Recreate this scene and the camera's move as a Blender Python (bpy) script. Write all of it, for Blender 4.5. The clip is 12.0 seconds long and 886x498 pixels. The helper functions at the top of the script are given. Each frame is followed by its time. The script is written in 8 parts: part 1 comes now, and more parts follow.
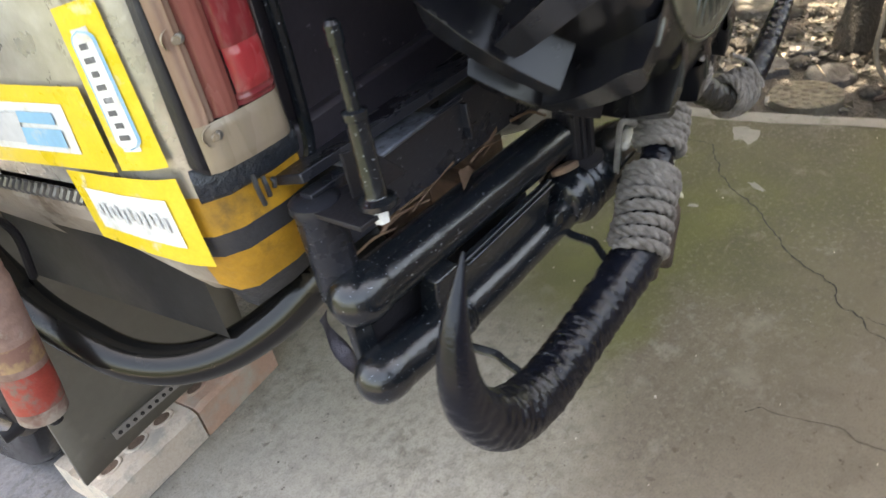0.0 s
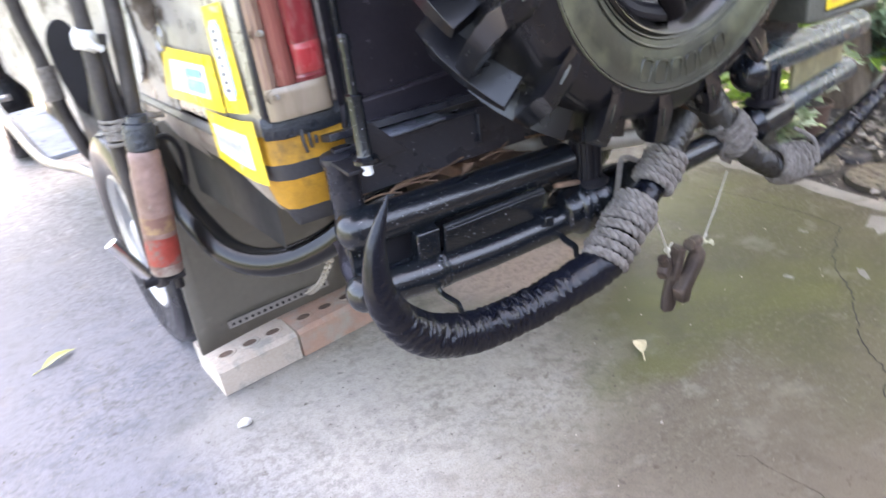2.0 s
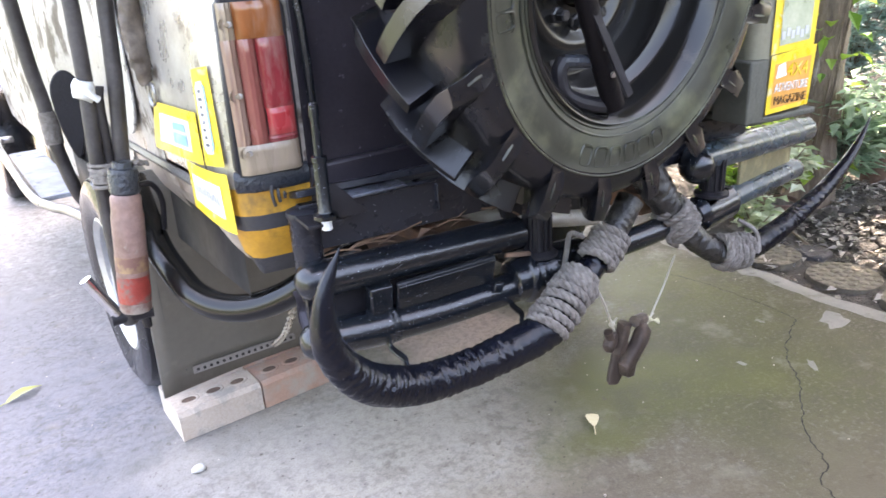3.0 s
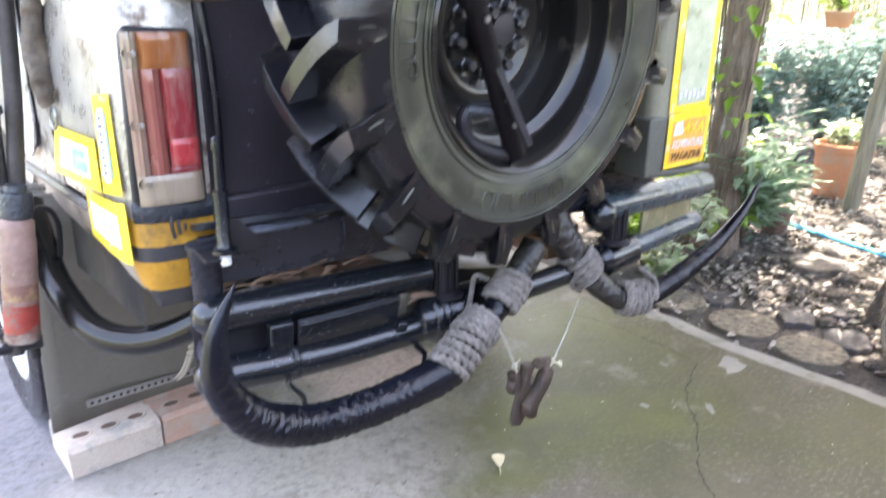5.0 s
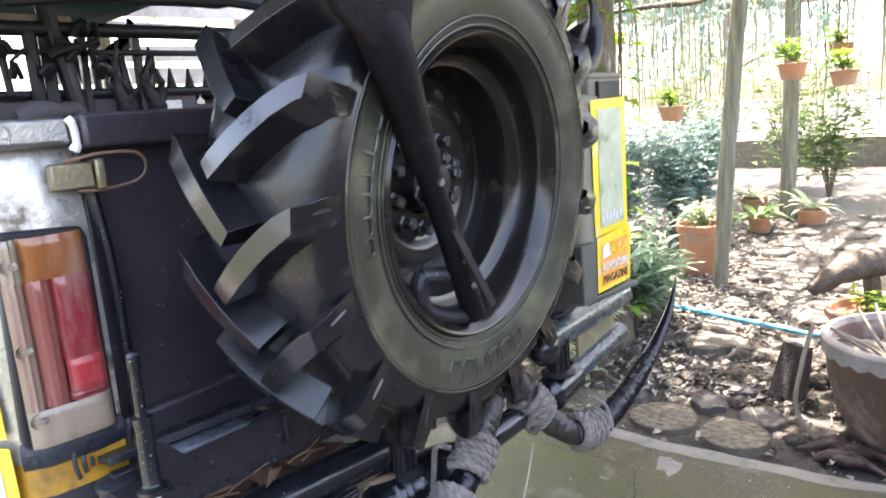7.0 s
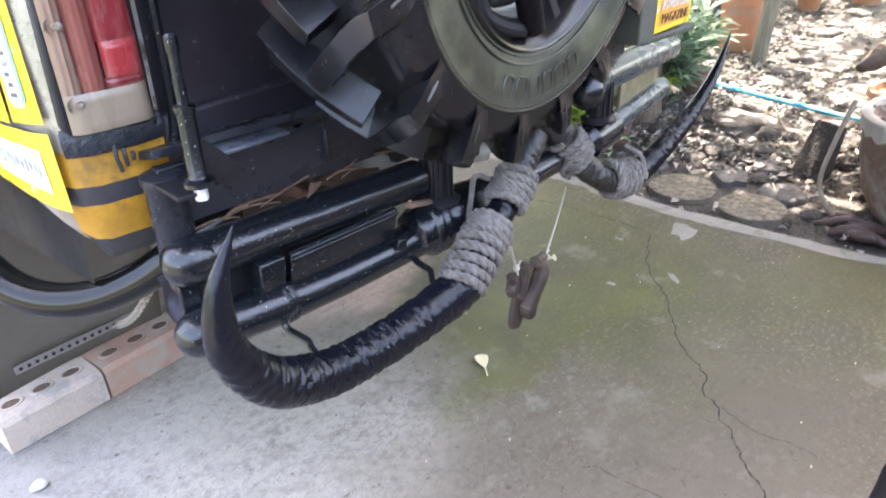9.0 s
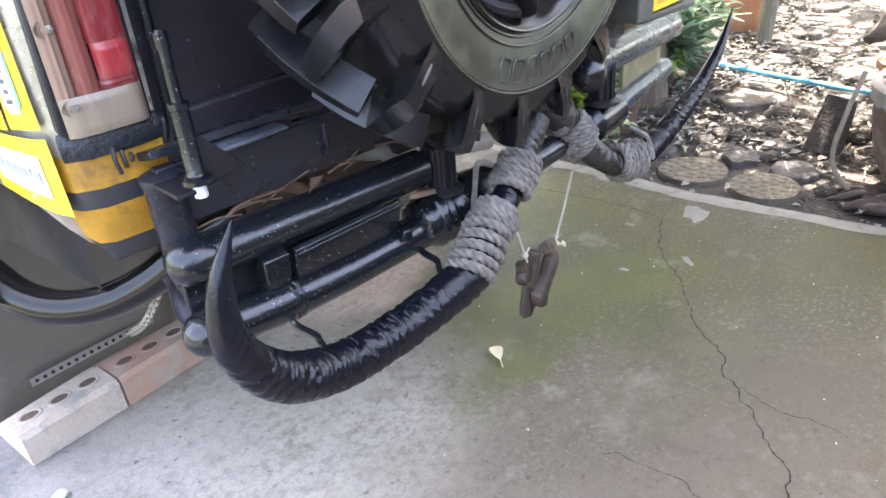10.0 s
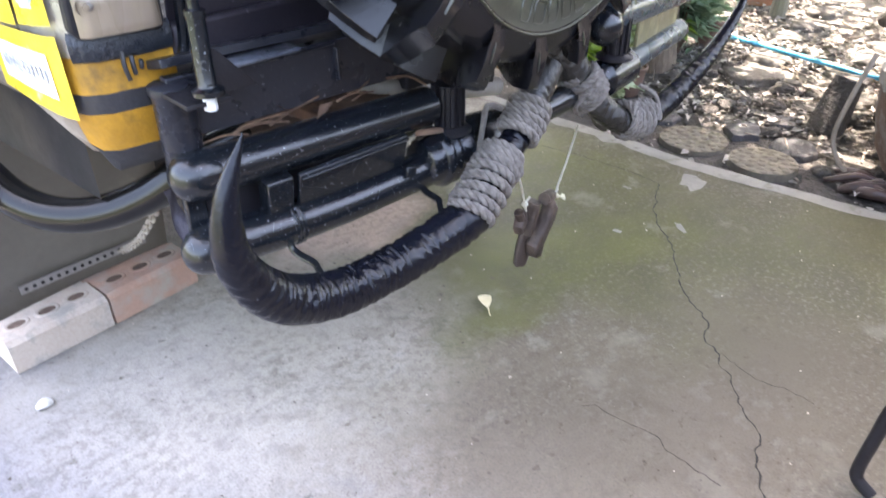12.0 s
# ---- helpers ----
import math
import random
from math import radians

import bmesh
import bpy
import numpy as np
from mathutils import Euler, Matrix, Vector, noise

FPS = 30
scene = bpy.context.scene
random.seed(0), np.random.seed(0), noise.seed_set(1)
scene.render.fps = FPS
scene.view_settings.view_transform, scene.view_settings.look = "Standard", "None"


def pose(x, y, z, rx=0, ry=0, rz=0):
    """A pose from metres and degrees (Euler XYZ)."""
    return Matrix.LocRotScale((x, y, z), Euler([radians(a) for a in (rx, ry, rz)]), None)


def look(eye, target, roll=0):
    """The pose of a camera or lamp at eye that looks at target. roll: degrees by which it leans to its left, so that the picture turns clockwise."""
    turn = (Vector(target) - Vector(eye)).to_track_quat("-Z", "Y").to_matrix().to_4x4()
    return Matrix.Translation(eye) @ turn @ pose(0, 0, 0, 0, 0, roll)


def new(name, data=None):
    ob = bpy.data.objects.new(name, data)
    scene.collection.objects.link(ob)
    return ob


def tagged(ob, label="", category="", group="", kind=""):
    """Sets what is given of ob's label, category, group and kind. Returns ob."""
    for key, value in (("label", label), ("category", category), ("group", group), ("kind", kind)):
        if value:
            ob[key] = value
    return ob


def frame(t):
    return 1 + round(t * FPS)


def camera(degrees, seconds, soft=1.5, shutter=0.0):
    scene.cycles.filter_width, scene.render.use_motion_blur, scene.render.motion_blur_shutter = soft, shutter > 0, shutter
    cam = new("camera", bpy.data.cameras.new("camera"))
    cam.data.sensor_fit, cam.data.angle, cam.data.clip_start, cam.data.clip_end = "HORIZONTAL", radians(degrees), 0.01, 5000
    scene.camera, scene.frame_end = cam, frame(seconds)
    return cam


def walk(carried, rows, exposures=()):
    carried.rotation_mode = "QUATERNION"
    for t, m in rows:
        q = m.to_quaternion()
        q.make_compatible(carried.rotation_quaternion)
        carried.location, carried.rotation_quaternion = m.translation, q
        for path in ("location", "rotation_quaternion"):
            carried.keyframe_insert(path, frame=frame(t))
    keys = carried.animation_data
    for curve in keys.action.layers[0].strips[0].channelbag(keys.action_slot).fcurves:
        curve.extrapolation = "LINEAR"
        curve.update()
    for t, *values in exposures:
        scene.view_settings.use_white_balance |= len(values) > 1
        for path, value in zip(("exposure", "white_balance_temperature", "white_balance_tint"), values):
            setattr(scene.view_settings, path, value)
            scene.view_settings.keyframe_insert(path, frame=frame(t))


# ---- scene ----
cam = camera(64.8, 12.0, shutter=0.5)
PATH = [
    (0, (-0.904, -0.526, 1.167), (0.271, 0.657, 0.063), -12.4),
    (0.5, (-0.895, -0.672, 1.175), (0.219, 0.664, 0.187), -12.0),
    (1, (-0.885, -0.796, 1.179), (0.077, 0.689, 0.246), -11.1),
    (1.5, (-0.877, -0.84, 1.183), (0.2, 0.539, 0.215), -10.9),
    (2, (-0.861, -0.971, 1.176), (-0.075, 0.621, 0.256), -8.5),
    (2.5, (-0.86, -1.036, 1.169), (-0.061, 0.606, 0.353), -3.8),
    (3, (-0.844, -1.078, 1.184), (0.023, 0.568, 0.45), -3.7),
    (4.8, (-0.817, -1.105, 1.168), (0.225, 0.467, 0.501), 0.2),
    (5, (-0.808, -1.108, 1.197), (0.249, 0.461, 0.549), 0.5),
    (5.1, (-0.806, -1.114, 1.211), (0.279, 0.465, 0.636), 0.7),
    (5.5, (-0.781, -1.099, 1.265), (0.375, 0.496, 0.919), 0.3),
    (6, (-0.773, -1.073, 1.3), (0.418, 0.51, 1.025), -1.7),
    (6.5, (-0.785, -0.978, 1.288), (0.539, 0.487, 0.971), -1.3),
    (7, (-0.819, -0.908, 1.266), (0.578, 0.475, 0.897), -4.7),
    (7.5, (-0.832, -0.888, 1.23), (0.525, 0.491, 0.723), -4.2),
    (7.7, (-0.829, -0.895, 1.222), (0.518, 0.477, 0.67), -3.2),
    (9.3, (-0.854, -0.837, 1.155), (0.32, 0.439, 0.158), -3.0),
    (9.5, (-0.855, -0.835, 1.149), (0.304, 0.447, 0.143), -3.8),
    (10, (-0.84, -0.854, 1.146), (0.34, 0.448, 0.193), -5.4),
    (10.5, (-0.844, -0.872, 1.146), (0.295, 0.464, 0.189), -3.4),
    (11, (-0.861, -0.858, 1.143), (0.272, 0.481, 0.182), -3.9),
    (11.5, (-0.864, -0.859, 1.136), (0.28, 0.462, 0.162), -2.8),
    (12, (-0.866, -0.849, 1.126), (0.292, 0.385, 0.059), -0.1),
]
walk(cam, [(t, look(eye, target, roll)) for t, eye, target, roll in PATH], [(0, 3.36, 9200, 10), (0.5, 3.84, 8500, 16), (1, 3.95, 7900, 15), (2, 3.95, 7750, 17), (3, 3.92, 7680, 17), (5, 4.04, 7400, 17), (5.5, 4.04, 7400, 17), (6, 3.95, 7380, 17), (7, 3.80, 7350, 17), (8, 3.86, 7300, 17), (9.3, 3.99, 7330, 17), (11.5, 4.0, 7380, 17), (12, 3.97, 7380, 17)])

# ---- world, sun, exposure ----
SUN_EL, SUN_AZ = radians(70), radians(35)  # height; turn from +x towards +y
world = bpy.data.worlds.new("sky")
scene.world = world
world.use_nodes = True
wn = world.node_tree
sky = wn.nodes.new("ShaderNodeTexSky")
sky.sky_type, sky.sun_disc = "NISHITA", False
sky.air_density, sky.dust_density, sky.ozone_density = 1.0, 4.0, 0.6  # bright haze
sky.sun_elevation, sky.sun_rotation = SUN_EL, radians(90) - SUN_AZ
wn.links.new(sky.outputs[0], wn.nodes["Background"].inputs[0])
wn.nodes["Background"].inputs[1].default_value = 0.15
sun = bpy.data.lights.new("sun", "SUN")
sun.energy, sun.angle, sun.color = 3.6, radians(0.6), (1.0, 0.96, 0.90)
sun_ob = new("sun", sun)
sun_dir = Vector((math.cos(SUN_EL) * math.cos(SUN_AZ), math.cos(SUN_EL) * math.sin(SUN_AZ), math.sin(SUN_EL)))
sun_ob.matrix_world = look(sun_dir * 20, (0, 0, 0))

# ---- building helpers ----
R = random.Random(7)


class Geo:
    """Vertices and faces of one part, gathered from simple shapes."""

    def __init__(self):
        self.v, self.f, self.m = [], [], []

    def add(self, verts, faces, mat=0):
        n = len(self.v)
        self.v += [tuple(p) for p in verts]
        self.f += [tuple(i + n for i in q) for q in faces]
        self.m += [mat] * len(faces)
        return self

    def box(self, c, s, rot=None, taper=1.0, mat=0):
        r = Euler([radians(a) for a in rot]).to_matrix() if rot else Matrix.Identity(3)
        vs = []
        for z in (-1, 1):
            k = taper if z > 0 else 1.0
            for x, y in ((-1, -1), (1, -1), (1, 1), (-1, 1)):
                vs.append(Vector(c) + r @ Vector((x * s[0] / 2 * k, y * s[1] / 2 * k, z * s[2] / 2)))
        return self.add(vs, [(3, 2, 1, 0), (4, 5, 6, 7), (0, 1, 5, 4), (1, 2, 6, 5), (2, 3, 7, 6), (3, 0, 4, 7)], mat)

    def tube(self, pts, r, seg=12, cap=True, flat=1.0, mat=0, twist=0.0):
        """A tube along pts; r: one radius or one for each point."""
        pts = [Vector(p) for p in pts]
        rs = list(r) if isinstance(r, (list, tuple)) else [r] * len(pts)
        t0 = (pts[1] - pts[0]).normalized()
        side = t0.orthogonal().normalized()
        vs, n = [], len(pts)
        for i, p in enumerate(pts):
            t = (pts[min(i + 1, n - 1)] - pts[max(i - 1, 0)]).normalized()
            side = (side - t * side.dot(t)).normalized()
            up = t.cross(side)
            for k in range(seg):
                a = 2 * math.pi * k / seg + twist * i
                vs.append(p + rs[i] * (math.cos(a) * side + flat * math.sin(a) * up))
        fs = [(i * seg + k, i * seg + (k + 1) % seg, (i + 1) * seg + (k + 1) % seg, (i + 1) * seg + k)
              for i in range(n - 1) for k in range(seg)]
        if cap:
            fs += [tuple(range(seg - 1, -1, -1)), tuple((n - 1) * seg + k for k in range(seg))]
        return self.add(vs, fs, mat)

    def lathe(self, prof, m, seg=32, mat=0, close=False):
        """Turns (radius, height) pairs about the z axis of the pose m."""
        n = len(prof)
        vs = [m @ Vector((r * math.cos(2 * math.pi * k / seg), r * math.sin(2 * math.pi * k / seg), h))
              for r, h in prof for k in range(seg)]
        last = n if close else n - 1
        fs = [(i * seg + k, i * seg + (k + 1) % seg, ((i + 1) % n) * seg + (k + 1) % seg, ((i + 1) % n) * seg + k)
              for i in range(last) for k in range(seg)]
        return self.add(vs, fs, mat)

    def prism(self, poly, h, m, mat=0):
        """A flat outline in the xy plane of m, h thick along its z."""
        n = len(poly)
        vs = [m @ Vector((x, y, z)) for z in (0, h) for x, y in poly]
        fs = [tuple(range(n - 1, -1, -1)), tuple(range(n, 2 * n))]
        fs += [(k, (k + 1) % n, n + (k + 1) % n, n + k) for k in range(n)]
        return self.add(vs, fs, mat)

    def grid(self, fn, nu, nv, mat=0):
        vs = [fn(i / nu, j / nv) for i in range(nu + 1) for j in range(nv + 1)]
        fs = [(i * (nv + 1) + j, (i + 1) * (nv + 1) + j, (i + 1) * (nv + 1) + j + 1, i * (nv + 1) + j + 1)
              for i in range(nu) for j in range(nv)]
        return self.add(vs, fs, mat)

    def ball(self, c, r, seg=16, rings=10, squash=(1, 1, 1), mat=0):
        prof = [(max(1e-4, math.sin(math.pi * i / rings)), -math.cos(math.pi * i / rings)) for i in range(rings + 1)]
        m = Matrix.Translation(c) @ Matrix.Diagonal((r * squash[0], r * squash[1], r * squash[2], 1))
        return self.lathe(prof, m, seg, mat)

    def leaf(self, p, d, length, width, up=Vector((0, 0, 1)), fold=0.25, mat=0):
        d = Vector(d).normalized()
        s = d.cross(up)
        s = s.normalized() if s.length > 1e-3 else d.orthogonal().normalized()
        n = s.cross(d)
        p = Vector(p)
        a, b = p + d * length * 0.45, p + d * length
        lift = n * width * fold
        droop = n * length * 0.12
        return self.add([p, a + s * width / 2 + lift, b - droop, a - s * width / 2 + lift, a],
                        [(0, 4, 1), (1, 4, 2), (0, 3, 4), (4, 3, 2)], mat)

    def mesh(self, name, smooth=35):
        me = bpy.data.meshes.new(name)
        me.from_pydata(self.v, [], self.f)
        me.update()
        bm = bmesh.new()
        bm.from_mesh(me)
        bmesh.ops.recalc_face_normals(bm, faces=bm.faces)
        bm.to_mesh(me)
        bm.free()
        if smooth:
            me.polygons.foreach_set("use_smooth", [True] * len(me.polygons))
            me.set_sharp_from_angle(angle=radians(smooth))
        if any(self.m):
            me.polygons.foreach_set("material_index", self.m)
        return me


def part(name, geo, material, parent=None, label="", smooth=35, bevel=0.0, segs=2):
    """One mesh object, under a thing or a part where one is given."""
    me = geo.mesh(name, smooth) if isinstance(geo, Geo) else geo
    for mt in (material if isinstance(material, (list, tuple)) else [material]):
        me.materials.append(mt)
    ob = new(name, me)
    if parent is not None:
        ob.parent = parent
        ob.matrix_parent_inverse = parent.matrix_world.inverted()
    if bevel:
        md = ob.modifiers.new("bevel", "BEVEL")
        md.width, md.segments, md.limit_method, md.angle_limit = bevel, segs, "ANGLE", radians(40)
    if label:
        tagged(ob, label)
    return ob


def thing(name, at=(0, 0, 0), label="", category="", group="", kind=""):
    ob = new(name)
    ob.empty_display_size = 0.05
    ob.matrix_world = Matrix.Translation(at)
    return tagged(ob, label, category, group, kind)


def smooth_path(pts, steps=6):
    """Catmull-Rom through the points (any dimension)."""
    pts = [np.array(p, float) for p in pts]
    q = [2 * pts[0] - pts[1]] + pts + [2 * pts[-1] - pts[-2]]
    out = []
    for i in range(1, len(q) - 2):
        a, b, c, d = q[i - 1:i + 3]
        for s in range(steps):
            t = s / steps
            out.append(0.5 * (2 * b + (c - a) * t + (2 * a - 5 * b + 4 * c - d) * t * t + (3 * b - a - 3 * c + d) * t ** 3))
    out.append(q[-2])
    return [tuple(float(c) for c in p) for p in out]


def lettering(name, text, size, m, material, parent, depth=0.0015, squeeze=1.0):
    cu = bpy.data.curves.new(name, "FONT")
    cu.body, cu.size, cu.extrude, cu.align_x, cu.align_y = text, size, depth, "CENTER", "CENTER"
    tmp = bpy.data.objects.new(name, cu)
    me = bpy.data.meshes.new_from_object(tmp)
    bpy.data.objects.remove(tmp)
    me.transform(m @ Matrix.Diagonal((squeeze, 1, 1, 1)))
    return part(name, me, material, parent, smooth=0)


# ---- materials ----
def shade(name, base, rough=0.6, metal=0.0, dark=None, light=None, scale=6.0, amount=0.5, fine=80.0, bump=0.15, dist=0.004,
          rough_var=0.15, stain=None, stain_at=(0.55, 0.7), stain_scale=2.5, coat=0.0, coat_rough=0.12, by_object=0.0, spec=0.5, grain=None):
    """Base colour mixed at two scales, with relief, patchy gloss and, where given, stains of their own shape."""
    mt = bpy.data.materials.new(name)
    mt.use_nodes = True
    nt = mt.node_tree
    b = nt.nodes["Principled BSDF"]
    lk = nt.links.new
    tc = nt.nodes.new("ShaderNodeTexCoord")
    pos = tc.outputs["Object"]
    if grain:
        mp = nt.nodes.new("ShaderNodeMapping")
        mp.inputs["Scale"].default_value = grain
        lk(pos, mp.inputs["Vector"])
        pos = mp.outputs[0]

    def noise_tex(s, detail=5.0, rg=0.6):
        n = nt.nodes.new("ShaderNodeTexNoise")
        n.inputs["Scale"].default_value, n.inputs["Detail"].default_value, n.inputs["Roughness"].default_value = s, detail, rg
        lk(pos, n.inputs["Vector"])
        return n.outputs["Fac"]

    def ramp(src, lo, hi):
        r = nt.nodes.new("ShaderNodeMapRange")
        r.inputs["From Min"].default_value, r.inputs["From Max"].default_value = lo, hi
        lk(src, r.inputs["Value"])
        return r.outputs["Result"]

    def mix(f, a, c):
        m = nt.nodes.new("ShaderNodeMix")
        m.data_type = "RGBA"
        for sock, val in ((m.inputs["Factor"], f), (m.inputs["A"], a), (m.inputs["B"], c)):
            if isinstance(val, (tuple, list)):
                sock.default_value = (*val[:3], 1)
            elif isinstance(val, (int, float)):
                sock.default_value = val
            else:
                lk(val, sock)
        return m.outputs["Result"]

    dark = dark or tuple(c * 0.6 for c in base)
    light = light or tuple(min(1, c * 1.35) for c in base)
    big, small = noise_tex(scale), noise_tex(fine, 3.0)
    col = mix(ramp(big, 0.5 - 0.3, 0.5 + 0.3), dark, light)
    col = mix(1 - amount, col, base)
    col = mix(ramp(small, 0.35, 0.75), col, mix(0.35, col, dark))
    if by_object:
        oi = nt.nodes.new("ShaderNodeObjectInfo")
        hsv = nt.nodes.new("ShaderNodeHueSaturation")
        lk(ramp(oi.outputs["Random"], -0.0, 1.0), hsv.inputs["Value"])
        mr = nt.nodes.new("ShaderNodeMapRange")
        mr.inputs["To Min"].default_value, mr.inputs["To Max"].default_value = 1 - by_object, 1 + by_object
        lk(oi.outputs["Random"], mr.inputs["Value"])
        lk(mr.outputs["Result"], hsv.inputs["Value"])
        lk(col, hsv.inputs["Color"])
        col = hsv.outputs["Color"]
    rsrc = ramp(big, 0.3, 0.7)
    if stain:
        sn = ramp(noise_tex(stain_scale, 8.0, 0.65), *stain_at)
        col = mix(sn, col, stain)
    lk(col, b.inputs["Base Color"])
    rr = nt.nodes.new("ShaderNodeMapRange")
    rr.inputs["To Min"].default_value, rr.inputs["To Max"].default_value = max(0.03, rough - rough_var), min(1, rough + rough_var)
    lk(rsrc, rr.inputs["Value"])
    lk(rr.outputs["Result"], b.inputs["Roughness"])
    b.inputs["Metallic"].default_value = metal
    b.inputs["Coat Weight"].default_value = coat
    b.inputs["Coat Roughness"].default_value = coat_rough
    b.inputs["Specular IOR Level"].default_value = spec
    if bump:
        bp = nt.nodes.new("ShaderNodeBump")
        bp.inputs["Strength"].default_value, bp.inputs["Distance"].default_value = bump, dist
        add = nt.nodes.new("ShaderNodeMath")
        add.operation = "ADD"
        lk(big, add.inputs[0])
        lk(small, add.inputs[1])
        lk(add.outputs[0], bp.inputs["Height"])
        lk(bp.outputs["Normal"], b.inputs["Normal"])
    return mt


def leafy(name, a, b_col, back=0.35, rough=0.45):
    """Leaves: colour varies from leaf to leaf, and light passes through."""
    mt = bpy.data.materials.new(name)
    mt.use_nodes = True
    nt = mt.node_tree
    lk = nt.links.new
    b = nt.nodes["Principled BSDF"]
    g = nt.nodes.new("ShaderNodeNewGeometry")
    cr = nt.nodes.new("ShaderNodeValToRGB")
    cr.color_ramp.elements[0].color, cr.color_ramp.elements[1].color = (*a, 1), (*b_col, 1)
    lk(g.outputs["Random Per Island"], cr.inputs["Fac"])
    lk(cr.outputs["Color"], b.inputs["Base Color"])
    b.inputs["Roughness"].default_value = rough
    tr = nt.nodes.new("ShaderNodeBsdfTranslucent")
    lk(cr.outputs["Color"], tr.inputs["Color"])
    mx = nt.nodes.new("ShaderNodeMixShader")
    mx.inputs[0].default_value = back
    lk(b.outputs[0], mx.inputs[1])
    lk(tr.outputs[0], mx.inputs[2])
    lk(mx.outputs[0], nt.nodes["Material Output"].inputs["Surface"])
    return mt


# the pale flecks in the stain slot are painted glints
M_black = shade("gloss_black_paint", (0.007, 0.009, 0.012), 0.12, scale=42, fine=230, bump=0.34, dist=0.0020, rough_var=0.06, spec=0.5, coat=0.22, coat_rough=0.05,
                stain=(0.28, 0.30, 0.33), stain_at=(0.645, 0.675), stain_scale=260)
M_rimblack = shade("smooth_black_enamel", (0.009, 0.0085, 0.008), 0.20, scale=9, fine=110, bump=0.10, dist=0.0012, rough_var=0.05, coat=0.1, spec=0.34,
                   stain=(0.035, 0.029, 0.022), stain_at=(0.60, 0.70), stain_scale=14)
M_blackmatt = shade("dull_black_paint", (0.016, 0.015, 0.018), 0.45, scale=18, fine=160, bump=0.2, stain=(0.03, 0.022, 0.018), stain_at=(0.64, 0.82), stain_scale=9, spec=0.3)
# near-black, for dark parts and for painted shade in recesses and holes
M_dark = shade("plain_near_black", (0.014, 0.013, 0.014), 0.6, bump=0.1)
M_rubber = shade("tyre_rubber", (0.007, 0.007, 0.009), 0.24, scale=9, fine=90, bump=0.2, dist=0.0018, rough_var=0.08, spec=0.42,
                 stain=(0.04, 0.04, 0.034), stain_at=(0.58, 0.74), stain_scale=11)
M_tread = shade("worn_tread_rubber", (0.011, 0.011, 0.013), 0.22, scale=14, fine=120, bump=0.2, dist=0.0015, rough_var=0.08, spec=0.75)
# dark paint with the pale haze over the load bed mixed into its base
M_hazed = shade("hazed_dark_paint", (0.105, 0.092, 0.106), 0.75, scale=6, fine=90, bump=0.2, spec=0.3)
M_rubberwall = shade("tyre_sidewall_rubber", (0.019, 0.020, 0.014), 0.36, scale=7, fine=150, bump=0.12, dist=0.0012, dark=(0.013, 0.014, 0.011), light=(0.034, 0.036, 0.025), amount=0.9,
                     stain=(0.12, 0.125, 0.072), stain_at=(0.5, 0.78), stain_scale=6)
# horn: fine pale flecks paint its sparkle
M_horn = shade("black_horn", (0.005, 0.006, 0.010), 0.10, scale=110, fine=290, bump=0.42, dist=0.0015, rough_var=0.05, spec=0.31, stain=(0.14, 0.145, 0.16), stain_at=(0.67, 0.70), stain_scale=300)
M_hornbase = shade("worn_horn_base", (0.022, 0.020, 0.018), 0.35, scale=30, fine=140, bump=0.6, dist=0.004, stain=(0.10, 0.095, 0.08), stain_at=(0.54, 0.75), stain_scale=25)
M_rope = shade("hemp_rope", (0.17, 0.15, 0.13), 0.9, scale=70, fine=420, bump=0.8, dist=0.004, light=(0.32, 0.295, 0.265), dark=(0.07, 0.056, 0.048), amount=1.0)
M_white = shade("dirty_silver_paint", (0.50, 0.485, 0.47), 0.30, metal=0.55, scale=11, fine=60, bump=0.22, dist=0.005, dark=(0.26, 0.23, 0.20), light=(0.62, 0.61, 0.59), amount=0.9, rough_var=0.1,
                stain=(0.09, 0.065, 0.05), stain_at=(0.57, 0.66), stain_scale=9)
M_flank = shade("peeling_pale_paint", (0.40, 0.385, 0.375), 0.4, scale=9, fine=70, bump=0.6, dist=0.006, dark=(0.14, 0.115, 0.10), light=(0.54, 0.53, 0.53), amount=1.0,
                stain=(0.06, 0.045, 0.038), stain_at=(0.53, 0.58), stain_scale=9)
M_steel = shade("dull_steel", (0.35, 0.34, 0.33), 0.4, metal=0.9, scale=14, fine=120, bump=0.3)
M_yellow = shade("hazard_yellow_paint", (0.48, 0.24, 0.02), 0.5, scale=14, fine=90, bump=0.3, dark=(0.25, 0.12, 0.015), amount=0.8,
                 stain=(0.07, 0.045, 0.02), stain_at=(0.58, 0.75), stain_scale=9)
M_stripe = shade("hazard_black_paint", (0.03, 0.03, 0.034), 0.5, scale=14, fine=90, bump=0.3)
M_tape = shade("black_rubber_tape", (0.022, 0.026, 0.034), 0.3, scale=30, fine=120, bump=0.7, dist=0.004)
M_sticker = shade("yellow_sticker", (0.80, 0.56, 0.02), 0.35, scale=20, fine=200, bump=0.12, light=(0.80, 0.58, 0.10), stain=(0.62, 0.53, 0.32), stain_at=(0.58, 0.68), stain_scale=22)
M_stickerwhite = shade("white_sticker", (0.66, 0.66, 0.65), 0.4, scale=26, fine=200, bump=0.05, dark=(0.48, 0.48, 0.47), stain=(0.50, 0.46, 0.38), stain_at=(0.55, 0.7), stain_scale=24)
M_ink = shade("black_ink", (0.10, 0.10, 0.11), 0.5, bump=0, stain=(0.4, 0.4, 0.4), stain_at=(0.5, 0.7), stain_scale=30)
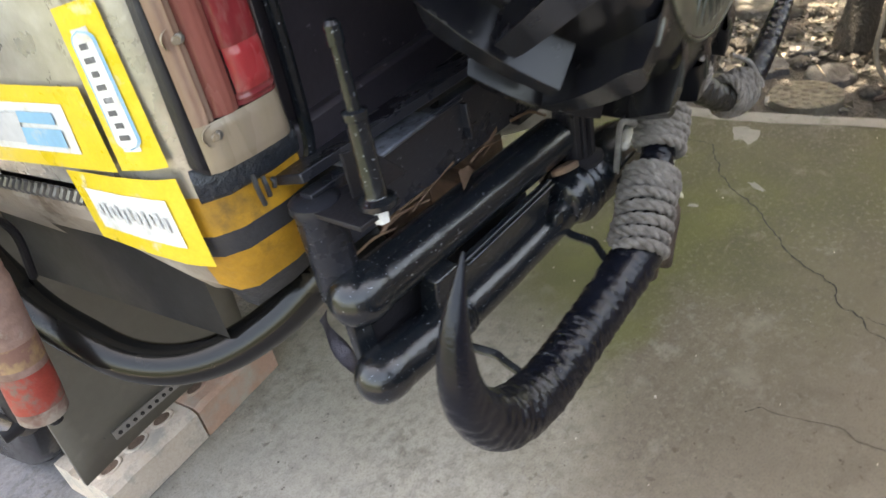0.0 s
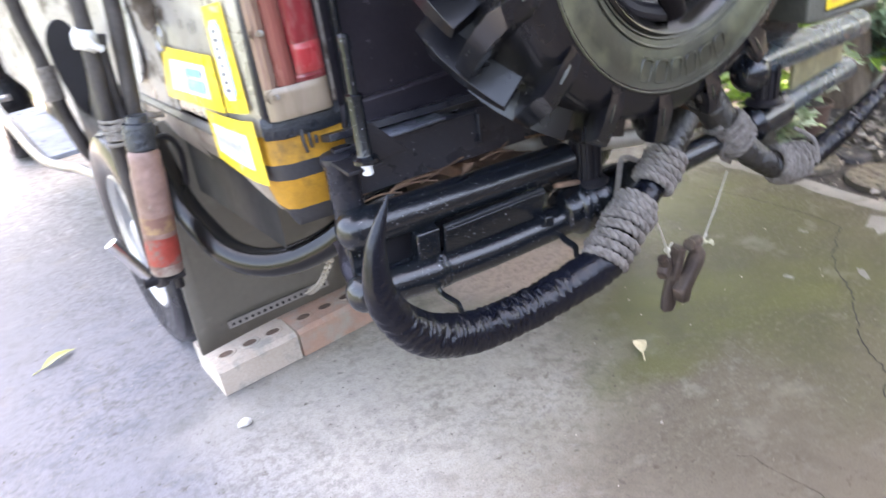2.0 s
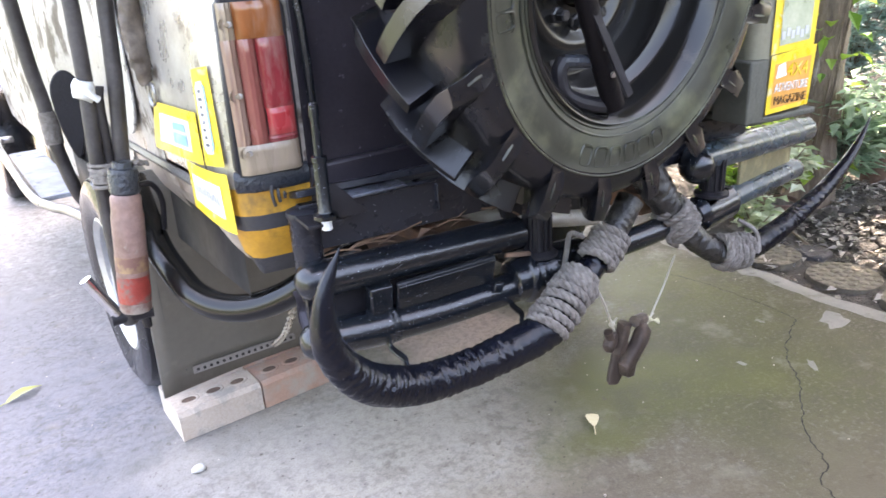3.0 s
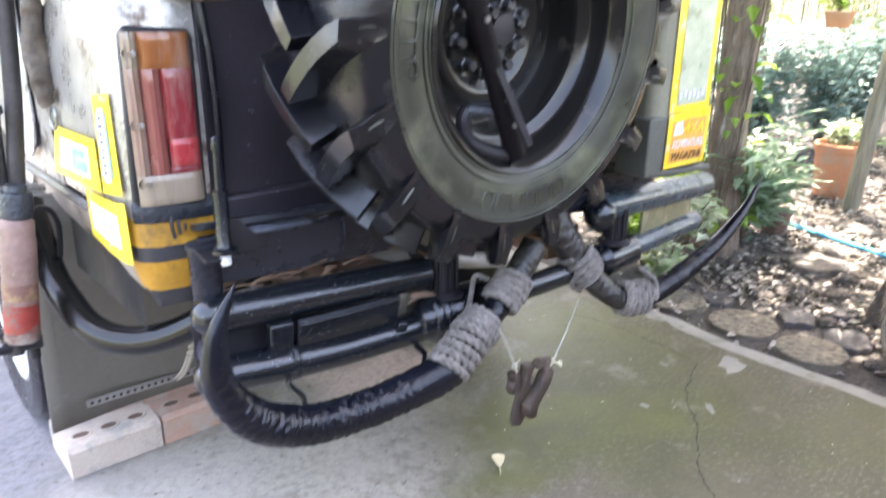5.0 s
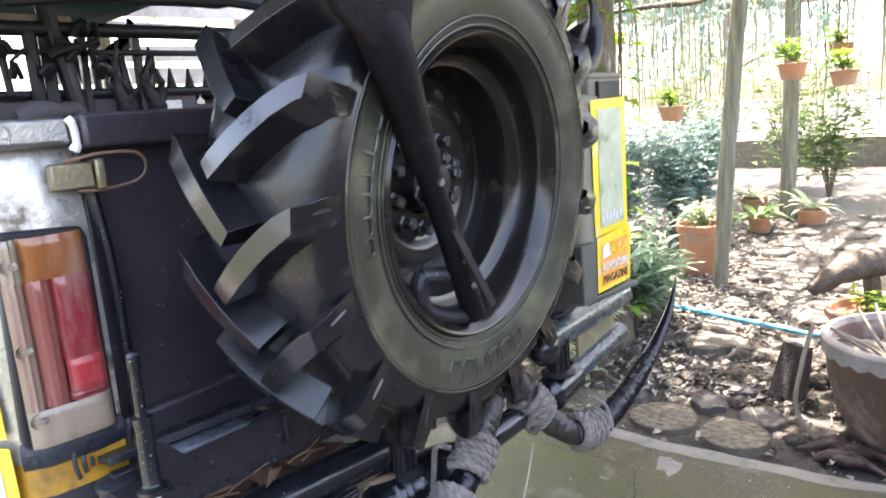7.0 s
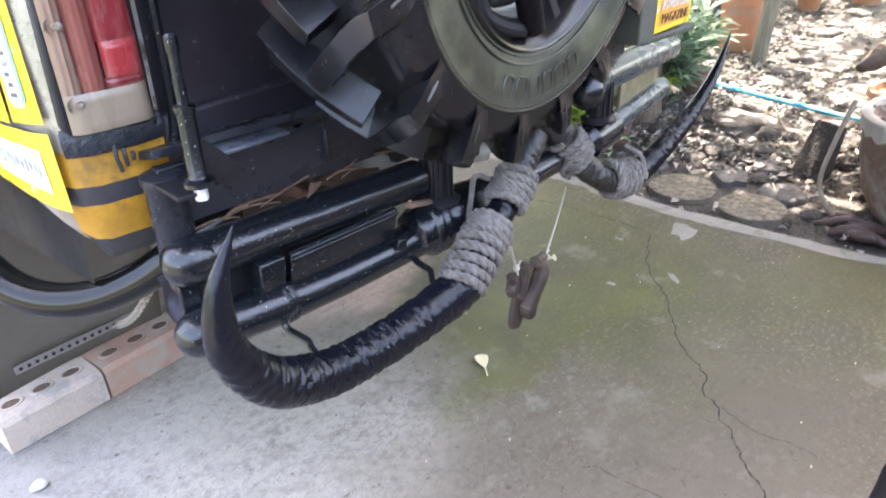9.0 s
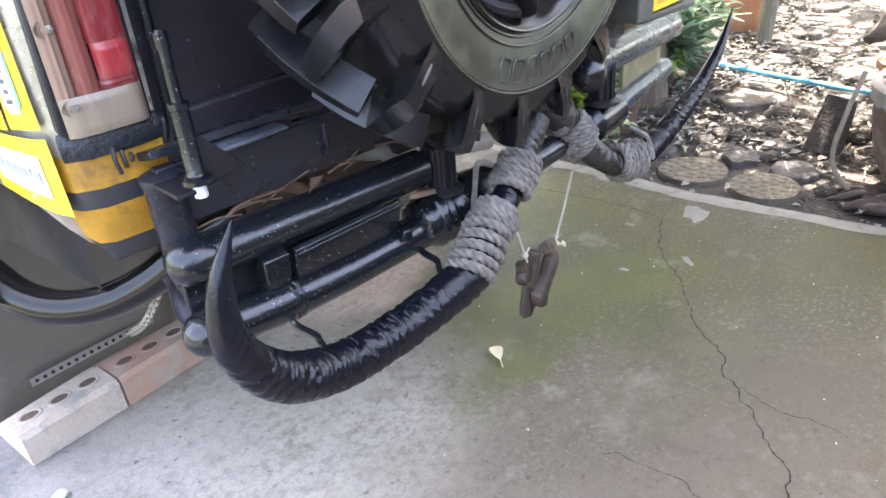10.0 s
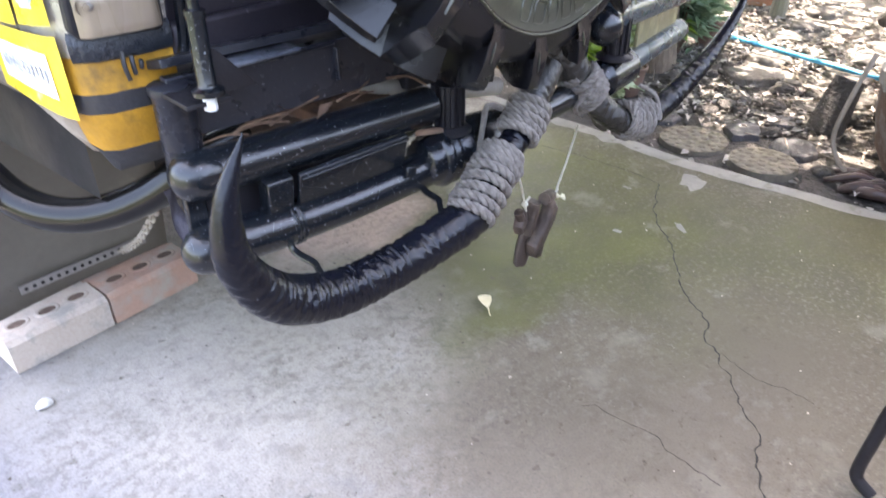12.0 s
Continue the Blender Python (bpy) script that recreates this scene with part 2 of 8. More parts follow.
M_inkgrey = shade("grey_ink", (0.50, 0.50, 0.51), 0.5, bump=0)
M_inkblue = shade("blue_ink", (0.20, 0.42, 0.60), 0.45, bump=0, stain=(0.5, 0.52, 0.5), stain_at=(0.52, 0.66), stain_scale=26)
M_inkorange = shade("orange_ink", (0.65, 0.30, 0.06), 0.45, bump=0)
M_brownink = shade("brown_ink", (0.10, 0.055, 0.02), 0.5, bump=0)
M_picture = shade("faded_print", (0.40, 0.40, 0.28), 0.35, scale=18, fine=60, bump=0.02, dark=(0.20, 0.24, 0.15), light=(0.55, 0.54, 0.40), amount=1.0)
M_can = shade("olive_drab_paint", (0.17, 0.16, 0.115), 0.6, scale=7, fine=90, bump=0.2, spec=0.25, stain=(0.06, 0.055, 0.04), stain_at=(0.56, 0.70), stain_scale=6)
M_flap = shade("olive_grey_rubber_board", (0.130, 0.116, 0.096), 0.5, scale=3, fine=60, bump=0.08, dark=(0.090, 0.080, 0.064), light=(0.16, 0.145, 0.12), amount=0.9, stain=(0.20, 0.18, 0.15), stain_at=(0.55, 0.75), stain_scale=7)
M_brickorange = shade("orange_clay", (0.50, 0.31, 0.23), 0.85, scale=14, fine=120, bump=0.4, light=(0.58, 0.38, 0.28), stain=(0.40, 0.35, 0.29), stain_at=(0.46, 0.66), stain_scale=11)
M_brickpale = shade("pale_clay", (0.58, 0.52, 0.46), 0.85, scale=12, fine=120, bump=0.4, light=(0.62, 0.54, 0.44), dark=(0.40, 0.29, 0.2), stain=(0.36, 0.33, 0.29), stain_at=(0.52, 0.66), stain_scale=15)
M_red = shade("faded_red_paint", (0.20, 0.075, 0.055), 0.5, scale=22, fine=90, bump=0.4, light=(0.34, 0.22, 0.19), dark=(0.10, 0.05, 0.035), amount=1.0,
              stain=(0.30, 0.25, 0.21), stain_at=(0.55, 0.64), stain_scale=16)
M_rust = shade("rusty_iron", (0.16, 0.085, 0.05), 0.75, scale=16, fine=90, bump=0.5, dark=(0.04, 0.025, 0.02), light=(0.30, 0.17, 0.10), amount=1.0)
M_green = shade("dark_green_canvas", (0.008, 0.062, 0.062), 0.75, scale=5, fine=200, bump=0.2, spec=0.12)
M_wood = shade("weathered_wood", (0.26, 0.21, 0.16), 0.85, scale=8, fine=70, bump=0.5, light=(0.40, 0.34, 0.27), dark=(0.12, 0.095, 0.07), amount=0.9)
M_post = shade("grey_green_pole", (0.20, 0.18, 0.125), 0.85, scale=40, fine=120, bump=0.8, dist=0.006, light=(0.34, 0.32, 0.24), dark=(0.06, 0.055, 0.038), amount=1.0, grain=(1, 1, 0.08))
M_bark = shade("tree_bark", (0.17, 0.115, 0.075), 0.9, scale=26, fine=90, bump=1.0, dist=0.014, light=(0.36, 0.28, 0.21), dark=(0.045, 0.03, 0.02), amount=1.0, grain=(1, 1, 0.22), stain=(0.50, 0.46, 0.40), stain_at=(0.60, 0.66), stain_scale=9)
M_terra = shade("terracotta", (0.48, 0.21, 0.11), 0.8, scale=8, fine=80, bump=0.3, light=(0.56, 0.30, 0.18), stain=(0.32, 0.25, 0.19), stain_at=(0.5, 0.72), stain_scale=7)
M_potgrey = shade("worn_clay_pot", (0.18, 0.084, 0.054), 0.75, scale=6, fine=70, bump=0.4, light=(0.20, 0.125, 0.092), dark=(0.055, 0.03, 0.023), amount=1.0,
                  stain=(0.28, 0.26, 0.24), stain_at=(0.52, 0.7), stain_scale=5)
M_potrim = shade("grey_pot_rim", (0.33, 0.31, 0.29), 0.8, scale=9, fine=80, bump=0.4, light=(0.42, 0.40, 0.38), dark=(0.18, 0.15, 0.13), amount=1.0)
M_soil = shade("garden_soil", (0.050, 0.044, 0.039), 0.9, scale=10, fine=70, bump=1.0, dist=0.02, light=(0.115, 0.102, 0.09), dark=(0.014, 0.012, 0.011), amount=1.0)
M_stone = shade("stepping_stone", (0.15, 0.13, 0.098), 0.85, scale=16, fine=90, bump=0.8, dist=0.006, light=(0.22, 0.195, 0.15), dark=(0.06, 0.05, 0.036), amount=1.0)
M_hose = shade("blue_hose", (0.06, 0.38, 0.58), 0.4, bump=0.05)
M_chrome = shade("chrome", (0.70, 0.71, 0.73), 0.15, metal=1.0, bump=0.05)
M_alloy = shade("alloy_wheel", (0.50, 0.50, 0.50), 0.4, metal=0.7, bump=0.1)
M_wire = shade("cord", (0.42, 0.40, 0.33), 0.8, bump=0.2)
M_lathes = shade("bamboo_lath", (0.16, 0.14, 0.11), 0.8, scale=10, fine=60, bump=0.3, light=(0.26, 0.235, 0.19), dark=(0.07, 0.06, 0.05), amount=0.9)
M_leaf_dark = leafy("dark_leaves", (0.05, 0.11, 0.03), (0.13, 0.23, 0.07))
M_leaf_blue = leafy("blue_green_leaves", (0.16, 0.27, 0.25), (0.42, 0.55, 0.50))
M_leaf_mid = leafy("narrow_leaves", (0.12, 0.21, 0.12), (0.36, 0.48, 0.34))
M_leaf_fresh = leafy("fresh_leaves", (0.10, 0.22, 0.03), (0.30, 0.45, 0.06), 0.45)
M_leaf_white = leafy("variegated_leaves", (0.30, 0.40, 0.22), (0.62, 0.66, 0.50))
M_leaf_far = leafy("far_leaves", (0.08, 0.15, 0.05), (0.25, 0.34, 0.14), 0.5)
M_litter = leafy("dry_leaves", (0.022, 0.018, 0.015), (0.41, 0.38, 0.335), 0.1, 0.6)
M_strand = leafy("hanging_roots", (0.10, 0.12, 0.08), (0.36, 0.40, 0.31), 0.3, 0.8)


def lens_plastic(name, col, rough=0.24):
    """Old lamp lens: faded, with dust lying in streaks."""
    return shade(name, col, rough, scale=7, fine=110, bump=0.06, dark=tuple(c * 0.5 for c in col), light=tuple(c * 1.15 + 0.02 for c in col), amount=0.45,
                 stain=tuple(0.45 * c + w for c, w in zip(col, (0.13, 0.10, 0.085))), stain_at=(0.47, 0.68), stain_scale=34, coat=0.25, coat_rough=0.15, spec=0.45, grain=(1, 1, 0.2))


M_amber = lens_plastic("amber_lens", (0.26, 0.085, 0.025))
M_redlens = lens_plastic("red_lens", (0.22, 0.020, 0.026))
M_redbright = lens_plastic("bright_red_lens", (0.38, 0.030, 0.036))
M_pinklens = lens_plastic("faded_red_lens", (0.24, 0.072, 0.058))
M_edgelens = lens_plastic("pale_brown_lens", (0.25, 0.15, 0.112))
M_clear = lens_plastic("clear_lens", (0.27, 0.21, 0.15))


def concrete():
    """Poured slab: grey, damp and mossy in wide patches, light falloff painted in, pale scuffs and grit."""
    mt = shade("worn_concrete", (0.535, 0.501, 0.476), 0.55, scale=1.9, fine=170, bump=0.40, dist=0.0024, rough_var=0.22,
               light=(0.467, 0.438, 0.418), dark=(0.292, 0.259, 0.230), amount=0.95)
    nt = mt.node_tree
    lk = nt.links.new
    b = nt.nodes["Principled BSDF"]
    src = b.inputs["Base Color"].links[0].from_socket
    tc = nt.nodes.new("ShaderNodeTexCoord")
    sx = nt.nodes.new("ShaderNodeSeparateXYZ")
    lk(tc.outputs["Object"], sx.inputs[0])

    def noise_tex(s, d=6.0, off=0.0):
        mp = nt.nodes.new("ShaderNodeMapping")
        mp.inputs["Location"].default_value = (off, off, 0)
        lk(tc.outputs["Object"], mp.inputs["Vector"])
        n = nt.nodes.new("ShaderNodeTexNoise")
        n.inputs["Scale"].default_value, n.inputs["Detail"].default_value, n.inputs["Roughness"].default_value = s, d, 0.62
        lk(mp.outputs[0], n.inputs["Vector"])
        return n.outputs["Fac"]

    def math_node(op, a, c):
        m = nt.nodes.new("ShaderNodeMath")
        m.operation = op
        m.use_clamp = False
        for sock, val in zip(m.inputs, (a, c)):
            if isinstance(val, (int, float)):
                sock.default_value = val
            else:
                lk(val, sock)
        return m.outputs[0]

    def rng(v, lo, hi):
        r = nt.nodes.new("ShaderNodeMapRange")
        r.inputs["From Min"].default_value, r.inputs["From Max"].default_value = lo, hi
        lk(v, r.inputs["Value"])
        return r.outputs[0]

    def mix(f, a, c):
        m = nt.nodes.new("ShaderNodeMix")
        m.data_type = "RGBA"
        for sock, val in ((m.inputs["Factor"], f), (m.inputs["A"], a), (m.inputs["B"], c)):
            if isinstance(val, tuple):
                sock.default_value = (*val, 1)
            else:
                lk(val, sock)
        return m.outputs["Result"]

    # patches with soft, wandering outlines: warp the plan by noise, then lay ellipses in it
    wn_ = nt.nodes.new("ShaderNodeTexNoise")
    wn_.inputs["Scale"].default_value, wn_.inputs["Detail"].default_value = 2.6, 7.0
    lk(tc.outputs["Object"], wn_.inputs["Vector"])
    warp = nt.nodes.new("ShaderNodeVectorMath")
    warp.operation = "MULTIPLY_ADD"
    lk(wn_.outputs["Color"], warp.inputs[0])
    warp.inputs[1].default_value = (0.45, 0.45, 0.0)
    lk(tc.outputs["Object"], warp.inputs[2])

    def patch(x, y, rx, ry, soft=0.7):
        a = nt.nodes.new("ShaderNodeVectorMath")
        a.operation = "MULTIPLY_ADD"
        lk(warp.outputs[0], a.inputs[0])
        a.inputs[1].default_value = (1 / rx, 1 / ry, 0)
        a.inputs[2].default_value = (-(x + 0.225) / rx, -(y + 0.225) / ry, 0)
        ln = nt.nodes.new("ShaderNodeVectorMath")
        ln.operation = "LENGTH"
        lk(a.outputs[0], ln.inputs[0])
        m = nt.nodes.new("ShaderNodeMapRange")
        m.interpolation_type = "SMOOTHSTEP"
        m.inputs["From Min"].default_value, m.inputs["From Max"].default_value = 1 + soft, 1 - soft
        lk(ln.outputs["Value"], m.inputs["Value"])
        return m.outputs[0]

    def most(*v):
        r = v[0]
        for w in v[1:]:
            r = math_node("MAXIMUM", r, w)
        return r

    col = src
    # pale scuffs, mostly in the dry half
    pale = rng(noise_tex(4.6, 10.0, 5.0), 0.585, 0.66)
    col = mix(math_node("MULTIPLY", pale, 0.65), col, (0.485, 0.459, 0.426))
    brown = rng(noise_tex(2.1, 7.0, 9.0), 0.54, 0.68)
    col = mix(math_node("MULTIPLY", brown, 0.45), col, (0.284, 0.217, 0.142))
    # lighter patch: paints the stronger light on the near left
    dry = patch(-0.55, -0.35, 0.5, 0.42, 0.6)
    col = mix(math_node("MULTIPLY", dry, 0.25), col, (0.652, 0.626, 0.601))
    grain = rng(noise_tex(26.0, 12.0, 2.0), 0.42, 0.64)
    col = mix(math_node("MULTIPLY", grain, 0.58), col, (0.173, 0.144, 0.112))
    pepper = rng(noise_tex(150.0, 2.0, 7.0), 0.50, 0.62)
    col = mix(math_node("MULTIPLY", pepper, 0.68), col, (0.142, 0.123, 0.109))
    salt = rng(noise_tex(120.0, 2.0, 3.0), 0.56, 0.70)
    col = mix(math_node("MULTIPLY", salt, 0.38), col, (0.517, 0.493, 0.467))
    scuff = rng(noise_tex(8.0, 14.0, 8.0), 0.60, 0.66)
    col = mix(math_node("MULTIPLY", scuff, 0.75), col, (0.501, 0.476, 0.434))
    chips = rng(noise_tex(60.0, 2.0, 6.0), 0.71, 0.75)
    col = mix(math_node("MULTIPLY", chips, 0.3), col, (0.517, 0.501, 0.467))
    tan = most(patch(0.05, -0.02, 0.5, 0.34), patch(-0.2, 0.36, 0.3, 0.2))
    col = mix(math_node("MULTIPLY", tan, 0.75), col, (0.209, 0.169, 0.119))
    # brown soil, deepened to paint the light falling off to the right
    brown_dim = patch(0.42, -0.45, 0.6, 0.36, 0.6)
    col = mix(math_node("MULTIPLY", brown_dim, 0.85), col, (0.081, 0.064, 0.044))
    damp = math_node("MULTIPLY", patch(1.35, 0.2, 0.85, 1.6, 0.5), rng(noise_tex(6.0, 9.0, 4.0), 0.25, 0.5))
    col = mix(math_node("MULTIPLY", damp, 0.92), col, (0.055, 0.055, 0.038))
    # dark patches that paint the falloff of light on the right
    worn = most(patch(0.95, -0.62, 0.7, 0.42, 0.5), math_node("MULTIPLY", patch(0.8, 0.2, 0.6, 0.5, 0.6), 0.7))
    col = mix(math_node("MULTIPLY", worn, 0.85), col, (0.057, 0.050, 0.033))
    # grey patches that paint down the strong light along the left side
    dust = patch(-1.5, 0.9, 0.75, 2.0, 0.5)
    col = mix(math_node("MULTIPLY", dust, 0.85), col, (0.144, 0.144, 0.148))
    west = patch(-1.05, 0.25, 0.55, 1.5, 0.6)
    col = mix(math_node("MULTIPLY", west, 0.7), col, (0.215, 0.215, 0.237))
    blot = math_node("MULTIPLY", rng(noise_tex(7.5, 8.0, 61.0), 0.50, 0.62), patch(-0.95, 0.35, 0.7, 1.3, 0.5))
    col = mix(math_node("MULTIPLY", blot, 0.7), col, (0.152, 0.157, 0.176))
    moss = most(patch(0.46, 0.20, 0.34, 0.28, 0.6), patch(0.74, -0.12, 0.50, 0.24, 0.6), patch(1.0, 0.55, 0.36, 0.5, 0.6), patch(1.15, -0.35, 0.3, 0.25, 0.6), math_node("MULTIPLY", patch(0.2, 0.75, 0.8, 0.35), 0.6))
    moss = math_node("MULTIPLY", moss, rng(noise_tex(9.0, 9.0, 11.0), 0.10, 0.46))
    col = mix(math_node("MULTIPLY", moss, 0.95), col, (0.072, 0.080, 0.014))
    sod = math_node("MULTIPLY", rng(noise_tex(3.2, 9.0, 21.0), 0.47, 0.62), most(patch(0.3, 0.05, 0.6, 0.3), patch(0.75, 0.1, 0.9, 0.8)))
    col = mix(math_node("MULTIPLY", sod, 0.3), col, (0.180, 0.176, 0.081))
    black = math_node("MULTIPLY", rng(noise_tex(2.4, 9.0, 31.0), 0.52, 0.64), patch(0.8, 0.0, 0.9, 0.9))
    col = mix(math_node("MULTIPLY", black, 0.6), col, (0.048, 0.044, 0.034))
    beige = patch(-0.30, 0.40, 0.46, 0.40, 0.6)
    col = mix(math_node("MULTIPLY", beige, 0.62), col, (0.56, 0.505, 0.425))
    # olive-grey tone that dims the right side further, as painted shade
    dull = patch(0.95, -0.15, 0.62, 0.6, 0.6)
    col = mix(math_node("MULTIPLY", dull, 0.45), col, (0.088, 0.092, 0.048))
    # tan tone, darkened to hold back too strong light in front
    tread = most(patch(0.02, -0.55, 0.80, 0.42, 0.55), patch(0.14, -0.16, 0.42, 0.22, 0.55))
    col = mix(math_node("MULTIPLY", tread, 0.74), col, (0.22, 0.185, 0.14))
    mottle = math_node("MULTIPLY", rng(noise_tex(15.0, 10.0, 71.0), 0.50, 0.60), rng(noise_tex(2.2, 4.0, 73.0), 0.36, 0.62))
    col = mix(math_node("MULTIPLY", mottle, 0.34), col, (0.085, 0.075, 0.058))
    rubbed = math_node("MULTIPLY", rng(noise_tex(19.0, 10.0, 77.0), 0.54, 0.62), rng(noise_tex(2.6, 4.0, 79.0), 0.42, 0.62))
    col = mix(math_node("MULTIPLY", math_node("MULTIPLY", rubbed, 0.42), patch(-0.15, 0.0, 0.55, 0.9, 0.6)), col, (0.40, 0.37, 0.33))
    clay = patch(0.24, 0.80, 0.27, 0.17, 0.35)
    col = mix(math_node("MULTIPLY", clay, 0.95), col, (0.55, 0.42, 0.335))
    # last painted dimming over the whole right part
    right_dim = patch(0.72, -0.2, 0.85, 0.75, 0.5)
    col = mix(math_node("MULTIPLY", right_dim, 0.36), col, (0.045, 0.040, 0.030))
    clump = rng(noise_tex(1.7, 5.0, 83.0), 0.36, 0.60)
    dark_grain = math_node("MULTIPLY", rng(noise_tex(48.0, 7.0, 85.0), 0.46, 0.60), clump)
    col = mix(math_node("MULTIPLY", dark_grain, 0.32), col, (0.055, 0.047, 0.036))
    light_grain = math_node("MULTIPLY", rng(noise_tex(75.0, 5.0, 87.0), 0.53, 0.64), clump)
    col = mix(math_node("MULTIPLY", light_grain, 0.20), col, (0.38, 0.35, 0.30))
    sand = rng(noise_tex(190.0, 2.0, 89.0), 0.50, 0.64)
    col = mix(math_node("MULTIPLY", sand, 0.20), col, (0.06, 0.052, 0.042))
    algae = math_node("MULTIPLY", most(patch(0.25, 0.11, 0.25, 0.10, 0.6), patch(0.53, 0.20, 0.27, 0.16, 0.6), patch(0.74, 0.12, 0.30, 0.15, 0.6)), rng(noise_tex(7.0, 9.0, 91.0), 0.25, 0.58))
    col = mix(math_node("MULTIPLY", algae, 0.55), col, (0.098, 0.108, 0.026))
    specks = rng(noise_tex(46.0, 3.0, 1.0), 0.68, 0.73)
    col = mix(specks, col, (0.076, 0.062, 0.048))
    flake = rng(noise_tex(5.5, 12.0, 41.0), 0.58, 0.68)
    col = mix(math_node("MULTIPLY", flake, 0.4), col, (0.216, 0.194, 0.158))
    pits = rng(noise_tex(30.0, 6.0, 51.0), 0.62, 0.68)
    col = mix(math_node("MULTIPLY", pits, 0.5), col, (0.067, 0.055, 0.040))
    lk(col, b.inputs["Base Color"])
    wet = nt.nodes.new("ShaderNodeMapRange")
    wet.inputs["To Min"].default_value, wet.inputs["To Max"].default_value = 0.62, 0.45
    lk(moss, wet.inputs["Value"])
    lk(wet.outputs[0], b.inputs["Roughness"])
    b.inputs["Specular IOR Level"].default_value = 0.14
    return mt


M_concrete = concrete()

# ---- setting ----
EDGE = [(1.64, -1.2), (1.60, -0.9), (1.575, -0.45), (1.525, -0.17), (1.48, 0.1), (1.46, 0.42), (1.44, 1.2), (1.43, 6.0)]


def edge_x(y):
    for (xa, ya), (xb, yb) in zip(EDGE, EDGE[1:]):
        if ya <= y <= yb:
            return xa + (xb - xa) * (y - ya) / (yb - ya)
    return 1.6


def ground_z(x, y):
    """The garden lies a little below the slab and rises gently away from it."""
    rise = 0.0 if x < 2.0 else 0.085 * min(x - 2.0, 4.0)
    return -0.035 + rise + 0.012 * noise.noise(Vector((x * 3, y * 3, 0))) + 0.006 * noise.noise(Vector((x * 11, y * 11, 4)))


# slab with a worn, uneven rim towards the garden
slab = Geo()
ys = [-1.2 + 7.2 * i / 120 for i in range(121)]
rim = [(edge_x(y) + 0.018 * noise.noise(Vector((y * 5, 1, 0))) + 0.008 * noise.noise(Vector((y * 23, 2, 0))), y) for y in ys]
top = [(x, y, 0) for x, y in rim]
low = [(x + 0.012, y, -0.09) for x, y in rim]
far = [(-2.4, y, 0) for _, y in rim]
n = len(ys)
slab.add(far + top, [(i, n + i, n + i + 1, i + 1) for i in range(n - 1)])
slab.add(top + low, [(i, n + i, n + i + 1, i + 1) for i in range(n - 1)])
floor = part("floor", slab, M_concrete, smooth=0)
tagged(floor, "worn grey concrete slab, mossy green and cracked", "floor", kind="structure")
M_pale = shade("pale_cement", (0.20, 0.192, 0.172), 0.75, scale=10, fine=150, bump=0.3, amount=1.0, stain=(0.12, 0.115, 0.09), stain_at=(0.55, 0.66), stain_scale=14)
M_crack = shade("crack_dirt", (0.022, 0.019, 0.016), 0.9, bump=0.2)

# pale scraped lip along the slab's edge
lip = Geo()
wid = [max(0.0, 0.070 + 0.09 * noise.noise(Vector((y * 3.1, 7, 0))) + 0.04 * noise.noise(Vector((y * 17, 9, 0)))) for y in ys]
lip.add([(x - w, y, 0.0022) for (x, y), w in zip(rim, wid)] + [(x - 0.002, y, 0.0022) for x, y in rim],
        [(i, n + i, n + i + 1, i + 1) for i in range(n - 1) if -3 < ys[i] < 3])
part("bare_edge", lip, M_pale, floor, "pale scraped cement along the edge", smooth=0)


def crack(pts, width, seed):
    r = random.Random(seed)
    path = smooth_path(pts, 12)
    g = Geo()
    left, right = [], []
    for i, (x, y) in enumerate(path):
        j = 0.014 * noise.noise(Vector((x * 14, y * 14, seed))) + 0.008 * noise.noise(Vector((x * 45, y * 45, seed)))
        a, b = path[max(i - 1, 0)], path[min(i + 1, len(path) - 1)]
        d = Vector((b[0] - a[0], b[1] - a[1]))
        nrm = Vector((-d.y, d.x)).normalized()
        w = width * r.uniform(0.3, 1.0) * (0.3 if i in (0, len(path) - 1) else 1)
        left.append((x + nrm.x * (j + w), y + nrm.y * (j + w), 0.0015))
        right.append((x + nrm.x * (j - w), y + nrm.y * (j - w), 0.0015))
    k = len(path)
    g.add(left + right, [(i, k + i, k + i + 1, i + 1) for i in range(k - 1)])
    return part("crack", g, M_crack, floor, smooth=0)


crack([(1.211, 0.246), (1.111, 0.194), (0.992, 0.118), (0.965, 0.105), (0.906, 0.028), (0.838, -0.043), (0.728, -0.122), (0.663, -0.20), (0.597, -0.278), (0.544, -0.306), (0.509, -0.363), (0.428, -0.449),
       (0.371, -0.502), (0.318, -0.552), (0.287, -0.565), (0.193, -0.631), (0.12, -0.70), (0.0, -0.80)], 0.0026, 1)
crack([(0.130, -0.235), (0.158, -0.265), (0.163, -0.342), (0.164, -0.384), (0.158, -0.445), (0.155, -0.508), (0.163, -0.558)], 0.0014, 2)
crack([(0.520, -0.362), (0.504, -0.400), (0.501, -0.464), (0.510, -0.529), (0.511, -0.592)], 0.0014, 3)
crack([(1.147, 0.783), (1.189, 0.646), (1.202, 0.548), (1.215, 0.40), (1.211, 0.246)], 0.0024, 4)

# pale flakes and spatter on the slab
flakes = Geo()
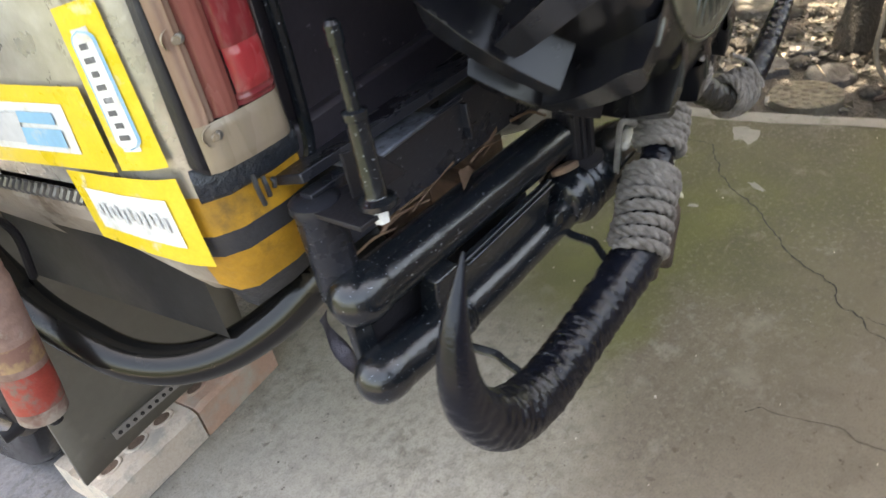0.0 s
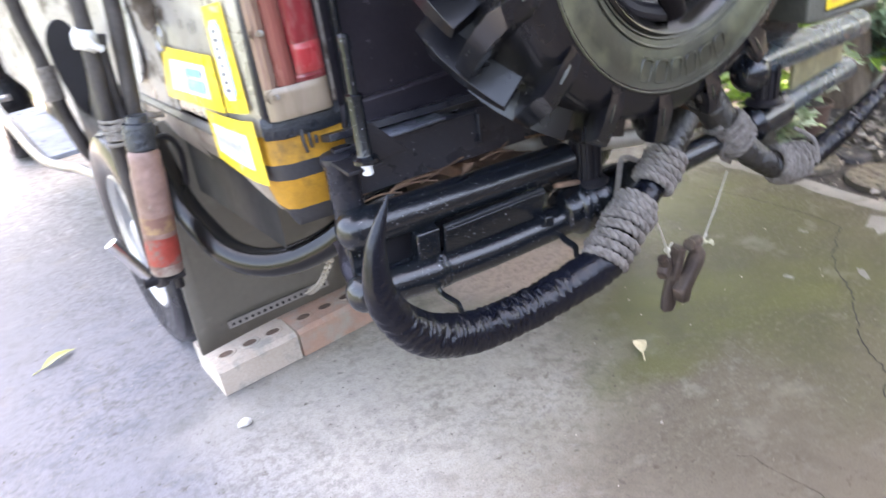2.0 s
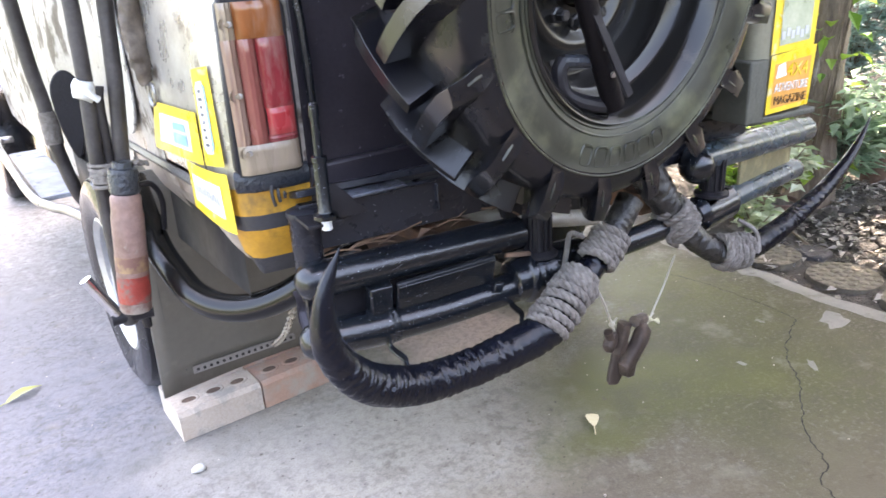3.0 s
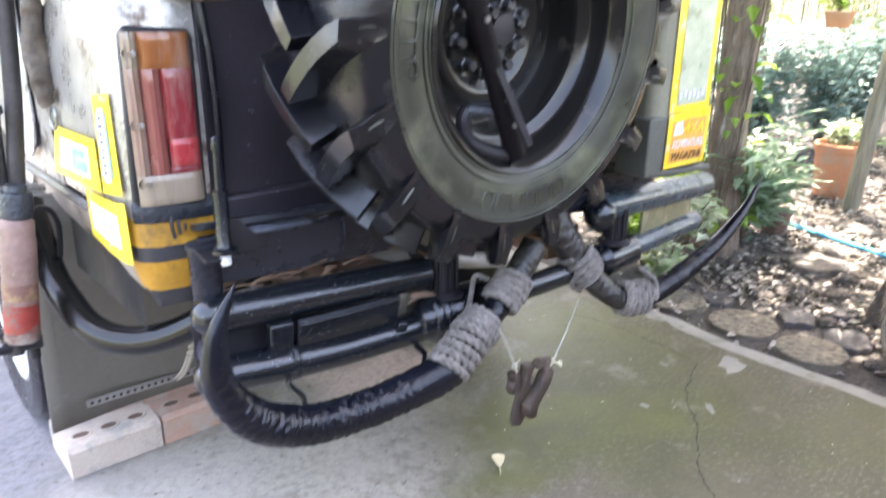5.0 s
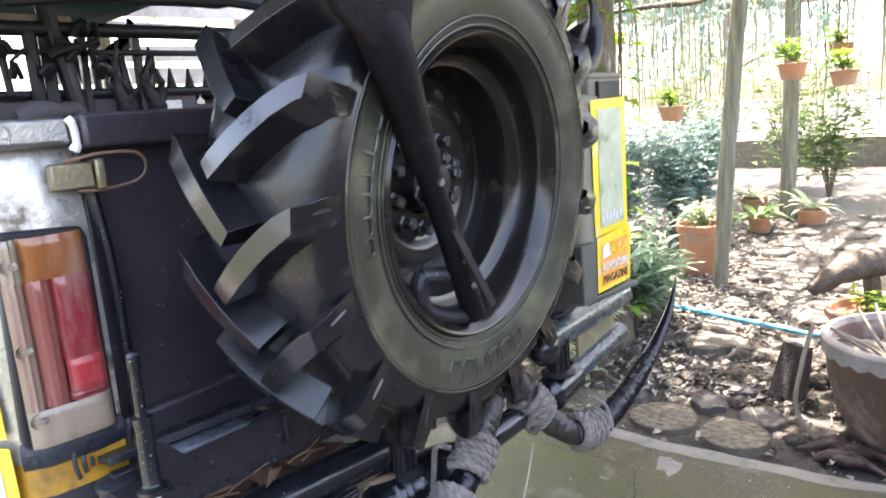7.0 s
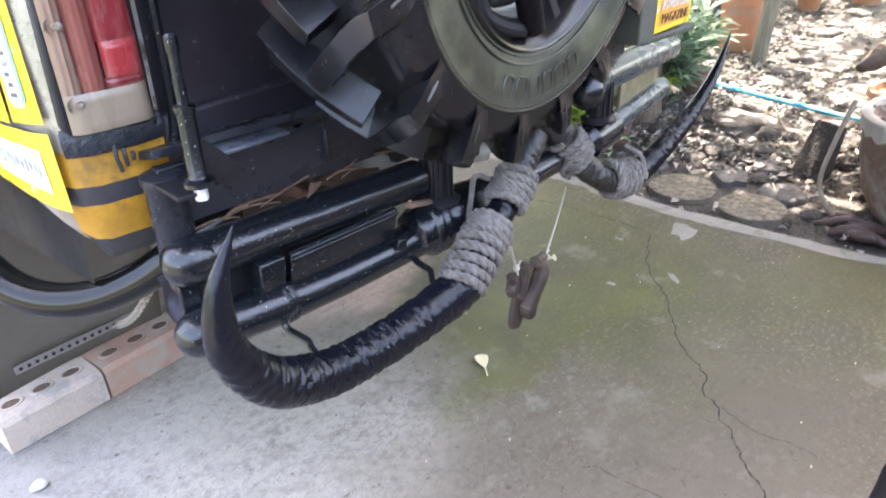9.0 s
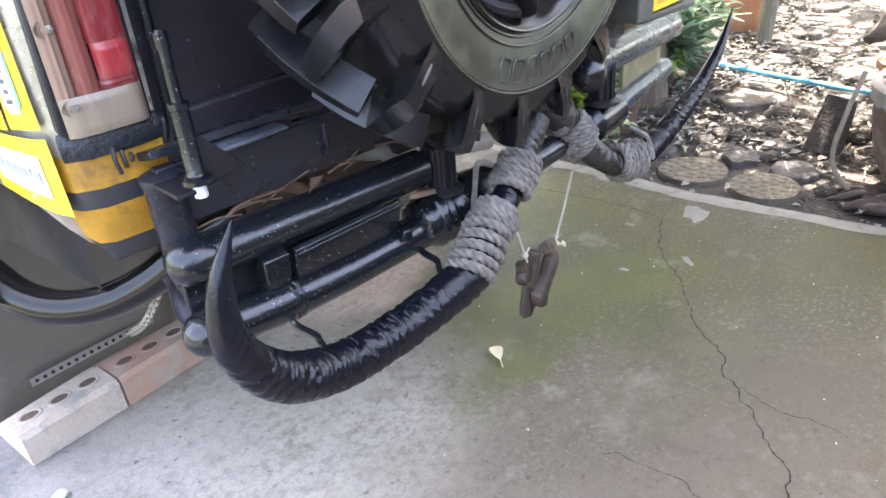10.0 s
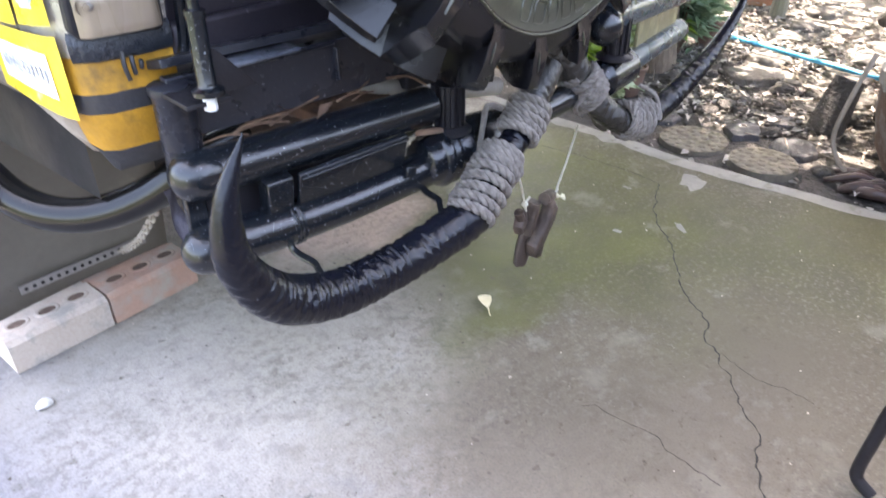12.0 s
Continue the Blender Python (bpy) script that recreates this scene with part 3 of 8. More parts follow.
for x, y, a, b in ((0.986, 0.024, 0.045, 0.014), (1.30, 0.16, 0.075, 0.05), (0.824, 0.152, 0.02, 0.012), (1.10, 0.30, 0.02, 0.01)):
    turn = R.uniform(0, 3)
    ring = []
    for k in range(14):
        t = 2 * math.pi * k / 14
        q = R.uniform(0.6, 1.1)
        px, py = a * q * math.cos(t), b * q * math.sin(t)
        ring.append((x + px * math.cos(turn) - py * math.sin(turn), y + px * math.sin(turn) + py * math.cos(turn), 0.0026))
    flakes.add(ring, [tuple(range(14))])
part("cement_flake", flakes, M_pale, floor, smooth=0)

# garden ground, one sheet to the horizon
gnd = Geo()
gx = [1.30 + 0.06 * i for i in range(80)] + [6.2 + 0.6 * i for i in range(14)] + [20, 45, 90]
gy = [-90, -40, -15, -8, -5] + [-4 + 0.1 * i for i in range(100)] + [6.5, 8, 11, 15, 25, 50, 90]
gnd.add([(x, y, ground_z(x, y)) for x in gx for y in gy],
        [(i * len(gy) + j, (i + 1) * len(gy) + j, (i + 1) * len(gy) + j + 1, i * len(gy) + j + 1) for i in range(len(gx) - 1) for j in range(len(gy) - 1)])
tagged(part("ground", gnd, M_soil, smooth=60), "dark damp garden soil strewn with dry leaves", "ground", kind="structure")
# unseen yard, kept dark so it throws no bright gleam on black paint
M_yard = shade("dark_yard_ground", (0.03, 0.042, 0.016), 0.9, scale=1.2, fine=60, bump=0.3)
yard = Geo()
yard.add([(-90, -90, -0.02), (-2.36, -90, -0.02), (-2.36, 90, -0.02), (-90, 90, -0.02)], [(0, 1, 2, 3)])
yard.add([(-2.36, 5.9, -0.012), (1.44, 5.9, -0.012), (1.44, 90, -0.012), (-2.36, 90, -0.012)], [(0, 1, 2, 3)])
# unseen dark ground behind the slab, added to keep reflections dark
bed = Geo()
bed.grid(lambda u, v: (-2.37 + 3.77 * u, -1.19 - 4.8 * v, -0.02 + 0.01 * noise.noise(Vector((u * 30, v * 20, 0)))), 60, 40)
bed.add([(-2.37, -90, -0.03), (1.4, -90, -0.03), (1.4, -5.95, -0.03), (-2.37, -5.95, -0.03)], [(0, 1, 2, 3)])
tagged(part("planting_bed", bed, M_soil, smooth=60), "unseen dark soil behind the slab, added to darken reflections", "ground", kind="structure")
tagged(part("yard", yard, M_yard, smooth=0), "unseen dark yard beyond the slab, added to cut bright reflections", "ground", kind="structure")

# unseen shelter roof, added to shade the slab: old boards on beams
roof = Geo()
x = -1.3
while x < 2.45:
    w = R.uniform(0.17, 0.22)
    roof.box((x + w / 2, 1.95, 2.72 + 0.012 * (len(roof.f) // 6 % 2) + R.uniform(-0.01, 0.01)), (w + 0.012, 6.1, 0.02))
    x += w
for y in (-0.95, 0.4, 2.4, 4.5):
    roof.box((0.57, y, 2.64), (3.76, 0.07, 0.12))
tagged(part("ceiling", roof, M_wood, smooth=0), "unseen weathered board roof, added to shade the slab", "ceiling", kind="structure")
for i, (x, y) in enumerate(((-0.95, 4.95), (1.34, 4.6))):
    g = Geo()
    g.tube([(x, y, 0), (x, y, 2.6)], 0.06, 10)
    tagged(part("roof_post", g, M_post), "added rough timber post carrying the unseen roof", "post", group="roof posts")

# unseen plain wall at the back, added so gloss paint reflects something dark
g = Geo()
g.box((0.9, -1.85, 0.58), (7.8, 0.15, 1.22))
tagged(part("wall_back", g, shade("dark_reflected_wall", (0.035, 0.034, 0.036), 0.85, scale=2), smooth=0), "unseen plain dark wall, added to darken reflections", "wall", kind="structure")
# trodden path through the garden
path = Geo()
PATHC = [(2.55, 0.20), (3.4, 0.25), (4.3, 0.45), (5.4, 0.55), (7.0, 0.45), (8.4, 0.4)]
pc = smooth_path(PATHC, 12)
rowl = []
for i, (x, y) in enumerate(pc):
    for k in range(9):
        v = (k / 8 - 0.5) * (0.95 + 0.12 * noise.noise(Vector((x * 3, 0, 5))))
        rowl.append((x, y + v, ground_z(x, y + v) + 0.010 * (1 - (2 * v) ** 2) - (0.012 if k in (0, 8) else 0)))
path.add(rowl, [(i * 9 + k, (i + 1) * 9 + k, (i + 1) * 9 + k + 1, i * 9 + k + 1) for i in range(len(pc) - 1) for k in range(8)])
M_path = shade("trodden_earth", (0.095, 0.084, 0.07), 0.9, scale=5, fine=60, bump=0.8, dist=0.012, light=(0.16, 0.145, 0.125), dark=(0.04, 0.034, 0.028), amount=1.0)
tagged(part("garden_path", path, M_path, smooth=60), "trodden grey-brown earth path", "path", kind="structure")

# board fence beyond the truck: weathered planks with gaps
fence = thing("board_fence", (0.9, 5.5, 0), "weathered grey board fence with gaps between planks", "fence")
M_plank = shade("grey_plank", (0.34, 0.33, 0.32), 0.85, scale=5, fine=60, bump=0.5, light=(0.50, 0.49, 0.48), dark=(0.17, 0.16, 0.15), amount=1.0)
for x in (1.4, 3.2):
    part("fence_post", Geo().box((x, 5.58, 1.35), (0.09, 0.09, 2.8)), M_plank, fence, smooth=0, bevel=0.006)
for k in range(13):
    z = 0.25 + 0.20 * k
    part("plank", Geo().box((2.3 + R.uniform(-0.08, 0.08), 5.52, z), (2.3, 0.022, R.uniform(0.13, 0.185)), (R.uniform(-6, 6), R.uniform(-1.2, 1.2), 0)), M_plank, fence, smooth=0, bevel=0.003)

# ---- the off-road pickup ----
truck = thing("pickup_truck", (0.1, 1.4, 0), "battered silver off-road pickup with black bumper and yellow stickers", "truck")

# rear corner: outline in plan, lifted in rings from sill to rail
def corner_ring(z, inset):
    """Plan of the left rear corner at height z, from the tailgate round to the flank."""
    o = inset
    return [(-0.488, 0.085 + o, z), (-0.53, 0.078 + o, z), (-0.585, 0.080 + o, z), (-0.612 + o * 0.6, 0.095 + o, z), (-0.626 + o, 0.125 + o, z),
            (-0.638 + o, 0.18, z), (-0.654 + o, 0.30, z), (-0.674 + o, 0.45, z)]


def skin(g, rings):
    n = len(rings[0])
    vs = [p for r in rings for p in r]
    return g.add(vs, [(i * n + j, i * n + j + 1, (i + 1) * n + j + 1, (i + 1) * n + j) for i in range(len(rings) - 1) for j in range(n - 1)])


g = Geo()
skin(g, [corner_ring(z, i) for z, i in ((0.862, 0.001), (0.885, 0.0), (0.95, -0.004), (1.02, -0.006), (1.10, -0.004), (1.17, 0.0), (1.22, 0.006), (1.262, 0.014), (1.278, 0.022))])
body = part("rear_corner", g, M_white, truck, "dented silver body corner, stained and patched", smooth=50)

# stripes below the lamp, worn brown sill along the flank
M_sill = shade("worn_brown_sill", (0.36, 0.29, 0.225), 0.45, scale=9, fine=80, bump=0.3, light=(0.52, 0.47, 0.42), dark=(0.16, 0.105, 0.07), amount=1.0, stain=(0.10, 0.065, 0.045), stain_at=(0.56, 0.68), stain_scale=10)
def lower_ring(z, o):
    r = corner_ring(z, o)
    # sill climbs towards the wheel
    return [(x, y, z + min(1.0, max(0.0, (y - 0.13) / 0.17)) * (0.842 - z) * 0.38) for x, y, _ in r]


for a, b, o1, o2, mt, nm in ((0.815, 0.862, 0.000, 0.001, M_yellow, "yellow_band"), (0.787, 0.815, 0.003, 0.0, M_stripe, "black_band"),
                             (0.730, 0.787, 0.018, 0.003, M_yellow, "yellow_band"), (0.692, 0.730, 0.04, 0.018, M_stripe, "black_band")):
    g = Geo()
    rings = [lower_ring(a, o1), lower_ring((a + b) / 2, (o1 + o2) / 2), lower_ring(b, o2)]
    skin(g, [r[:5] for r in rings])
    part(nm, g, mt, truck, smooth=50)
    g = Geo()
    skin(g, [r[4:] for r in rings])
    part("sill", g, M_sill, truck, smooth=50)
# near-black sheet paints the shade beneath the sill
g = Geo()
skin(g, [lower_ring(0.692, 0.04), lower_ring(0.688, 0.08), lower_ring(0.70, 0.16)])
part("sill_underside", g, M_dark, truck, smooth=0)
g = Geo()
skin(g, [[(x * 1.004, y - 0.006, z) for x, y, _ in corner_ring(z, o)[:4]] for z, o in ((0.858, 0.0), (0.862, -0.004), (0.876, -0.006), (0.891, -0.005), (0.896, 0.0))])
tape = part("tape_wrap", g, M_tape, truck, "cracked black rubber tape under the lamp", smooth=50)
g = Geo()
for k in range(3):
    g.tube(smooth_path([(-0.560 + 0.01 * k, 0.069, 0.868 - 0.008 * k), (-0.562 + 0.011 * k, 0.066, 0.85), (-0.558 + 0.009 * k, 0.069, 0.83 + 0.006 * k)], 4), 0.003, 6)
part("tar_drip", g, M_stripe, truck)

g = Geo()
g.grid(lambda u, v: (-0.674 - 0.131 * 0.33 * u + 0.032 * (1 - v) ** 1.6, 0.45 + 0.33 * u, 0.745 + 0.02 * u + (0.845 - 0.745 - 0.02 * u) * v), 10, 6)
part("sill", g, M_sill, truck, smooth=50)
seam = Geo()
for k in range(46):
    y = 0.15 + 0.62 * k / 45
    x = -0.674 - 0.131 * (y - 0.45) - 0.006
    seam.tube([(x + 0.004, y - 0.006, 0.856), (x, y, 0.846), (x + 0.004, y + 0.006, 0.836)], [0.003, 0.0045, 0.003], 6)
tagged(part("ribbed_seam", seam, M_steel, truck, "ribbed grey seam above the sill"), kind="stuff")

# flank of the load bed and cab, with its wheel opening
def flank(u, v):
    y = 0.45 + u * 4.6
    lowz = 0.75
    for yc in (1.18, 4.1):
        d = abs(y - yc)
        if d < 0.44:
            lowz = max(lowz, 0.42 + math.sqrt(0.44 ** 2 - d * d) * 1.05 if yc > 2 else 0.52 + math.sqrt(0.44 ** 2 - d * d) * 0.95)
    if 1.7 < y < 3.6:
        lowz = 0.58
    elif y < 1.7:
        lowz = max(lowz, 0.80)
    if y < 0.74:
        lowz = 0.842
    z = lowz + (1.278 - lowz) * v
    bulge = -0.012 * math.sin(math.pi * v)
    return (-0.674 - 0.131 * (y - 0.45) + bulge + 0.006 * noise.noise(Vector((y * 4, z * 6, 0))) + (0.02 if v > 0.97 else 0), y, z)


g = Geo()
g.grid(flank, 120, 8)
part("load_bed_side", g, M_flank, truck, "silver bed side, scuffed and stained", smooth=50)
# near-black sheets paint the shade inside the load bed
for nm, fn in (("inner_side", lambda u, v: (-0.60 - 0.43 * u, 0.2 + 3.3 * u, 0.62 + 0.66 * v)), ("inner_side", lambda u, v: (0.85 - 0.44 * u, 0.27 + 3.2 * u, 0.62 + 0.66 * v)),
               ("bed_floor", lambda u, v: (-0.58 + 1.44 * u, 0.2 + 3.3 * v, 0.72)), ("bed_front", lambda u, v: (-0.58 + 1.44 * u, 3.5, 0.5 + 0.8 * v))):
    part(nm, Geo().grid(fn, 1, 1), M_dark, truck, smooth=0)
g = Geo()
g.grid(lambda u, v: (0.875 - 0.44 * u - 0.01 * math.sin(math.pi * v), 0.26 + 3.3 * u, 0.70 + 0.58 * v), 12, 4)
g.grid(lambda u, v: (0.74 + 0.135 * u, 0.26, 0.70 + 0.58 * v), 2, 4)
part("far_side", g, M_blackmatt, truck, smooth=50)

# top rail with dents, and the tailgate
g = Geo()
g.box((-0.585, 0.10, 1.288), (0.185, 0.06, 0.036))
g.box((-0.85, 1.55, 1.285), (0.06, 2.95, 0.03), (0, 0, 7.5))
rail = part("top_rail", g, M_steel, truck, "dented bare metal rail", bevel=0.007, segs=3)
for k in range(9):
    d = Geo()
    x = -0.665 + 0.012 * k
    d.tube(smooth_path([(x, 0.0695, 1.301), (x + 0.006, 0.0685, 1.290), (x + 0.002, 0.0695, 1.276)], 4), 0.0014, 6)
    part("dent", d, M_steel, rail)
g = Geo()
g.tube(smooth_path([(-0.497, 0.066, 1.304), (-0.492, 0.064, 1.295), (-0.490, 0.066, 1.272), (-0.494, 0.068, 1.262)], 4), [0.006] * 4 + [0.005] * 5 + [0.007] * 4, 8)
part("paint_drip", g, M_stickerwhite, truck)
g = Geo()
g.box((0.125, 0.185, 1.06), (1.235, 0.03, 0.44), (0, 0, 7))
# purple-grey base holds dust and a painted-in reflected sheen
M_gate = shade("dusty_sheen_gate", (0.038, 0.034, 0.042), 0.38, scale=6, fine=120, bump=0.12, rough_var=0.08, spec=0.4, dark=(0.016, 0.014, 0.018), light=(0.05, 0.042, 0.052), amount=0.9, stain=(0.12, 0.11, 0.13), stain_at=(0.65, 0.69), stain_scale=60)
gate = part("tailgate", g, M_gate, truck, "black tailgate", bevel=0.006)
part("gate_cap", Geo().box((0.125, 0.166, 1.283), (1.235, 0.075, 0.046), (-8, 0, 7)), M_gate, gate, bevel=0.006)
part("gate_foot", Geo().box((0.125, 0.168, 0.86), (1.235, 0.03, 0.05), (0, 0, 7)), M_gate, gate, bevel=0.006)
g = Geo()
g.tube(smooth_path([(-0.478, 0.079, 1.21), (-0.470, 0.077, 1.12), (-0.468, 0.077, 1.0), (-0.472, 0.078, 0.88), (-0.480, 0.08, 0.84)], 6), 0.008, 8)
part("gate_seal", g, M_black, truck)
g = Geo()
g.box((-0.503, 0.070, 1.23), (0.052, 0.022, 0.034))
g.box((-0.470, 0.066, 1.23), (0.012, 0.026, 0.040))
latch = part("latch", g, shade("tarnished_latch", (0.22, 0.19, 0.12), 0.4, metal=0.6, scale=24, fine=120, bump=0.3), truck, "worn metal tailgate latch", bevel=0.003)
g = Geo()
g.tube(smooth_path([(-0.51, 0.062, 1.249), (-0.47, 0.056, 1.256), (-0.42, 0.060, 1.254), (-0.405, 0.066, 1.235), (-0.42, 0.066, 1.216), (-0.47, 0.062, 1.209), (-0.50, 0.064, 1.211)], 6), 0.0022, 6)
part("wire_loop", g, M_rust, latch)

# tail lamp: four fields of lens in a dark surround
lamp = part("tail_lamp", Geo().prism([(-0.616, 0.880), (-0.606, 1.158), (-0.596, 1.172), (-0.504, 1.166), (-0.498, 1.150), (-0.500, 0.872), (-0.508, 0.864), (-0.606, 0.868)], 0.02,
                                     Matrix(((1, 0, 0, 0), (0, 0, 1, 0.062), (0, 1, 0, 0), (0, 0, 0, 1)))), M_blackmatt, truck, "faded tail lamp in a black surround", bevel=0.004)


def lens(name, x0, x1, z0, z1, mt, d=0.010, lean=0.0):
    def f(u, v):
        x = x0 + (x1 - x0) * u + lean * (v - 0.5)
        e = min(u, 1 - u, 1) * (x1 - x0) / 0.012
        ez = min(v, 1 - v) * (z1 - z0) / 0.006
        bow = 0.004 * math.sin(math.pi * (x + 0.612) / 0.11)
        lift = d * min(1, max(0, e)) ** 0.5 * min(1, max(0.55, ez)) ** 0.5
        return (x, 0.060 - lift - bow + 0.0006 * math.sin(x * 900), z0 + (z1 - z0) * v)
    g = Geo()
    g.grid(f, 14, 12)
    return part(name, g, mt, lamp, smooth=60)


lens("amber_lens", -0.583, -0.506, 1.103, 1.162, M_amber)
lens("amber_edge_lens", -0.606, -0.583, 1.103, 1.162, M_clear)
lens("red_lens", -0.555, -0.505, 0.985, 1.103, M_redlens)
lens("edge_lens", -0.607, -0.584, 0.925, 1.103, M_edgelens)
lens("faded_lens", -0.584, -0.555, 0.925, 1.103, M_pinklens)
lens("bright_red_lens", -0.553, -0.505, 0.938, 0.985, M_redbright)
lens("red_foot_lens", -0.555, -0.505, 0.925, 0.938, M_redlens, 0.008)
lens("reversing_lens", -0.607, -0.505, 0.872, 0.925, M_clear)
for x, z in ((-0.596, 1.128), (-0.597, 1.012), (-0.596, 0.912)):
    g = Geo()
    m = pose(x, 0.052, z, 90)
    g.lathe([(0.011, 0.002), (0.011, -0.001), (0.008, -0.003), (0.0005, -0.003)], m, 14)
    g.lathe([(0.0045, 0.006), (0.0040, 0.008), (0.0003, 0.008)], m, 10)
    part("screw_well", g, M_clear, lamp)
    g = Geo()
    g.lathe([(0.0052, 0.0025), (0.0048, 0.0045), (0.0003, 0.005)], pose(x + 0.004, 0.050, z, 90), 10)
    part("screw", g, M_steel, lamp)

lamp.scale.z, lamp.location.z = 0.925, 1.166 * 0.075

# stickers on the flank: yellow frame, white field, bars for writing
def flank_point(y, z):
    x = -0.674 - 0.131 * (y - 0.45) - 0.012 * math.sin(math.pi * min(1, max(0, (z - 0.86) / 0.42)))
    if y < 0.45:
        ring = corner_ring(z, -0.004)
        for p, q in zip(ring, ring[1:]):
            if p[1] <= y <= q[1] and p[0] < -0.58:
                x = p[0] + (q[0] - p[0]) * (y - p[1]) / max(1e-6, q[1] - p[1])
    return x


def flank_sticker(name, quad, inner, bars, label, pill=False):
    """quad: corners (y, z) from the low rear one round; inner: the share of border left on each side."""
    def at(u, v, off):
        a, b, c, d = [np.array(q, float) for q in quad]
        p = (a * (1 - u) + b * u) * (1 - v) + (d * (1 - u) + c * u) * v
        return (flank_point(p[0], max(0.886, p[1])) - off - 0.004, p[0], p[1])
    g = Geo()
    g.grid(lambda u, v: at(u, v, 0.003), 10, 8)
    st = part(name, g, M_sticker, truck, label, smooth=60)
    fu, fv = inner
    g = Geo()
    g.grid(lambda u, v: at(fu + (1 - 2 * fu) * u, fv + (1 - 2 * fv) * v, 0.0040), 10, 6)
    part("white_field", g, M_stickerwhite, st, smooth=60)
    if pill:
        for grow, off, mt in ((1.0, 0.0048, M_inkblue), (0.82, 0.0053, M_stickerwhite)):
            g = Geo()
            def oval(u, v):
                k = grow * 0.28 * min(1.0, math.sqrt(max(0.0, 1 - max(0.0, abs(2 * v - 1) - 0.82) ** 2 / 0.0324)))
                return at(0.5 + k * (2 * u - 1), 0.5 + (0.36 - 0.05 * (1 - grow)) * (2 * v - 1), off)
            g.grid(oval, 4, 40)
            part("oval_print", g, mt, st, smooth=60)
    for u0, u1, v0, v1, mt in bars:
        g = Geo()
        g.grid(lambda u, v: at(u0 + (u1 - u0) * u, v0 + (v1 - v0) * v, 0.0058), 5, 2)
        part("writing_bar", g, mt, st, smooth=60)
    return st


flank_sticker("sticker", [(0.099, 0.905), (0.160, 0.900), (0.150, 1.062), (0.099, 1.070)], (0.30, 0.13),
              [(0.36 + 0.02 * (k % 3), 0.62 - 0.03 * (k % 2), 0.21 + 0.078 * k, 0.21 + 0.078 * k + 0.034, M_ink) for k in range(8)], "tall yellow-framed sticker with an oval print on the body side", pill=True)
flank_sticker("sticker", [(0.168, 0.897), (0.470, 0.885), (0.410, 0.985), (0.165, 0.990)], (0.16, 0.2),
              [(0.22, 0.50, 0.28, 0.5, M_inkblue), (0.5, 0.78, 0.3, 0.68, M_inkgrey), (0.24, 0.5, 0.56, 0.7, M_inkblue)], "yellow-framed sticker with blue print")
flank_sticker("sticker", [(0.096, 0.784), (0.262, 0.802), (0.265, 0.890), (0.098, 0.892)], (0.12, 0.22),
              [(0.17 + 0.062 * k, 0.205 + 0.062 * k, 0.40 + 0.03 * (k % 3), 0.58 + 0.04 * (k % 2), M_inkgrey) for k in range(11)], "yellow-framed sticker with a line of faint marks")

# panel and stubs under the tailgate
g = Geo()
g.box((0.02, 0.035, 0.792), (1.10, 0.02, 0.085))
g.box((0.02, 0.075, 0.842), (1.10, 0.09, 0.012), (-14, 0, 0))
g.box((-0.27, 0.020, 0.800), (0.005, 0.012, 0.05))
g.tube([(-0.40, 0.023, 0.828), (-0.27, 0.022, 0.832)], 0.003, 6)
M_panel = shade("scratched_black_panel", (0.019, 0.020, 0.026), 0.30, scale=20, fine=110, bump=0.25, dist=0.002, spec=0.35, stain=(0.30, 0.31, 0.34), stain_at=(0.655, 0.69), stain_scale=190)
# added plate: grey-blue colour paints the sky's reflection on the scuffed ledge
part("scuffed_ledge", Geo().box((-0.405, 0.048, 0.838), (0.135, 0.085, 0.006), (0, 0, 4)), shade("sky_sheen_scuffs", (0.10, 0.115, 0.14), 0.38, scale=16, fine=120, bump=0.3, dark=(0.03, 0.034, 0.045), light=(0.19, 0.21, 0.25), amount=1.0, stain=(0.02, 0.02, 0.024), stain_at=(0.55, 0.63), stain_scale=22), truck, "scuffed ledge under the tailgate with painted grey-blue sky sheen", bevel=0.002)
cross = part("cross_panel", g, M_panel, truck, "gloss black steel cross panel", bevel=0.003)
g = Geo()
g.prism([(0, 0), (0.085, 0.0), (0.03, 0.06), (0.0, 0.065)], 0.004, Matrix(((1, 0, 0, -0.505), (0, 0, 1, -0.012), (0, 1, 0, 0.812), (0, 0, 0, 1))))
g.box((-0.515, -0.02, 0.822), (0.06, 0.08, 0.006))
part("rod_bracket", g, M_blackmatt, truck, bevel=0.001)
g = Geo()
g.tube([(-0.524, 0.03, 0.70), (-0.524, 0.03, 0.812), (-0.524, 0.03, 0.818), (-0.524, 0.03, 0.826), (-0.524, 0.03, 0.829)], [0.027, 0.0265, 0.030, 0.029, 0.022], 20)
g.v = [tuple(Vector(p) + Vector((1, 1, 0)) * 0.0022 * noise.noise(Vector(p) * 50)) for p in g.v]
part("post_stub", g, M_panel, truck, "worn black steel post stub", smooth=50)

rod = Geo()
prof = [(0.833, 0.020), (0.839, 0.020), (0.843, 0.0125), (0.845, 0.0115), (0.924, 0.0112), (0.926, 0.0128), (0.933, 0.0126), (0.935, 0.0070), (0.994, 0.0064), (0.995, 0.0083), (1.012, 0.0081), (1.016, 0.005)]
rod.tube([(-0.513 + 0.011 * (z - 0.833), -0.057, z) for z, _ in prof], [r for _, r in prof], 16)
lr = part("latch_rod", rod, M_black, truck, "greasy black steel pin rod")
g = Geo()
g.tube([(-0.513, -0.057, 0.813), (-0.513, -0.057, 0.829)], 0.0085, 6)
part("nut", g, M_stickerwhite, lr, "pale worn nut")

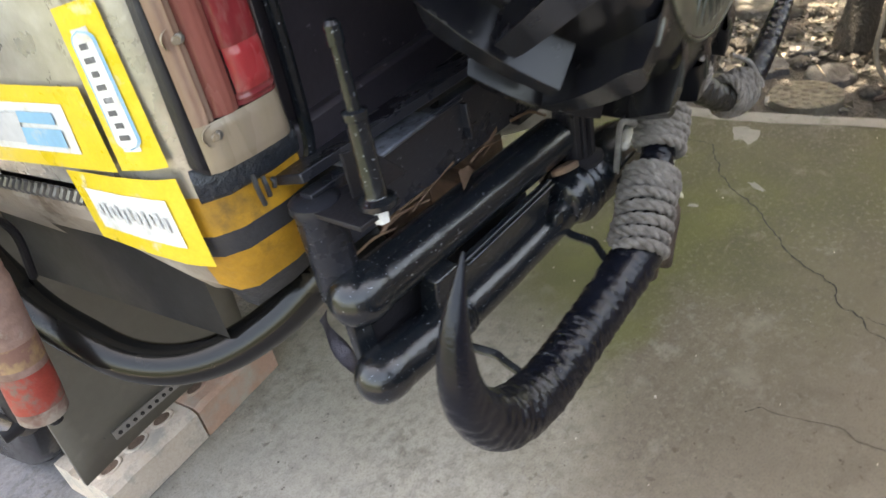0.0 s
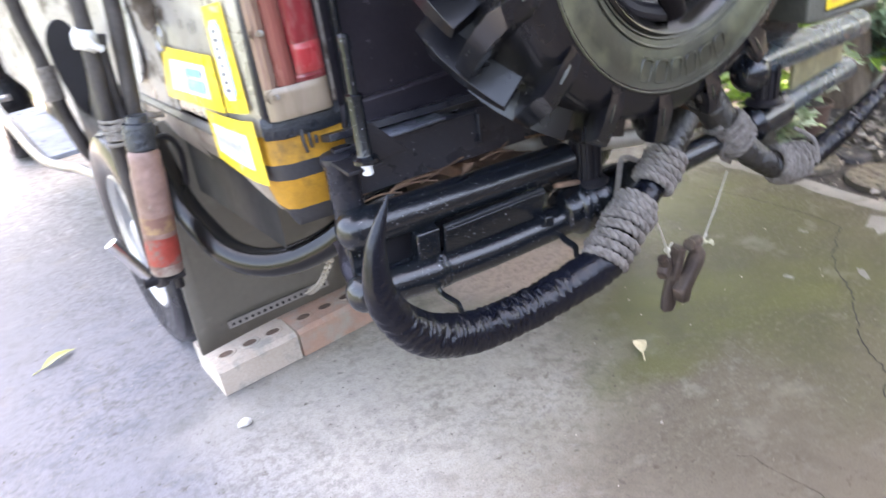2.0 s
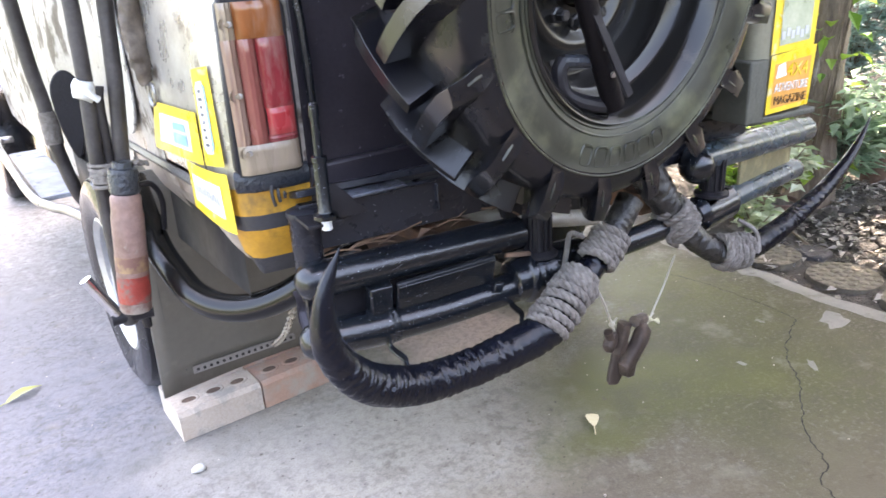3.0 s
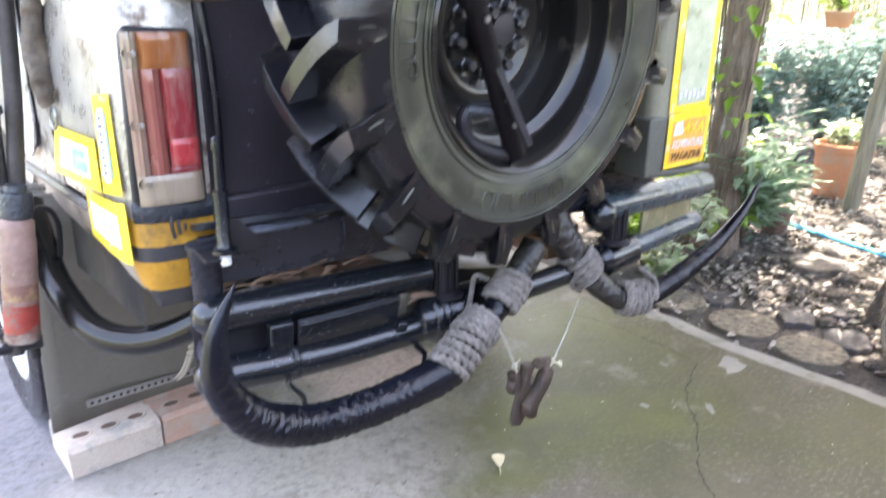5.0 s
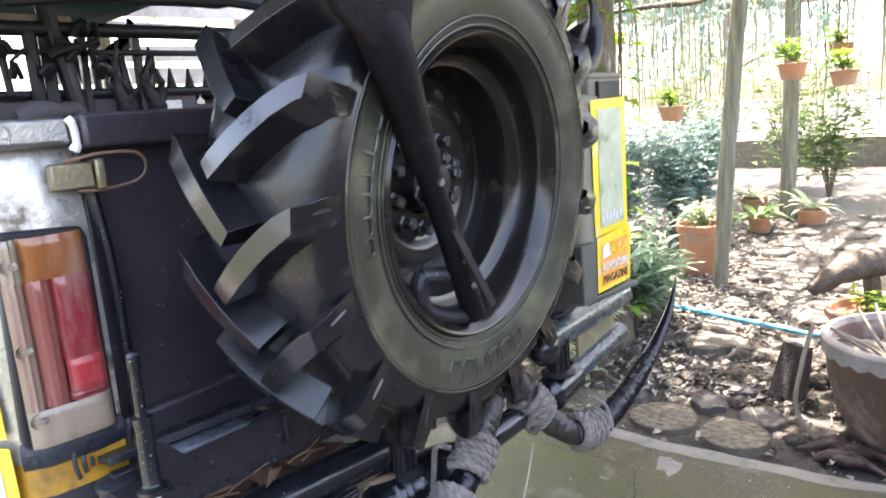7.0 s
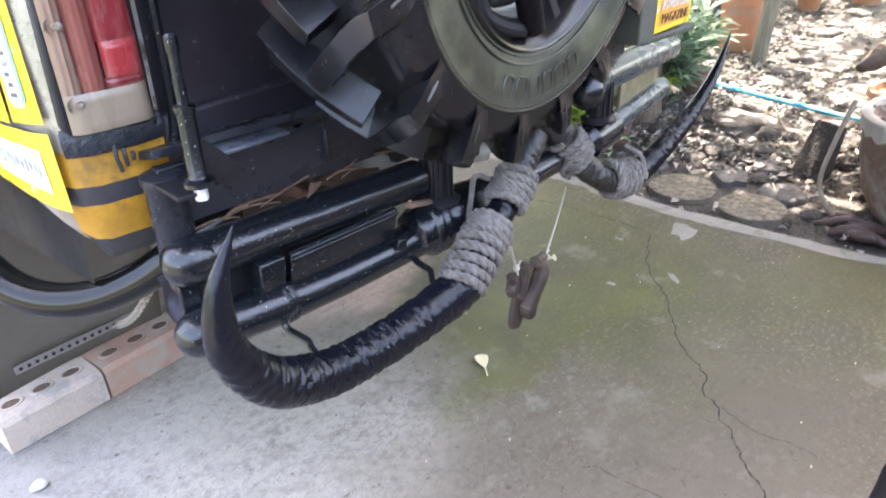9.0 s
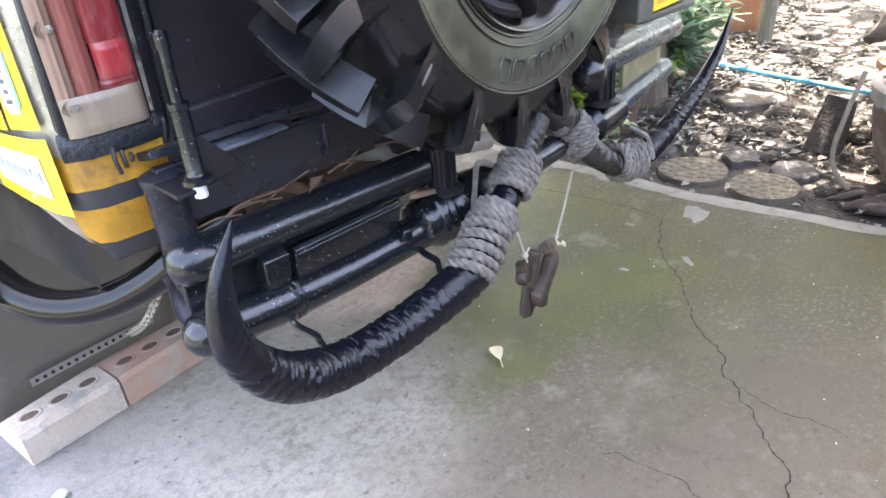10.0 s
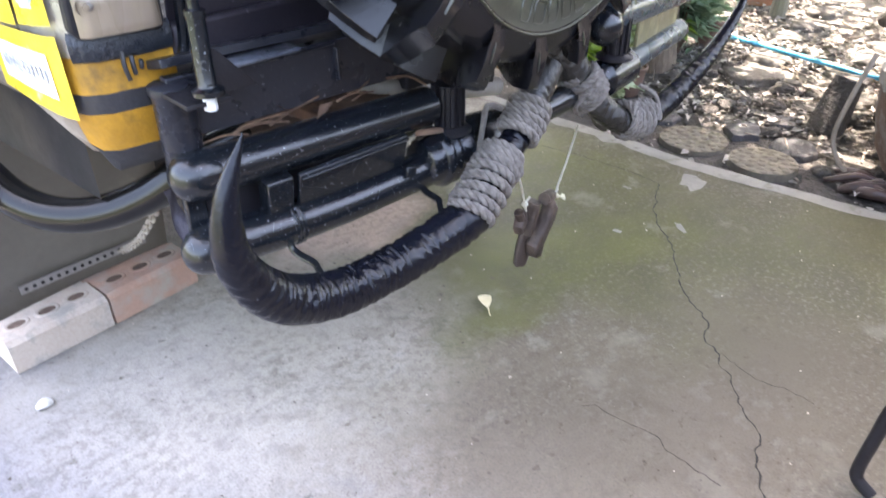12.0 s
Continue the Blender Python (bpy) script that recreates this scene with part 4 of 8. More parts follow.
# bumper: left wing, sleeves, centre tube, right wing
bumper = part("bumper_tube", Geo().tube([(-0.520, 0.0, 0.706), (-0.45, 0.0, 0.705), (-0.20, 0.0, 0.700), (-0.105, 0.0, 0.697)], 0.0330, 28), M_black, truck, "gloss black bumper tube with rounded end")


def bpart(name, g, mt=M_black, label="", bevel=0.0):
    return part(name, g, mt, bumper, label, bevel=bevel)


LW = Matrix.Translation((-0.530, 0.0, 0.707)) @ Matrix.Rotation(radians(-90), 4, "Y")
dome = [(0.0325, -0.030), (0.0355, -0.022), (0.0362, -0.008), (0.0350, 0.006), (0.0300, 0.018), (0.0215, 0.0275), (0.0108, 0.0325), (0.0004, 0.034)]
bpart("end_cap", Geo().lathe(dome, LW, 28))
bpart("end_cap", Geo().lathe([(r * 0.98, h * 0.98) for r, h in dome], Matrix.Translation((-0.541, -0.015, 0.600)) @ Matrix.Rotation(radians(-90), 4, "Y"), 28))
bpart("lower_tube", Geo().tube([(-0.535, -0.015, 0.600), (-0.42, -0.016, 0.592), (-0.30, -0.016, 0.588), (-0.12, -0.016, 0.592)], [0.034, 0.0340, 0.0325, 0.0325], 26))
g = Geo()
for k in range(3):
    ring = [(-0.408 + 0.006 * k + 0.004 * noise.noise(Vector((a * 2, k, 3))), -0.016 + 0.0335 * math.cos(a), 0.592 + 0.0335 * math.sin(a)) for a in [2 * math.pi * j / 40 for j in range(41)]]
    g.tube(ring, [0.0026 + 0.0012 * noise.noise(Vector((j * 0.8, k, 1))) for j in range(41)], 7, cap=False)
bpart("weld_bead", g)
bpart("gusset_plate", Geo().box((-0.291, -0.034, 0.652), (0.206, 0.010, 0.060), (14, -0.8, 0)), bevel=0.002)
bpart("gusset_lip", Geo().box((-0.291, -0.046, 0.674), (0.204, 0.008, 0.005), (14, -0.8, 0)), bevel=0.002)
bpart("block", Geo().box((-0.422, -0.020, 0.648), (0.044, 0.030, 0.066), (10, 0, 0)), bevel=0.004)
bpart("back_plate", Geo().box((-0.35, 0.02, 0.655), (0.36, 0.01, 0.09)), M_blackmatt)
bpart("link_bar", Geo().box((-0.532, 0.012, 0.655), (0.030, 0.014, 0.09)), bevel=0.003)
g = Geo()
g.box((-0.186, -0.046, 0.616), (0.020, 0.010, 0.020), (0, 12, 0))
bpart("notch_plate", g, bevel=0.003)
g = Geo()
g.lathe([(0.0003, 0.006), (0.020, 0.006), (0.024, 0.003), (0.024, -0.003), (0.0003, -0.004)], pose(-0.128, -0.030, 0.664, -20, 10, 0) @ Matrix.Diagonal((1.2, 0.7, 1, 1)), 16)
bpart("rusty_latch", g, M_rust, "small rusty flange")
g = Geo()
sleeve = [(-0.168, 0.032), (-0.163, 0.040), (-0.152, 0.0445), (-0.142, 0.0455), (-0.139, 0.051), (-0.133, 0.054), (-0.127, 0.053), (-0.125, 0.047), (-0.122, 0.049), (-0.117, 0.053), (-0.111, 0.053), (-0.107, 0.049), (-0.103, 0.051),
          (-0.070, 0.0535), (-0.030, 0.053), (0.005, 0.049), (0.030, 0.042), (0.050, 0.031)]
g.tube([(x * 1.1 + 0.042, -0.017, 0.606) for x, _ in sleeve], [r for _, r in sleeve], 32)
g.box((-0.020, -0.0685, 0.622), (0.075, 0.006, 0.005), (0, -3, 0))
g.box((-0.015, -0.0705, 0.606), (0.060, 0.005, 0.004), (0, -3, 0))
bpart("sleeve", g, label="swollen black pipe sleeve")


def finned_stub(x, y, z0, z1, r):
    g = Geo()
    g.tube([(x, y, z0), (x, y, z1)], r * 0.82, 16)
    g.lathe([(r * 1.45, 0), (r * 1.45, 0.006), (r, 0.012)], Matrix.Translation((x, y, z0)), 18)
    stub = bpart("finned_stub", g, M_blackmatt, label="ribbed black stub")
    for k in range(12):
        a = 2 * math.pi * k / 12
        part("fin", Geo().box((x + r * 0.85 * math.cos(a), y + r * 0.85 * math.sin(a), (z0 + z1) / 2 + 0.006), (r * 0.4, r * 0.16, z1 - z0 - 0.016), (0, 0, math.degrees(a))), M_blackmatt, truck)
    return stub


finned_stub(-0.070, -0.014, 0.648, 0.732, 0.029)
bpart("centre_tube", Geo().tube([(0.02, -0.014, 0.607), (0.20, -0.018, 0.620), (0.40, -0.006, 0.630)], 0.027, 22))
bpart("right_sleeve", Geo().tube([(0.375, -0.010, 0.628), (0.388, -0.008, 0.629), (0.392, -0.008, 0.629), (0.50, 0.010, 0.633), (0.503, 0.010, 0.633), (0.52, 0.014, 0.634)],
                                 [0.028, 0.034, 0.041, 0.043, 0.035, 0.030], 24))
finned_stub(0.424, -0.014, 0.672, 0.762, 0.027)
M_blue = shade("blue_black_paint", (0.035, 0.050, 0.062), 0.28, scale=12, fine=120, bump=0.25, dist=0.0015, coat=0.15, spec=0.5, stain=(0.09, 0.11, 0.12), stain_at=(0.58, 0.75), stain_scale=14)
bpart("right_upper_tube", Geo().tube([(0.36, -0.018, 0.766), (0.46, 0.0, 0.762), (0.68, 0.045, 0.749), (0.885, 0.088, 0.737)], 0.034, 24), M_blue, "worn blue-black tube")
bpart("end_cap", Geo().ball((0.362, -0.020, 0.752), 0.041, squash=(0.9, 1, 1)))
bpart("right_lower_tube", Geo().tube([(0.51, 0.012, 0.634), (0.68, 0.045, 0.636), (0.850, 0.080, 0.636)], 0.027, 22), M_blue, "worn blue-black tube")
bpart("right_lower_cap", Geo().ball((0.850, 0.080, 0.636), 0.0275))
M_tan = shade("tan_plate", (0.20, 0.18, 0.10), 0.4, metal=0.3, scale=16, fine=80, bump=0.3, stain=(0.42, 0.36, 0.20), stain_at=(0.5, 0.7), stain_scale=14)
bpart("tan_plate", Geo().box((0.690, 0.050, 0.692), (0.27, 0.008, 0.10), (0, 2, 12)), M_tan, "tarnished tan metal plate", 0.002)
for pts in ([(-0.150, -0.028, 0.574), (-0.152, -0.045, 0.566), (-0.160, -0.085, 0.568), (-0.170, -0.100, 0.566), (-0.182, -0.118, 0.560)],
            [(-0.416, -0.028, 0.562), (-0.414, -0.042, 0.553), (-0.409, -0.080, 0.551), (-0.414, -0.098, 0.550), (-0.420, -0.125, 0.548)]):
    bpart("rope_hook", Geo().tube(smooth_path(pts, 5), 0.0062, 8, flat=0.6))

# twigs and leaf scraps caught behind the bumper tube
tw = Geo()
rt2 = random.Random(31)
for k in range(9):
    x, y = rt2.uniform(-0.47, -0.13), rt2.uniform(0.020, 0.042)
    a, ln = rt2.uniform(-0.5, 0.5), rt2.uniform(0.03, 0.09)
    z = 0.736 + 0.003 * (k % 4)
    tw.tube(smooth_path([(x - ln / 2, y, z - ln * 0.25 * a), (x, y + 0.006 * a, z + 0.005), (x + ln / 2, y, z + ln * 0.5 * a)], 3), rt2.uniform(0.0014, 0.0034), 6)
for k in range(4):
    x, a = rt2.uniform(-0.46, -0.14), rt2.uniform(0, 6.28)
    tw.leaf((x, rt2.uniform(0.015, 0.035), 0.744), (math.cos(a), 0.3 * math.sin(a), rt2.uniform(-0.1, 0.5)), rt2.uniform(0.03, 0.06), rt2.uniform(0.012, 0.024))
tagged(part("dry_twigs", tw, M_rust, smooth=60), "brown twigs and leaf scraps caught behind the bumper", "twigs", kind="stuff")

# chassis ends, exhaust and old leaf springs behind the bumper
g = Geo()
g.tube(smooth_path([(-0.16, 0.45, 0.70), (-0.13, 0.16, 0.705), (-0.09, 0.105, 0.700), (0.03, 0.10, 0.668), (0.178, 0.10, 0.640)], 6), 0.019, 16)
M_exhaust = shade("pale_scaled_steel", (0.46, 0.43, 0.37), 0.45, metal=0.3, scale=20, fine=80, bump=0.4, dark=(0.22, 0.18, 0.14), amount=0.9, stain=(0.16, 0.10, 0.06), stain_at=(0.58, 0.72), stain_scale=18)
part("exhaust_pipe", g, M_exhaust, truck, "pale scaled exhaust pipe")
for x0 in (-0.40, -0.22, 0.3):
    g = Geo()
    g.box((x0, 0.5, 0.66), (0.06, 0.9, 0.05))
    g.box((x0 + 0.05, 0.14, 0.68), (0.10, 0.12, 0.03), (0, 0, 12))
    part("chassis_end", g, M_rust, truck, "rusty brown chassis end", bevel=0.004)
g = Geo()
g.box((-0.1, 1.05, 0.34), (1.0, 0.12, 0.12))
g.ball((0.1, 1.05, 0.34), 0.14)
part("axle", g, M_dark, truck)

# nerf tube from the bumper round to the wheel
g = Geo()
g.tube(smooth_path([(-0.400, 0.085, 0.700), (-0.459, 0.128, 0.670), (-0.530, 0.175, 0.616), (-0.595, 0.223, 0.586), (-0.648, 0.272, 0.582), (-0.686, 0.327, 0.598), (-0.708, 0.386, 0.631), (-0.725, 0.448, 0.671), (-0.732, 0.511, 0.723), (-0.738, 0.580, 0.80)], 7),
       0.029, 16)
part("guard_tube", g, M_rimblack, truck, "bent gloss black guard tube")

# mud flap board with perforated strip and chain
g = Geo()
g.grid(lambda u, v: (-0.776 + 0.42 * u + 0.02 * v, 0.700 + 0.012 * math.sin(3 * u) - 0.055 * v, 0.180 + 0.62 * v + 0.04 * u * (1 - v)), 12, 8)
me = g.mesh("mud_flap", 60)
flap = part("mud_flap", me, M_flap, truck, "olive grey board mud flap")
md = flap.modifiers.new("thick", "SOLIDIFY")
md.thickness = 0.012
g = Geo()
g.tube(smooth_path([(-0.728, 0.645, 0.78), (-0.732, 0.662, 0.55), (-0.736, 0.682, 0.33), (-0.728, 0.690, 0.262), (-0.705, 0.692, 0.243)], 8), 0.004, 6)
part("flap_seam", g, M_stripe, flap)
strip = Geo()
strip.box((-0.549, 0.684, 0.247), (0.286, 0.003, 0.021), (0, -1.5, 3.0))
st = part("perforated_strip", strip, M_steel, flap, "perforated galvanised strip")
# dark discs paint the shade of the strip's holes
for k in range(16):
    g = Geo()
    t = -0.13 + 0.26 * k / 15
    g.lathe([(0.0042, 0.0), (0.0042, 0.002), (0.0003, 0.002)], pose(-0.549 + t, 0.6815 + 0.052 * t, 0.247 + t * 0.026, 90), 8)
    part("hole", g, M_dark, st)
chain = Geo()
ca, cb = Vector((-0.47, 0.674, 0.252)), Vector((-0.512, 0.215, 0.575))
for k in range(26):
    p = ca.lerp(cb, k / 25) - Vector((0, 0, 0.02 * math.sin(math.pi * k / 25)))
    d = (cb - ca).normalized()
    m = Matrix.Translation(p) @ d.to_track_quat("Z", "Y").to_matrix().to_4x4() @ Matrix.Rotation(radians(90 * (k % 2)), 4, "Z")
    ring = [m @ Vector((0.0075 * math.cos(a), 0, 0.0145 * math.sin(a))) for a in [2 * math.pi * j / 10 for j in range(11)]]
    chain.tube(ring, 0.0026, 6, cap=False)
tagged(part("chain", chain, M_exhaust, truck, "thin steel chain holding the flap"), kind="stuff")
g = Geo()
g.grid(lambda u, v: (-0.558 + 0.022 * u + 0.016 * v + 0.004 * math.sin(9 * v + 3 * u), 0.048 + 0.008 * math.sin(6 * v) + 0.01 * u, 0.675 - 0.125 * v - 0.012 * math.sin(7 * u) * v), 6, 12)
part("torn_liner", g, shade("dusty_grey_cloth", (0.15, 0.14, 0.165), 0.8, scale=40, fine=150, bump=0.6), truck, "torn grey liner hanging by the bumper")


# wheels on the ground
def road_wheel(name, x, y, r, side, spokes=True):
    w = part(name, Geo().tube([(x - 0.06, y, r), (x + 0.06, y, r)], r * 0.5, 20), M_dark, truck)
    prof = [(r * 0.60, -0.088), (r * 0.70, -0.102), (r * 0.86, -0.108), (r * 0.955, -0.094), (r * 0.992, -0.07), (r, -0.03), (r, 0.03), (r * 0.992, 0.07), (r * 0.955, 0.094), (r * 0.86, 0.108), (r * 0.70, 0.102), (r * 0.60, 0.088)]
    m = pose(x, y, r, 0, 90, 7.5)
    part("tyre", Geo().lathe(prof, m, 48), M_rubber, w, "black road tyre")
    g = Geo()
    s = -1 if side < 0 else 1
    g.lathe([(r * 0.62, s * 0.092), (r * 0.60, s * 0.095), (r * 0.55, s * 0.080), (r * 0.53, s * 0.03), (r * 0.53, -s * 0.08)], m, 40)
    for k in range(5):
        a = 2 * math.pi * k / 5
        q = m @ Matrix.Rotation(a, 4, "Z")
        g.prism([(r * 0.10, -r * 0.13), (r * 0.55, -r * 0.07), (r * 0.55, r * 0.07), (r * 0.10, r * 0.13)], 0.02, q @ Matrix.Translation((0, 0, s * 0.06 - 0.01)))
    g.lathe([(r * 0.2, s * 0.04), (r * 0.2, s * 0.08), (r * 0.16, s * 0.09), (0.001, s * 0.09)], m, 24)
    part("alloy_rim", g, M_alloy, w, "five-spoke alloy rim")
    return w


road_wheel("rear_wheel", -0.725, 1.185, 0.345, -1)
road_wheel("rear_wheel", 0.75, 1.25, 0.345, 1)
road_wheel("front_wheel", -1.16, 4.1, 0.36, -1)
road_wheel("front_wheel", 0.42, 4.2, 0.345, 1)
for yc, x0 in ((4.1, -1.14),):
    g = Geo()
    g.grid(lambda u, v: (x0 - 0.02 - 0.05 * v + 0.02 * math.sin(math.pi * v), yc - 0.46 * math.cos(math.pi * (0.08 + 0.84 * u)), 0.47 + 0.40 * math.sin(math.pi * (0.08 + 0.84 * u)) - 0.03 * v * v), 24, 5)
    a = part("wheel_arch", g, M_blackmatt, truck, "black flared wheel arch", smooth=60)
    md = a.modifiers.new("thick", "SOLIDIFY")
    md.thickness = 0.006

# side cage tubes, lashed with cord, and the foot step
CAGE = [([(-0.815, 0.45, 0.52), (-0.803, 0.45, 0.86), (-0.786, 0.45, 1.09), (-0.76, 0.46, 1.62)], 0.015),
        ([(-0.765, 0.48, 0.70), (-0.758, 0.45, 0.86), (-0.731, 0.45, 1.09), (-0.69, 0.46, 1.62)], 0.0155),
        ([(-0.782, 0.46, 0.84), (-0.776, 0.46, 0.98), (-0.770, 0.46, 1.02)], 0.012),
        ([(-0.80, 1.56, 0.48), (-0.852, 1.50, 0.57), (-0.880, 1.494, 0.74), (-0.884, 1.494, 0.88), (-0.897, 1.496, 1.047), (-0.91, 1.5, 1.62)], 0.022),
        ([(-0.735, 0.46, 1.62), (-0.86, 1.3, 1.64), (-1.0, 2.4, 1.62)], 0.018)]
M_cage = shade("dusty_cage_paint", (0.040, 0.034, 0.034), 0.5, scale=14, fine=120, bump=0.3, light=(0.085, 0.075, 0.072), dark=(0.018, 0.015, 0.015), amount=1.0, spec=0.35)
cage = None
for pts, r in CAGE:
    ob = part("side_cage" if cage is None else "cage_tube", Geo().tube(smooth_path(pts, 6), r, 12), M_cage, truck if cage is None else cage, "black steel side cage tube")
    cage = cage or ob
for z0, x, y, r, k, cr, rag in ((0.822, -0.785, 0.45, 0.030, 9, 0.0036, 0.005), (0.745, -0.881, 1.494, 0.021, 18, 0.0035, 0.001)):
    g = Geo()
    g.tube([(x + (r + 0.004 + rag * noise.noise(Vector((i * 0.31, z0, 2)))) * math.cos(0.5 * i), y + (r + 0.004) * math.sin(0.5 * i), z0 + 0.0058 * i / 12.57 + 1.6 * rag * noise.noise(Vector((i * 0.17, z0, 7)))) for i in range(int(k * 12.57))], cr, 6)
    part("cord_wrap", g, M_rope, cage, "grey cord wrapped round the tube")
g = Geo()
g.tube([(-0.800, 0.44, 1.000), (-0.797, 0.44, 1.008), (-0.795, 0.44, 1.028), (-0.792, 0.44, 1.036)], [0.017, 0.0215, 0.0205, 0.016], 12)
g.tube(smooth_path([(-0.797, 0.422, 1.015), (-0.785, 0.415, 1.01), (-0.775, 0.418, 0.998)], 4), 0.006, 7)
g.v = [tuple(Vector(p) + Vector((1, 1, 1)) * 0.004 * noise.noise(Vector(p) * 60)) for p in g.v]
part("cloth_wrap", g, M_stickerwhite, cage, "dirty white cloth tied round the tube", smooth=60)
g = Geo()
g.tube(smooth_path([(-0.80, 0.425, 0.862), (-0.775, 0.405, 0.866), (-0.745, 0.40, 0.874), (-0.715, 0.415, 0.866)], 5), [0.006 + 0.004 * math.sin(0.9 * i) ** 2 for i in range(16)], 8, flat=0.6)
part("rag", g, M_rope, cage, "twisted pale rag tied round the tubes", smooth=60)
g = Geo()
g.tube(smooth_path([(-0.765, 0.43, 0.80), (-0.74, 0.41, 0.825), (-0.715, 0.42, 0.82), (-0.70, 0.44, 0.78), (-0.705, 0.46, 0.71)], 5), 0.006, 8)
part("bent_wire", g, M_blackmatt, cage)
g = Geo()
g.tube([(-0.878, 0.45, 0.640), (-0.835, 0.45, 0.548)], 0.0125, 14)
part("foot_peg", g, M_chrome, cage, "chromed foot peg")
g = Geo()
g.tube([(-0.848, 0.45, 0.538), (-0.765, 0.45, 0.537)], 0.0145, 14)
g.box((-0.79, 0.45, 0.56), (0.05, 0.03, 0.008))
g.tube([(-0.782, 0.455, 0.50), (-0.778, 0.455, 0.82)], 0.010, 10)
part("peg_bracket", g, M_blackmatt, cage, bevel=0.001)
step = Geo()
step.tube(smooth_path([(-0.84, 1.55, 0.46), (-0.90, 1.80, 0.44), (-0.95, 1.88, 0.445), (-1.01, 2.05, 0.45), (-1.08, 2.55, 0.45), (-1.19, 3.5, 0.45), (-1.12, 3.6, 0.45)], 7), 0.019, 14)
part("side_step", step, M_steel, truck, "scuffed chromed tube step")
g = Geo()
g.box((-0.985, 2.62, 0.435), (0.15, 1.1, 0.02), (0, 0, 7.2))
part("step_plate", g, shade("pale_worn_plate", (0.36, 0.40, 0.44), 0.5, scale=9, fine=80, bump=0.4, dark=(0.10, 0.10, 0.11), light=(0.52, 0.56, 0.60), amount=1.0, stain=(0.06, 0.05, 0.05), stain_at=(0.56, 0.66), stain_scale=12), truck, "pale worn step plate", bevel=0.004)
part("underbody", Geo().box((-0.66, 2.35, 0.50), (0.30, 2.3, 0.40), (0, 0, 7.2)), M_dark, truck, bevel=0.02)

M_plate = shade("smeared_aluminium", (0.60, 0.60, 0.61), 0.36, metal=0.4, scale=16, fine=90, bump=0.3, dark=(0.2, 0.2, 0.21), amount=0.9, stain=(0.08, 0.08, 0.085), stain_at=(0.6, 0.66), stain_scale=18)
# round-ended polished plate and bunch of charms on the flank
g = Geo()
poly = [(0.10 * math.cos(a), 0.13 * math.sin(a)) for a in [math.pi * k / 16 + math.pi for k in range(17)]] + [(0.10, 0.30), (-0.10, 0.30)]
g.prism(poly, 0.006, Matrix(((-0.13, 0, -1, -0.712), (1, 0, -0.13, 0.64), (0, 1, 0, 1.02), (0, 0, 0, 1))))
part("polished_plate", g, M_plate, truck, "round-ended polished metal plate", bevel=0.002)
charm = Geo()
cp = smooth_path([(-0.682, 0.405, 1.02), (-0.688, 0.40, 1.07), (-0.690, 0.41, 1.13), (-0.684, 0.40, 1.20), (-0.680, 0.405, 1.27)], 10)
charm.tube(cp, [0.006 + 0.020 * math.sin(math.pi * min(1, 0.1 + i / 44)) for i in range(41)], 12, flat=0.7)
charm.v = [tuple(Vector(p) + Vector((1, 1, 1)) * 0.012 * noise.noise(Vector(p) * 48)) for p in charm.v]
M_root = shade("grey_brown_root", (0.12, 0.09, 0.07), 0.7, scale=24, fine=90, bump=0.6, dark=(0.035, 0.026, 0.02), light=(0.26, 0.21, 0.17), amount=1.0)
part("root_charm", charm, M_root, truck, "knotted grey-brown root ornament", smooth=70)
for dy, dz in ((0, 0), (0.02, -0.005)):
    g = Geo()
    m = pose(-0.680, 0.40 + dy, 1.0 + dz, 0, 90, 20)
    g.tube([m @ Vector((0.022 * math.cos(a), 0.012 * math.sin(a), 0)) for a in [2 * math.pi * j / 14 for j in range(15)]], 0.0025, 6, cap=False)
    part("ring", g, M_steel, truck)
g = Geo()
g.prism([(0.034 * math.cos(a) * (1 if math.sin(a) > 0 else 1 - 0.35 * math.sin(a) ** 2) - 0.822 + 0.004 * math.sin(a), (0.055 if math.sin(a) > 0 else 0.165) * math.sin(a) + 0.965) for a in [2 * math.pi * k / 28 for k in range(28)]], 0.014,
        Matrix(((1, 0, 0, 0), (0, 0, 1, 0.9), (0, 1, 0, 0), (0, 0, 0, 1))))
g.box((-0.765, 0.91, 0.96), (0.07, 0.012, 0.02))
part("dark_paddle", g, M_blackmatt, truck, "dark oval paddle bracketed to the body side", bevel=0.003)

# load bed: head rack with hooks and straps, dark seats, green hood
rack = part("head_rack", Geo().tube([(-0.66, 1.0, 1.555), (0.70, 1.0, 1.555)], 0.018, 12), M_blackmatt, truck, "black rack of tubes behind the cab")
for pts, r in (([(-0.66, 1.0, 1.50), (0.30, 1.0, 1.50)], 0.008), ([(-0.66, 1.02, 1.40), (0.70, 1.02, 1.40)], 0.012), ([(-0.24, 1.0, 1.28), (-0.24, 1.0, 1.56)], 0.016),
               ([(-0.14, 1.0, 1.28), (-0.20, 1.0, 1.64)], 0.022), ([(-0.05, 1.1, 1.28), (-0.15, 1.1, 1.64)], 0.010), ([(-0.42, 1.0, 1.40), (-0.42, 1.0, 1.55)], 0.007),
               ([(-0.45, 1.0, 1.40), (-0.45, 1.0, 1.55)], 0.007), ([(-0.30, 1.0, 1.40), (-0.31, 1.0, 1.56)], 0.009), ([(0.62, 1.0, 1.28), (0.62, 1.0, 1.56)], 0.018)):
    part("rack_tube", Geo().tube(pts, r, 10), M_blackmatt, rack)
